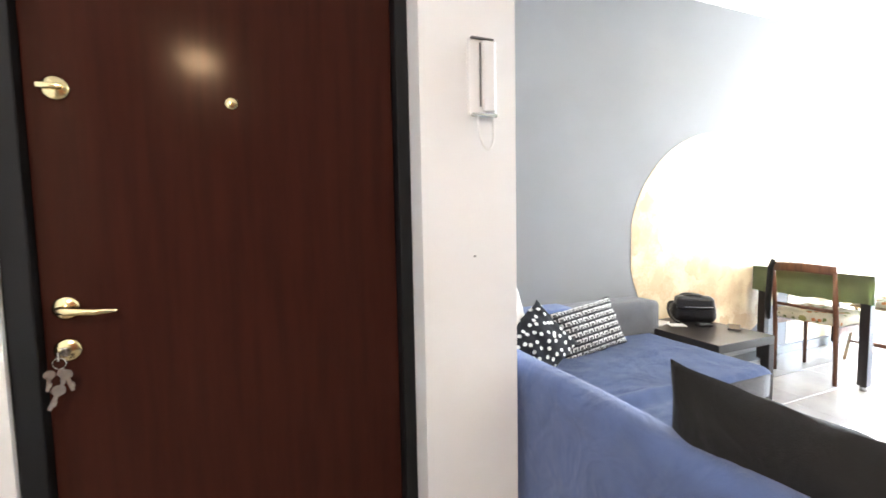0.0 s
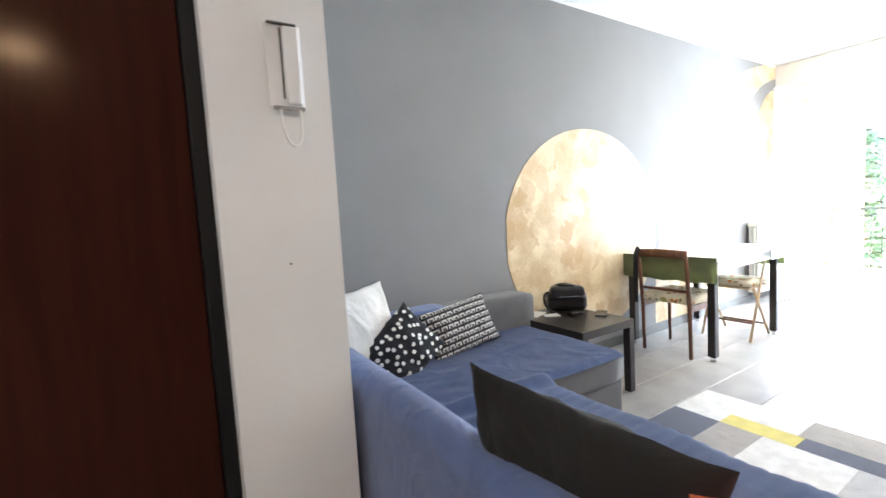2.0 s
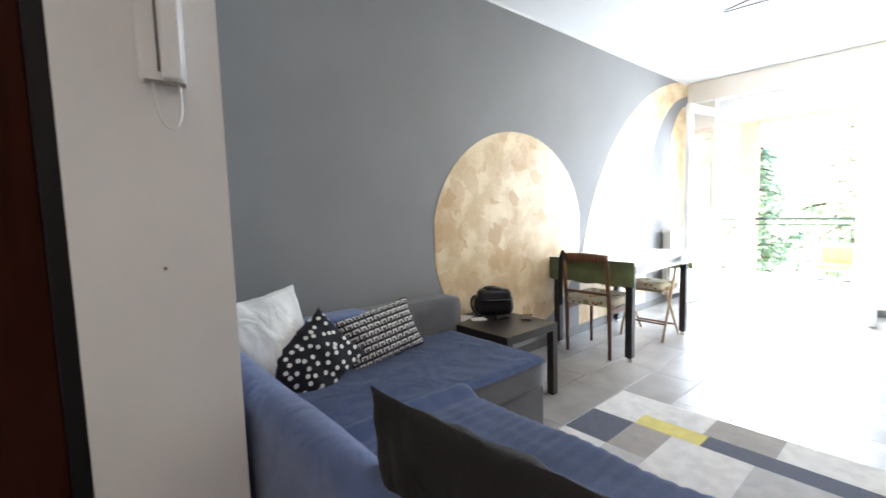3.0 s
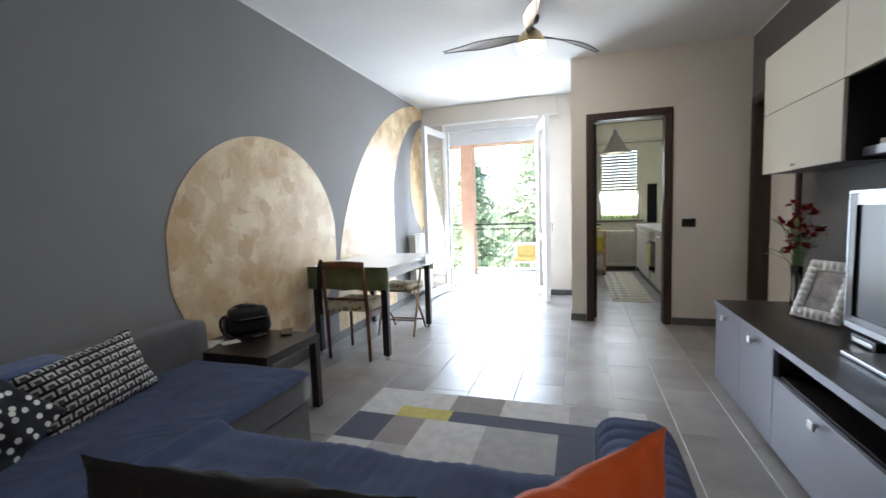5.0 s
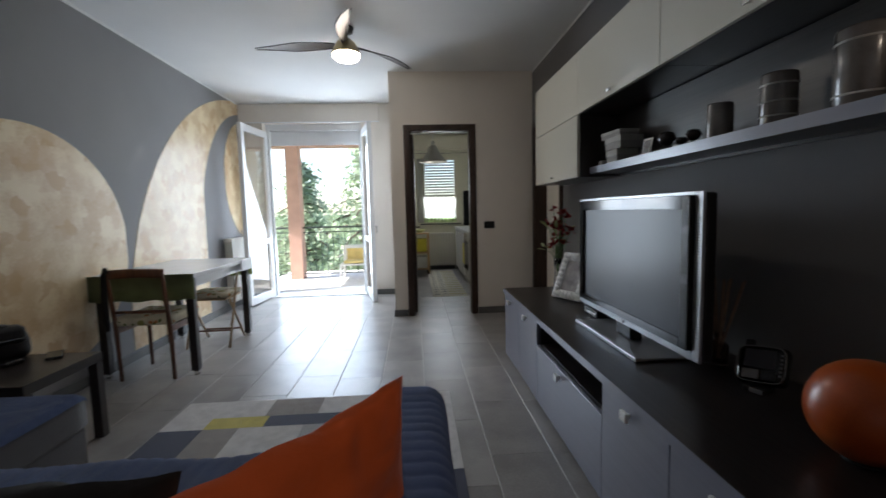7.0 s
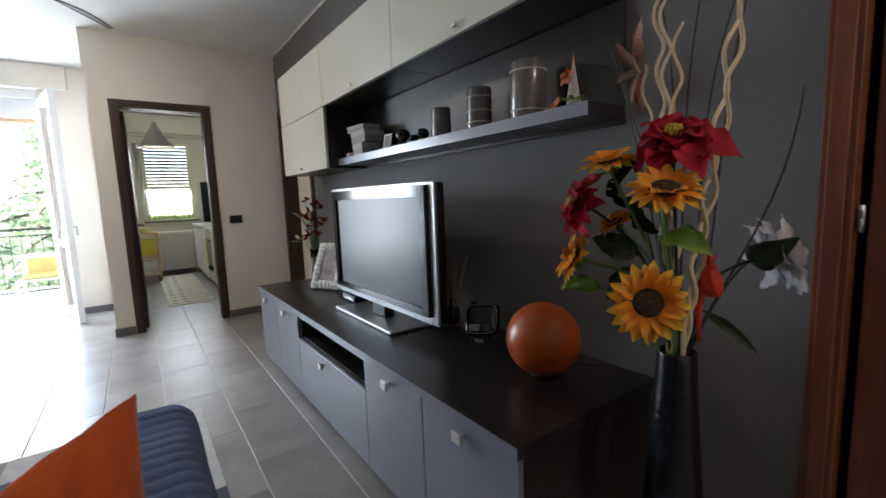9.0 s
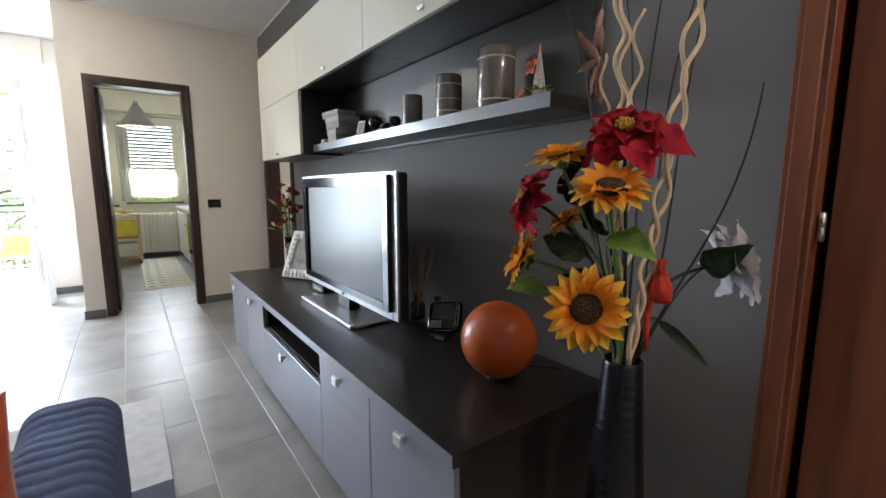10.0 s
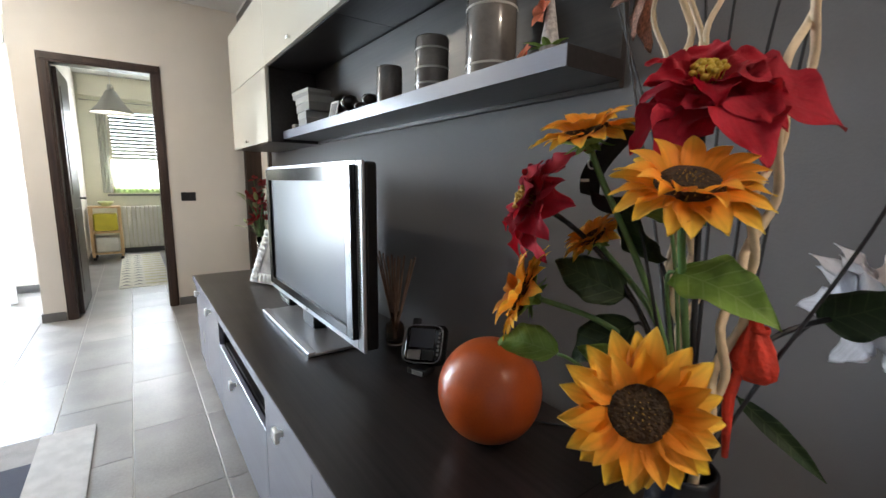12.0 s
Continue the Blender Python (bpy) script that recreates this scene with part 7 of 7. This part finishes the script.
# hall lamp, mirrored softly by the entrance door
hl = thing("hall_pendant_lamp", "small round warm pendant lamp in the hall", "pendant lamp", (-0.405, -1.50, 0))
part("ceiling_plate", lathe([(0, 2.741), (0.06, 2.741), (0.05, 2.715), (0, 2.712)], 24), M_plastic, hl, "", True)
part("cord", tube([(0, 0, 2.58), (0, 0, 2.715)], 0.004, 6), M_plastic, hl)
part("cap", lathe([(0, 2.60), (0.03, 2.595), (0.13, 2.56), (0.13, 2.555), (0, 2.556)], 28), M_plastic, hl, "", True)
part("lamp_glass", lathe([(0.125, 2.555), (0.115, 2.525), (0.07, 2.505), (0, 2.50)], 28), glow("warm_lamp_glass", (1.0, 0.82, 0.62), 10.0), hl, "glowing opal glass", True)
# ---------------------------------------------------------------- floor tiles
def floor_tiles():
    w, ln, gap, cross, h = 0.305, 0.60, 0.0055, 0.0018, 0.0
    meshes = {}
    count = 0
    floor_ob = bpy.data.objects["floor"]
    joined = bmesh.new()
    rnd = random.Random(4)
    y_top = -0.095
    for r in range(-8, 11):
        y1 = y_top - r * w + 0
        y0 = y1 - w
        off = {0: 0.20, 1: 0.36, 2: 0.59, 3: 0.57}.get(r, rnd.random() * 0.6)
        for kx in range(-4, 18):
            x0 = off + (kx - 1) * ln
            x1 = x0 + ln
            a0, a1, b0, b1 = max(x0, HALL_X), min(x1, FAR_X), max(y0, TV_Y - 0.15), min(y1, GREY_Y)
            if x0 > END_X - 0.01 and y0 > JUT_Y - 0.05:
                continue
            if a1 - a0 < 0.03 or b1 - b0 < 0.03:
                continue
            near = 1.0 < a0 < 6.3 and -1.3 < (b0 + b1) / 2 < 1.9
            if near and count < 300:
                key = (round(a1 - a0, 3), round(b1 - b0, 3))
                if key not in meshes:
                    sx, sy = key
                    meshes[key] = mesh_of("tile", box(-sx / 2 + cross / 2, sx / 2 - cross / 2, -sy / 2 + gap / 2, sy / 2 - gap / 2, -0.01, 0, 0.0012, 1), M_tile)
                ob = new("tile", meshes[key])
                ob.parent = floor_ob
                ob.matrix_basis = pose((a0 + a1) / 2, (b0 + b1) / 2, h)
                count += 1
            else:
                box(a0 + cross / 2, a1 - cross / 2, b0 + gap / 2, b1 - gap / 2, -0.01, h, 0, 1, joined)
    rest = part("floor_tiles", joined, M_tile, floor_ob)
    tagged(rest, kind="stuff")


floor_tiles()
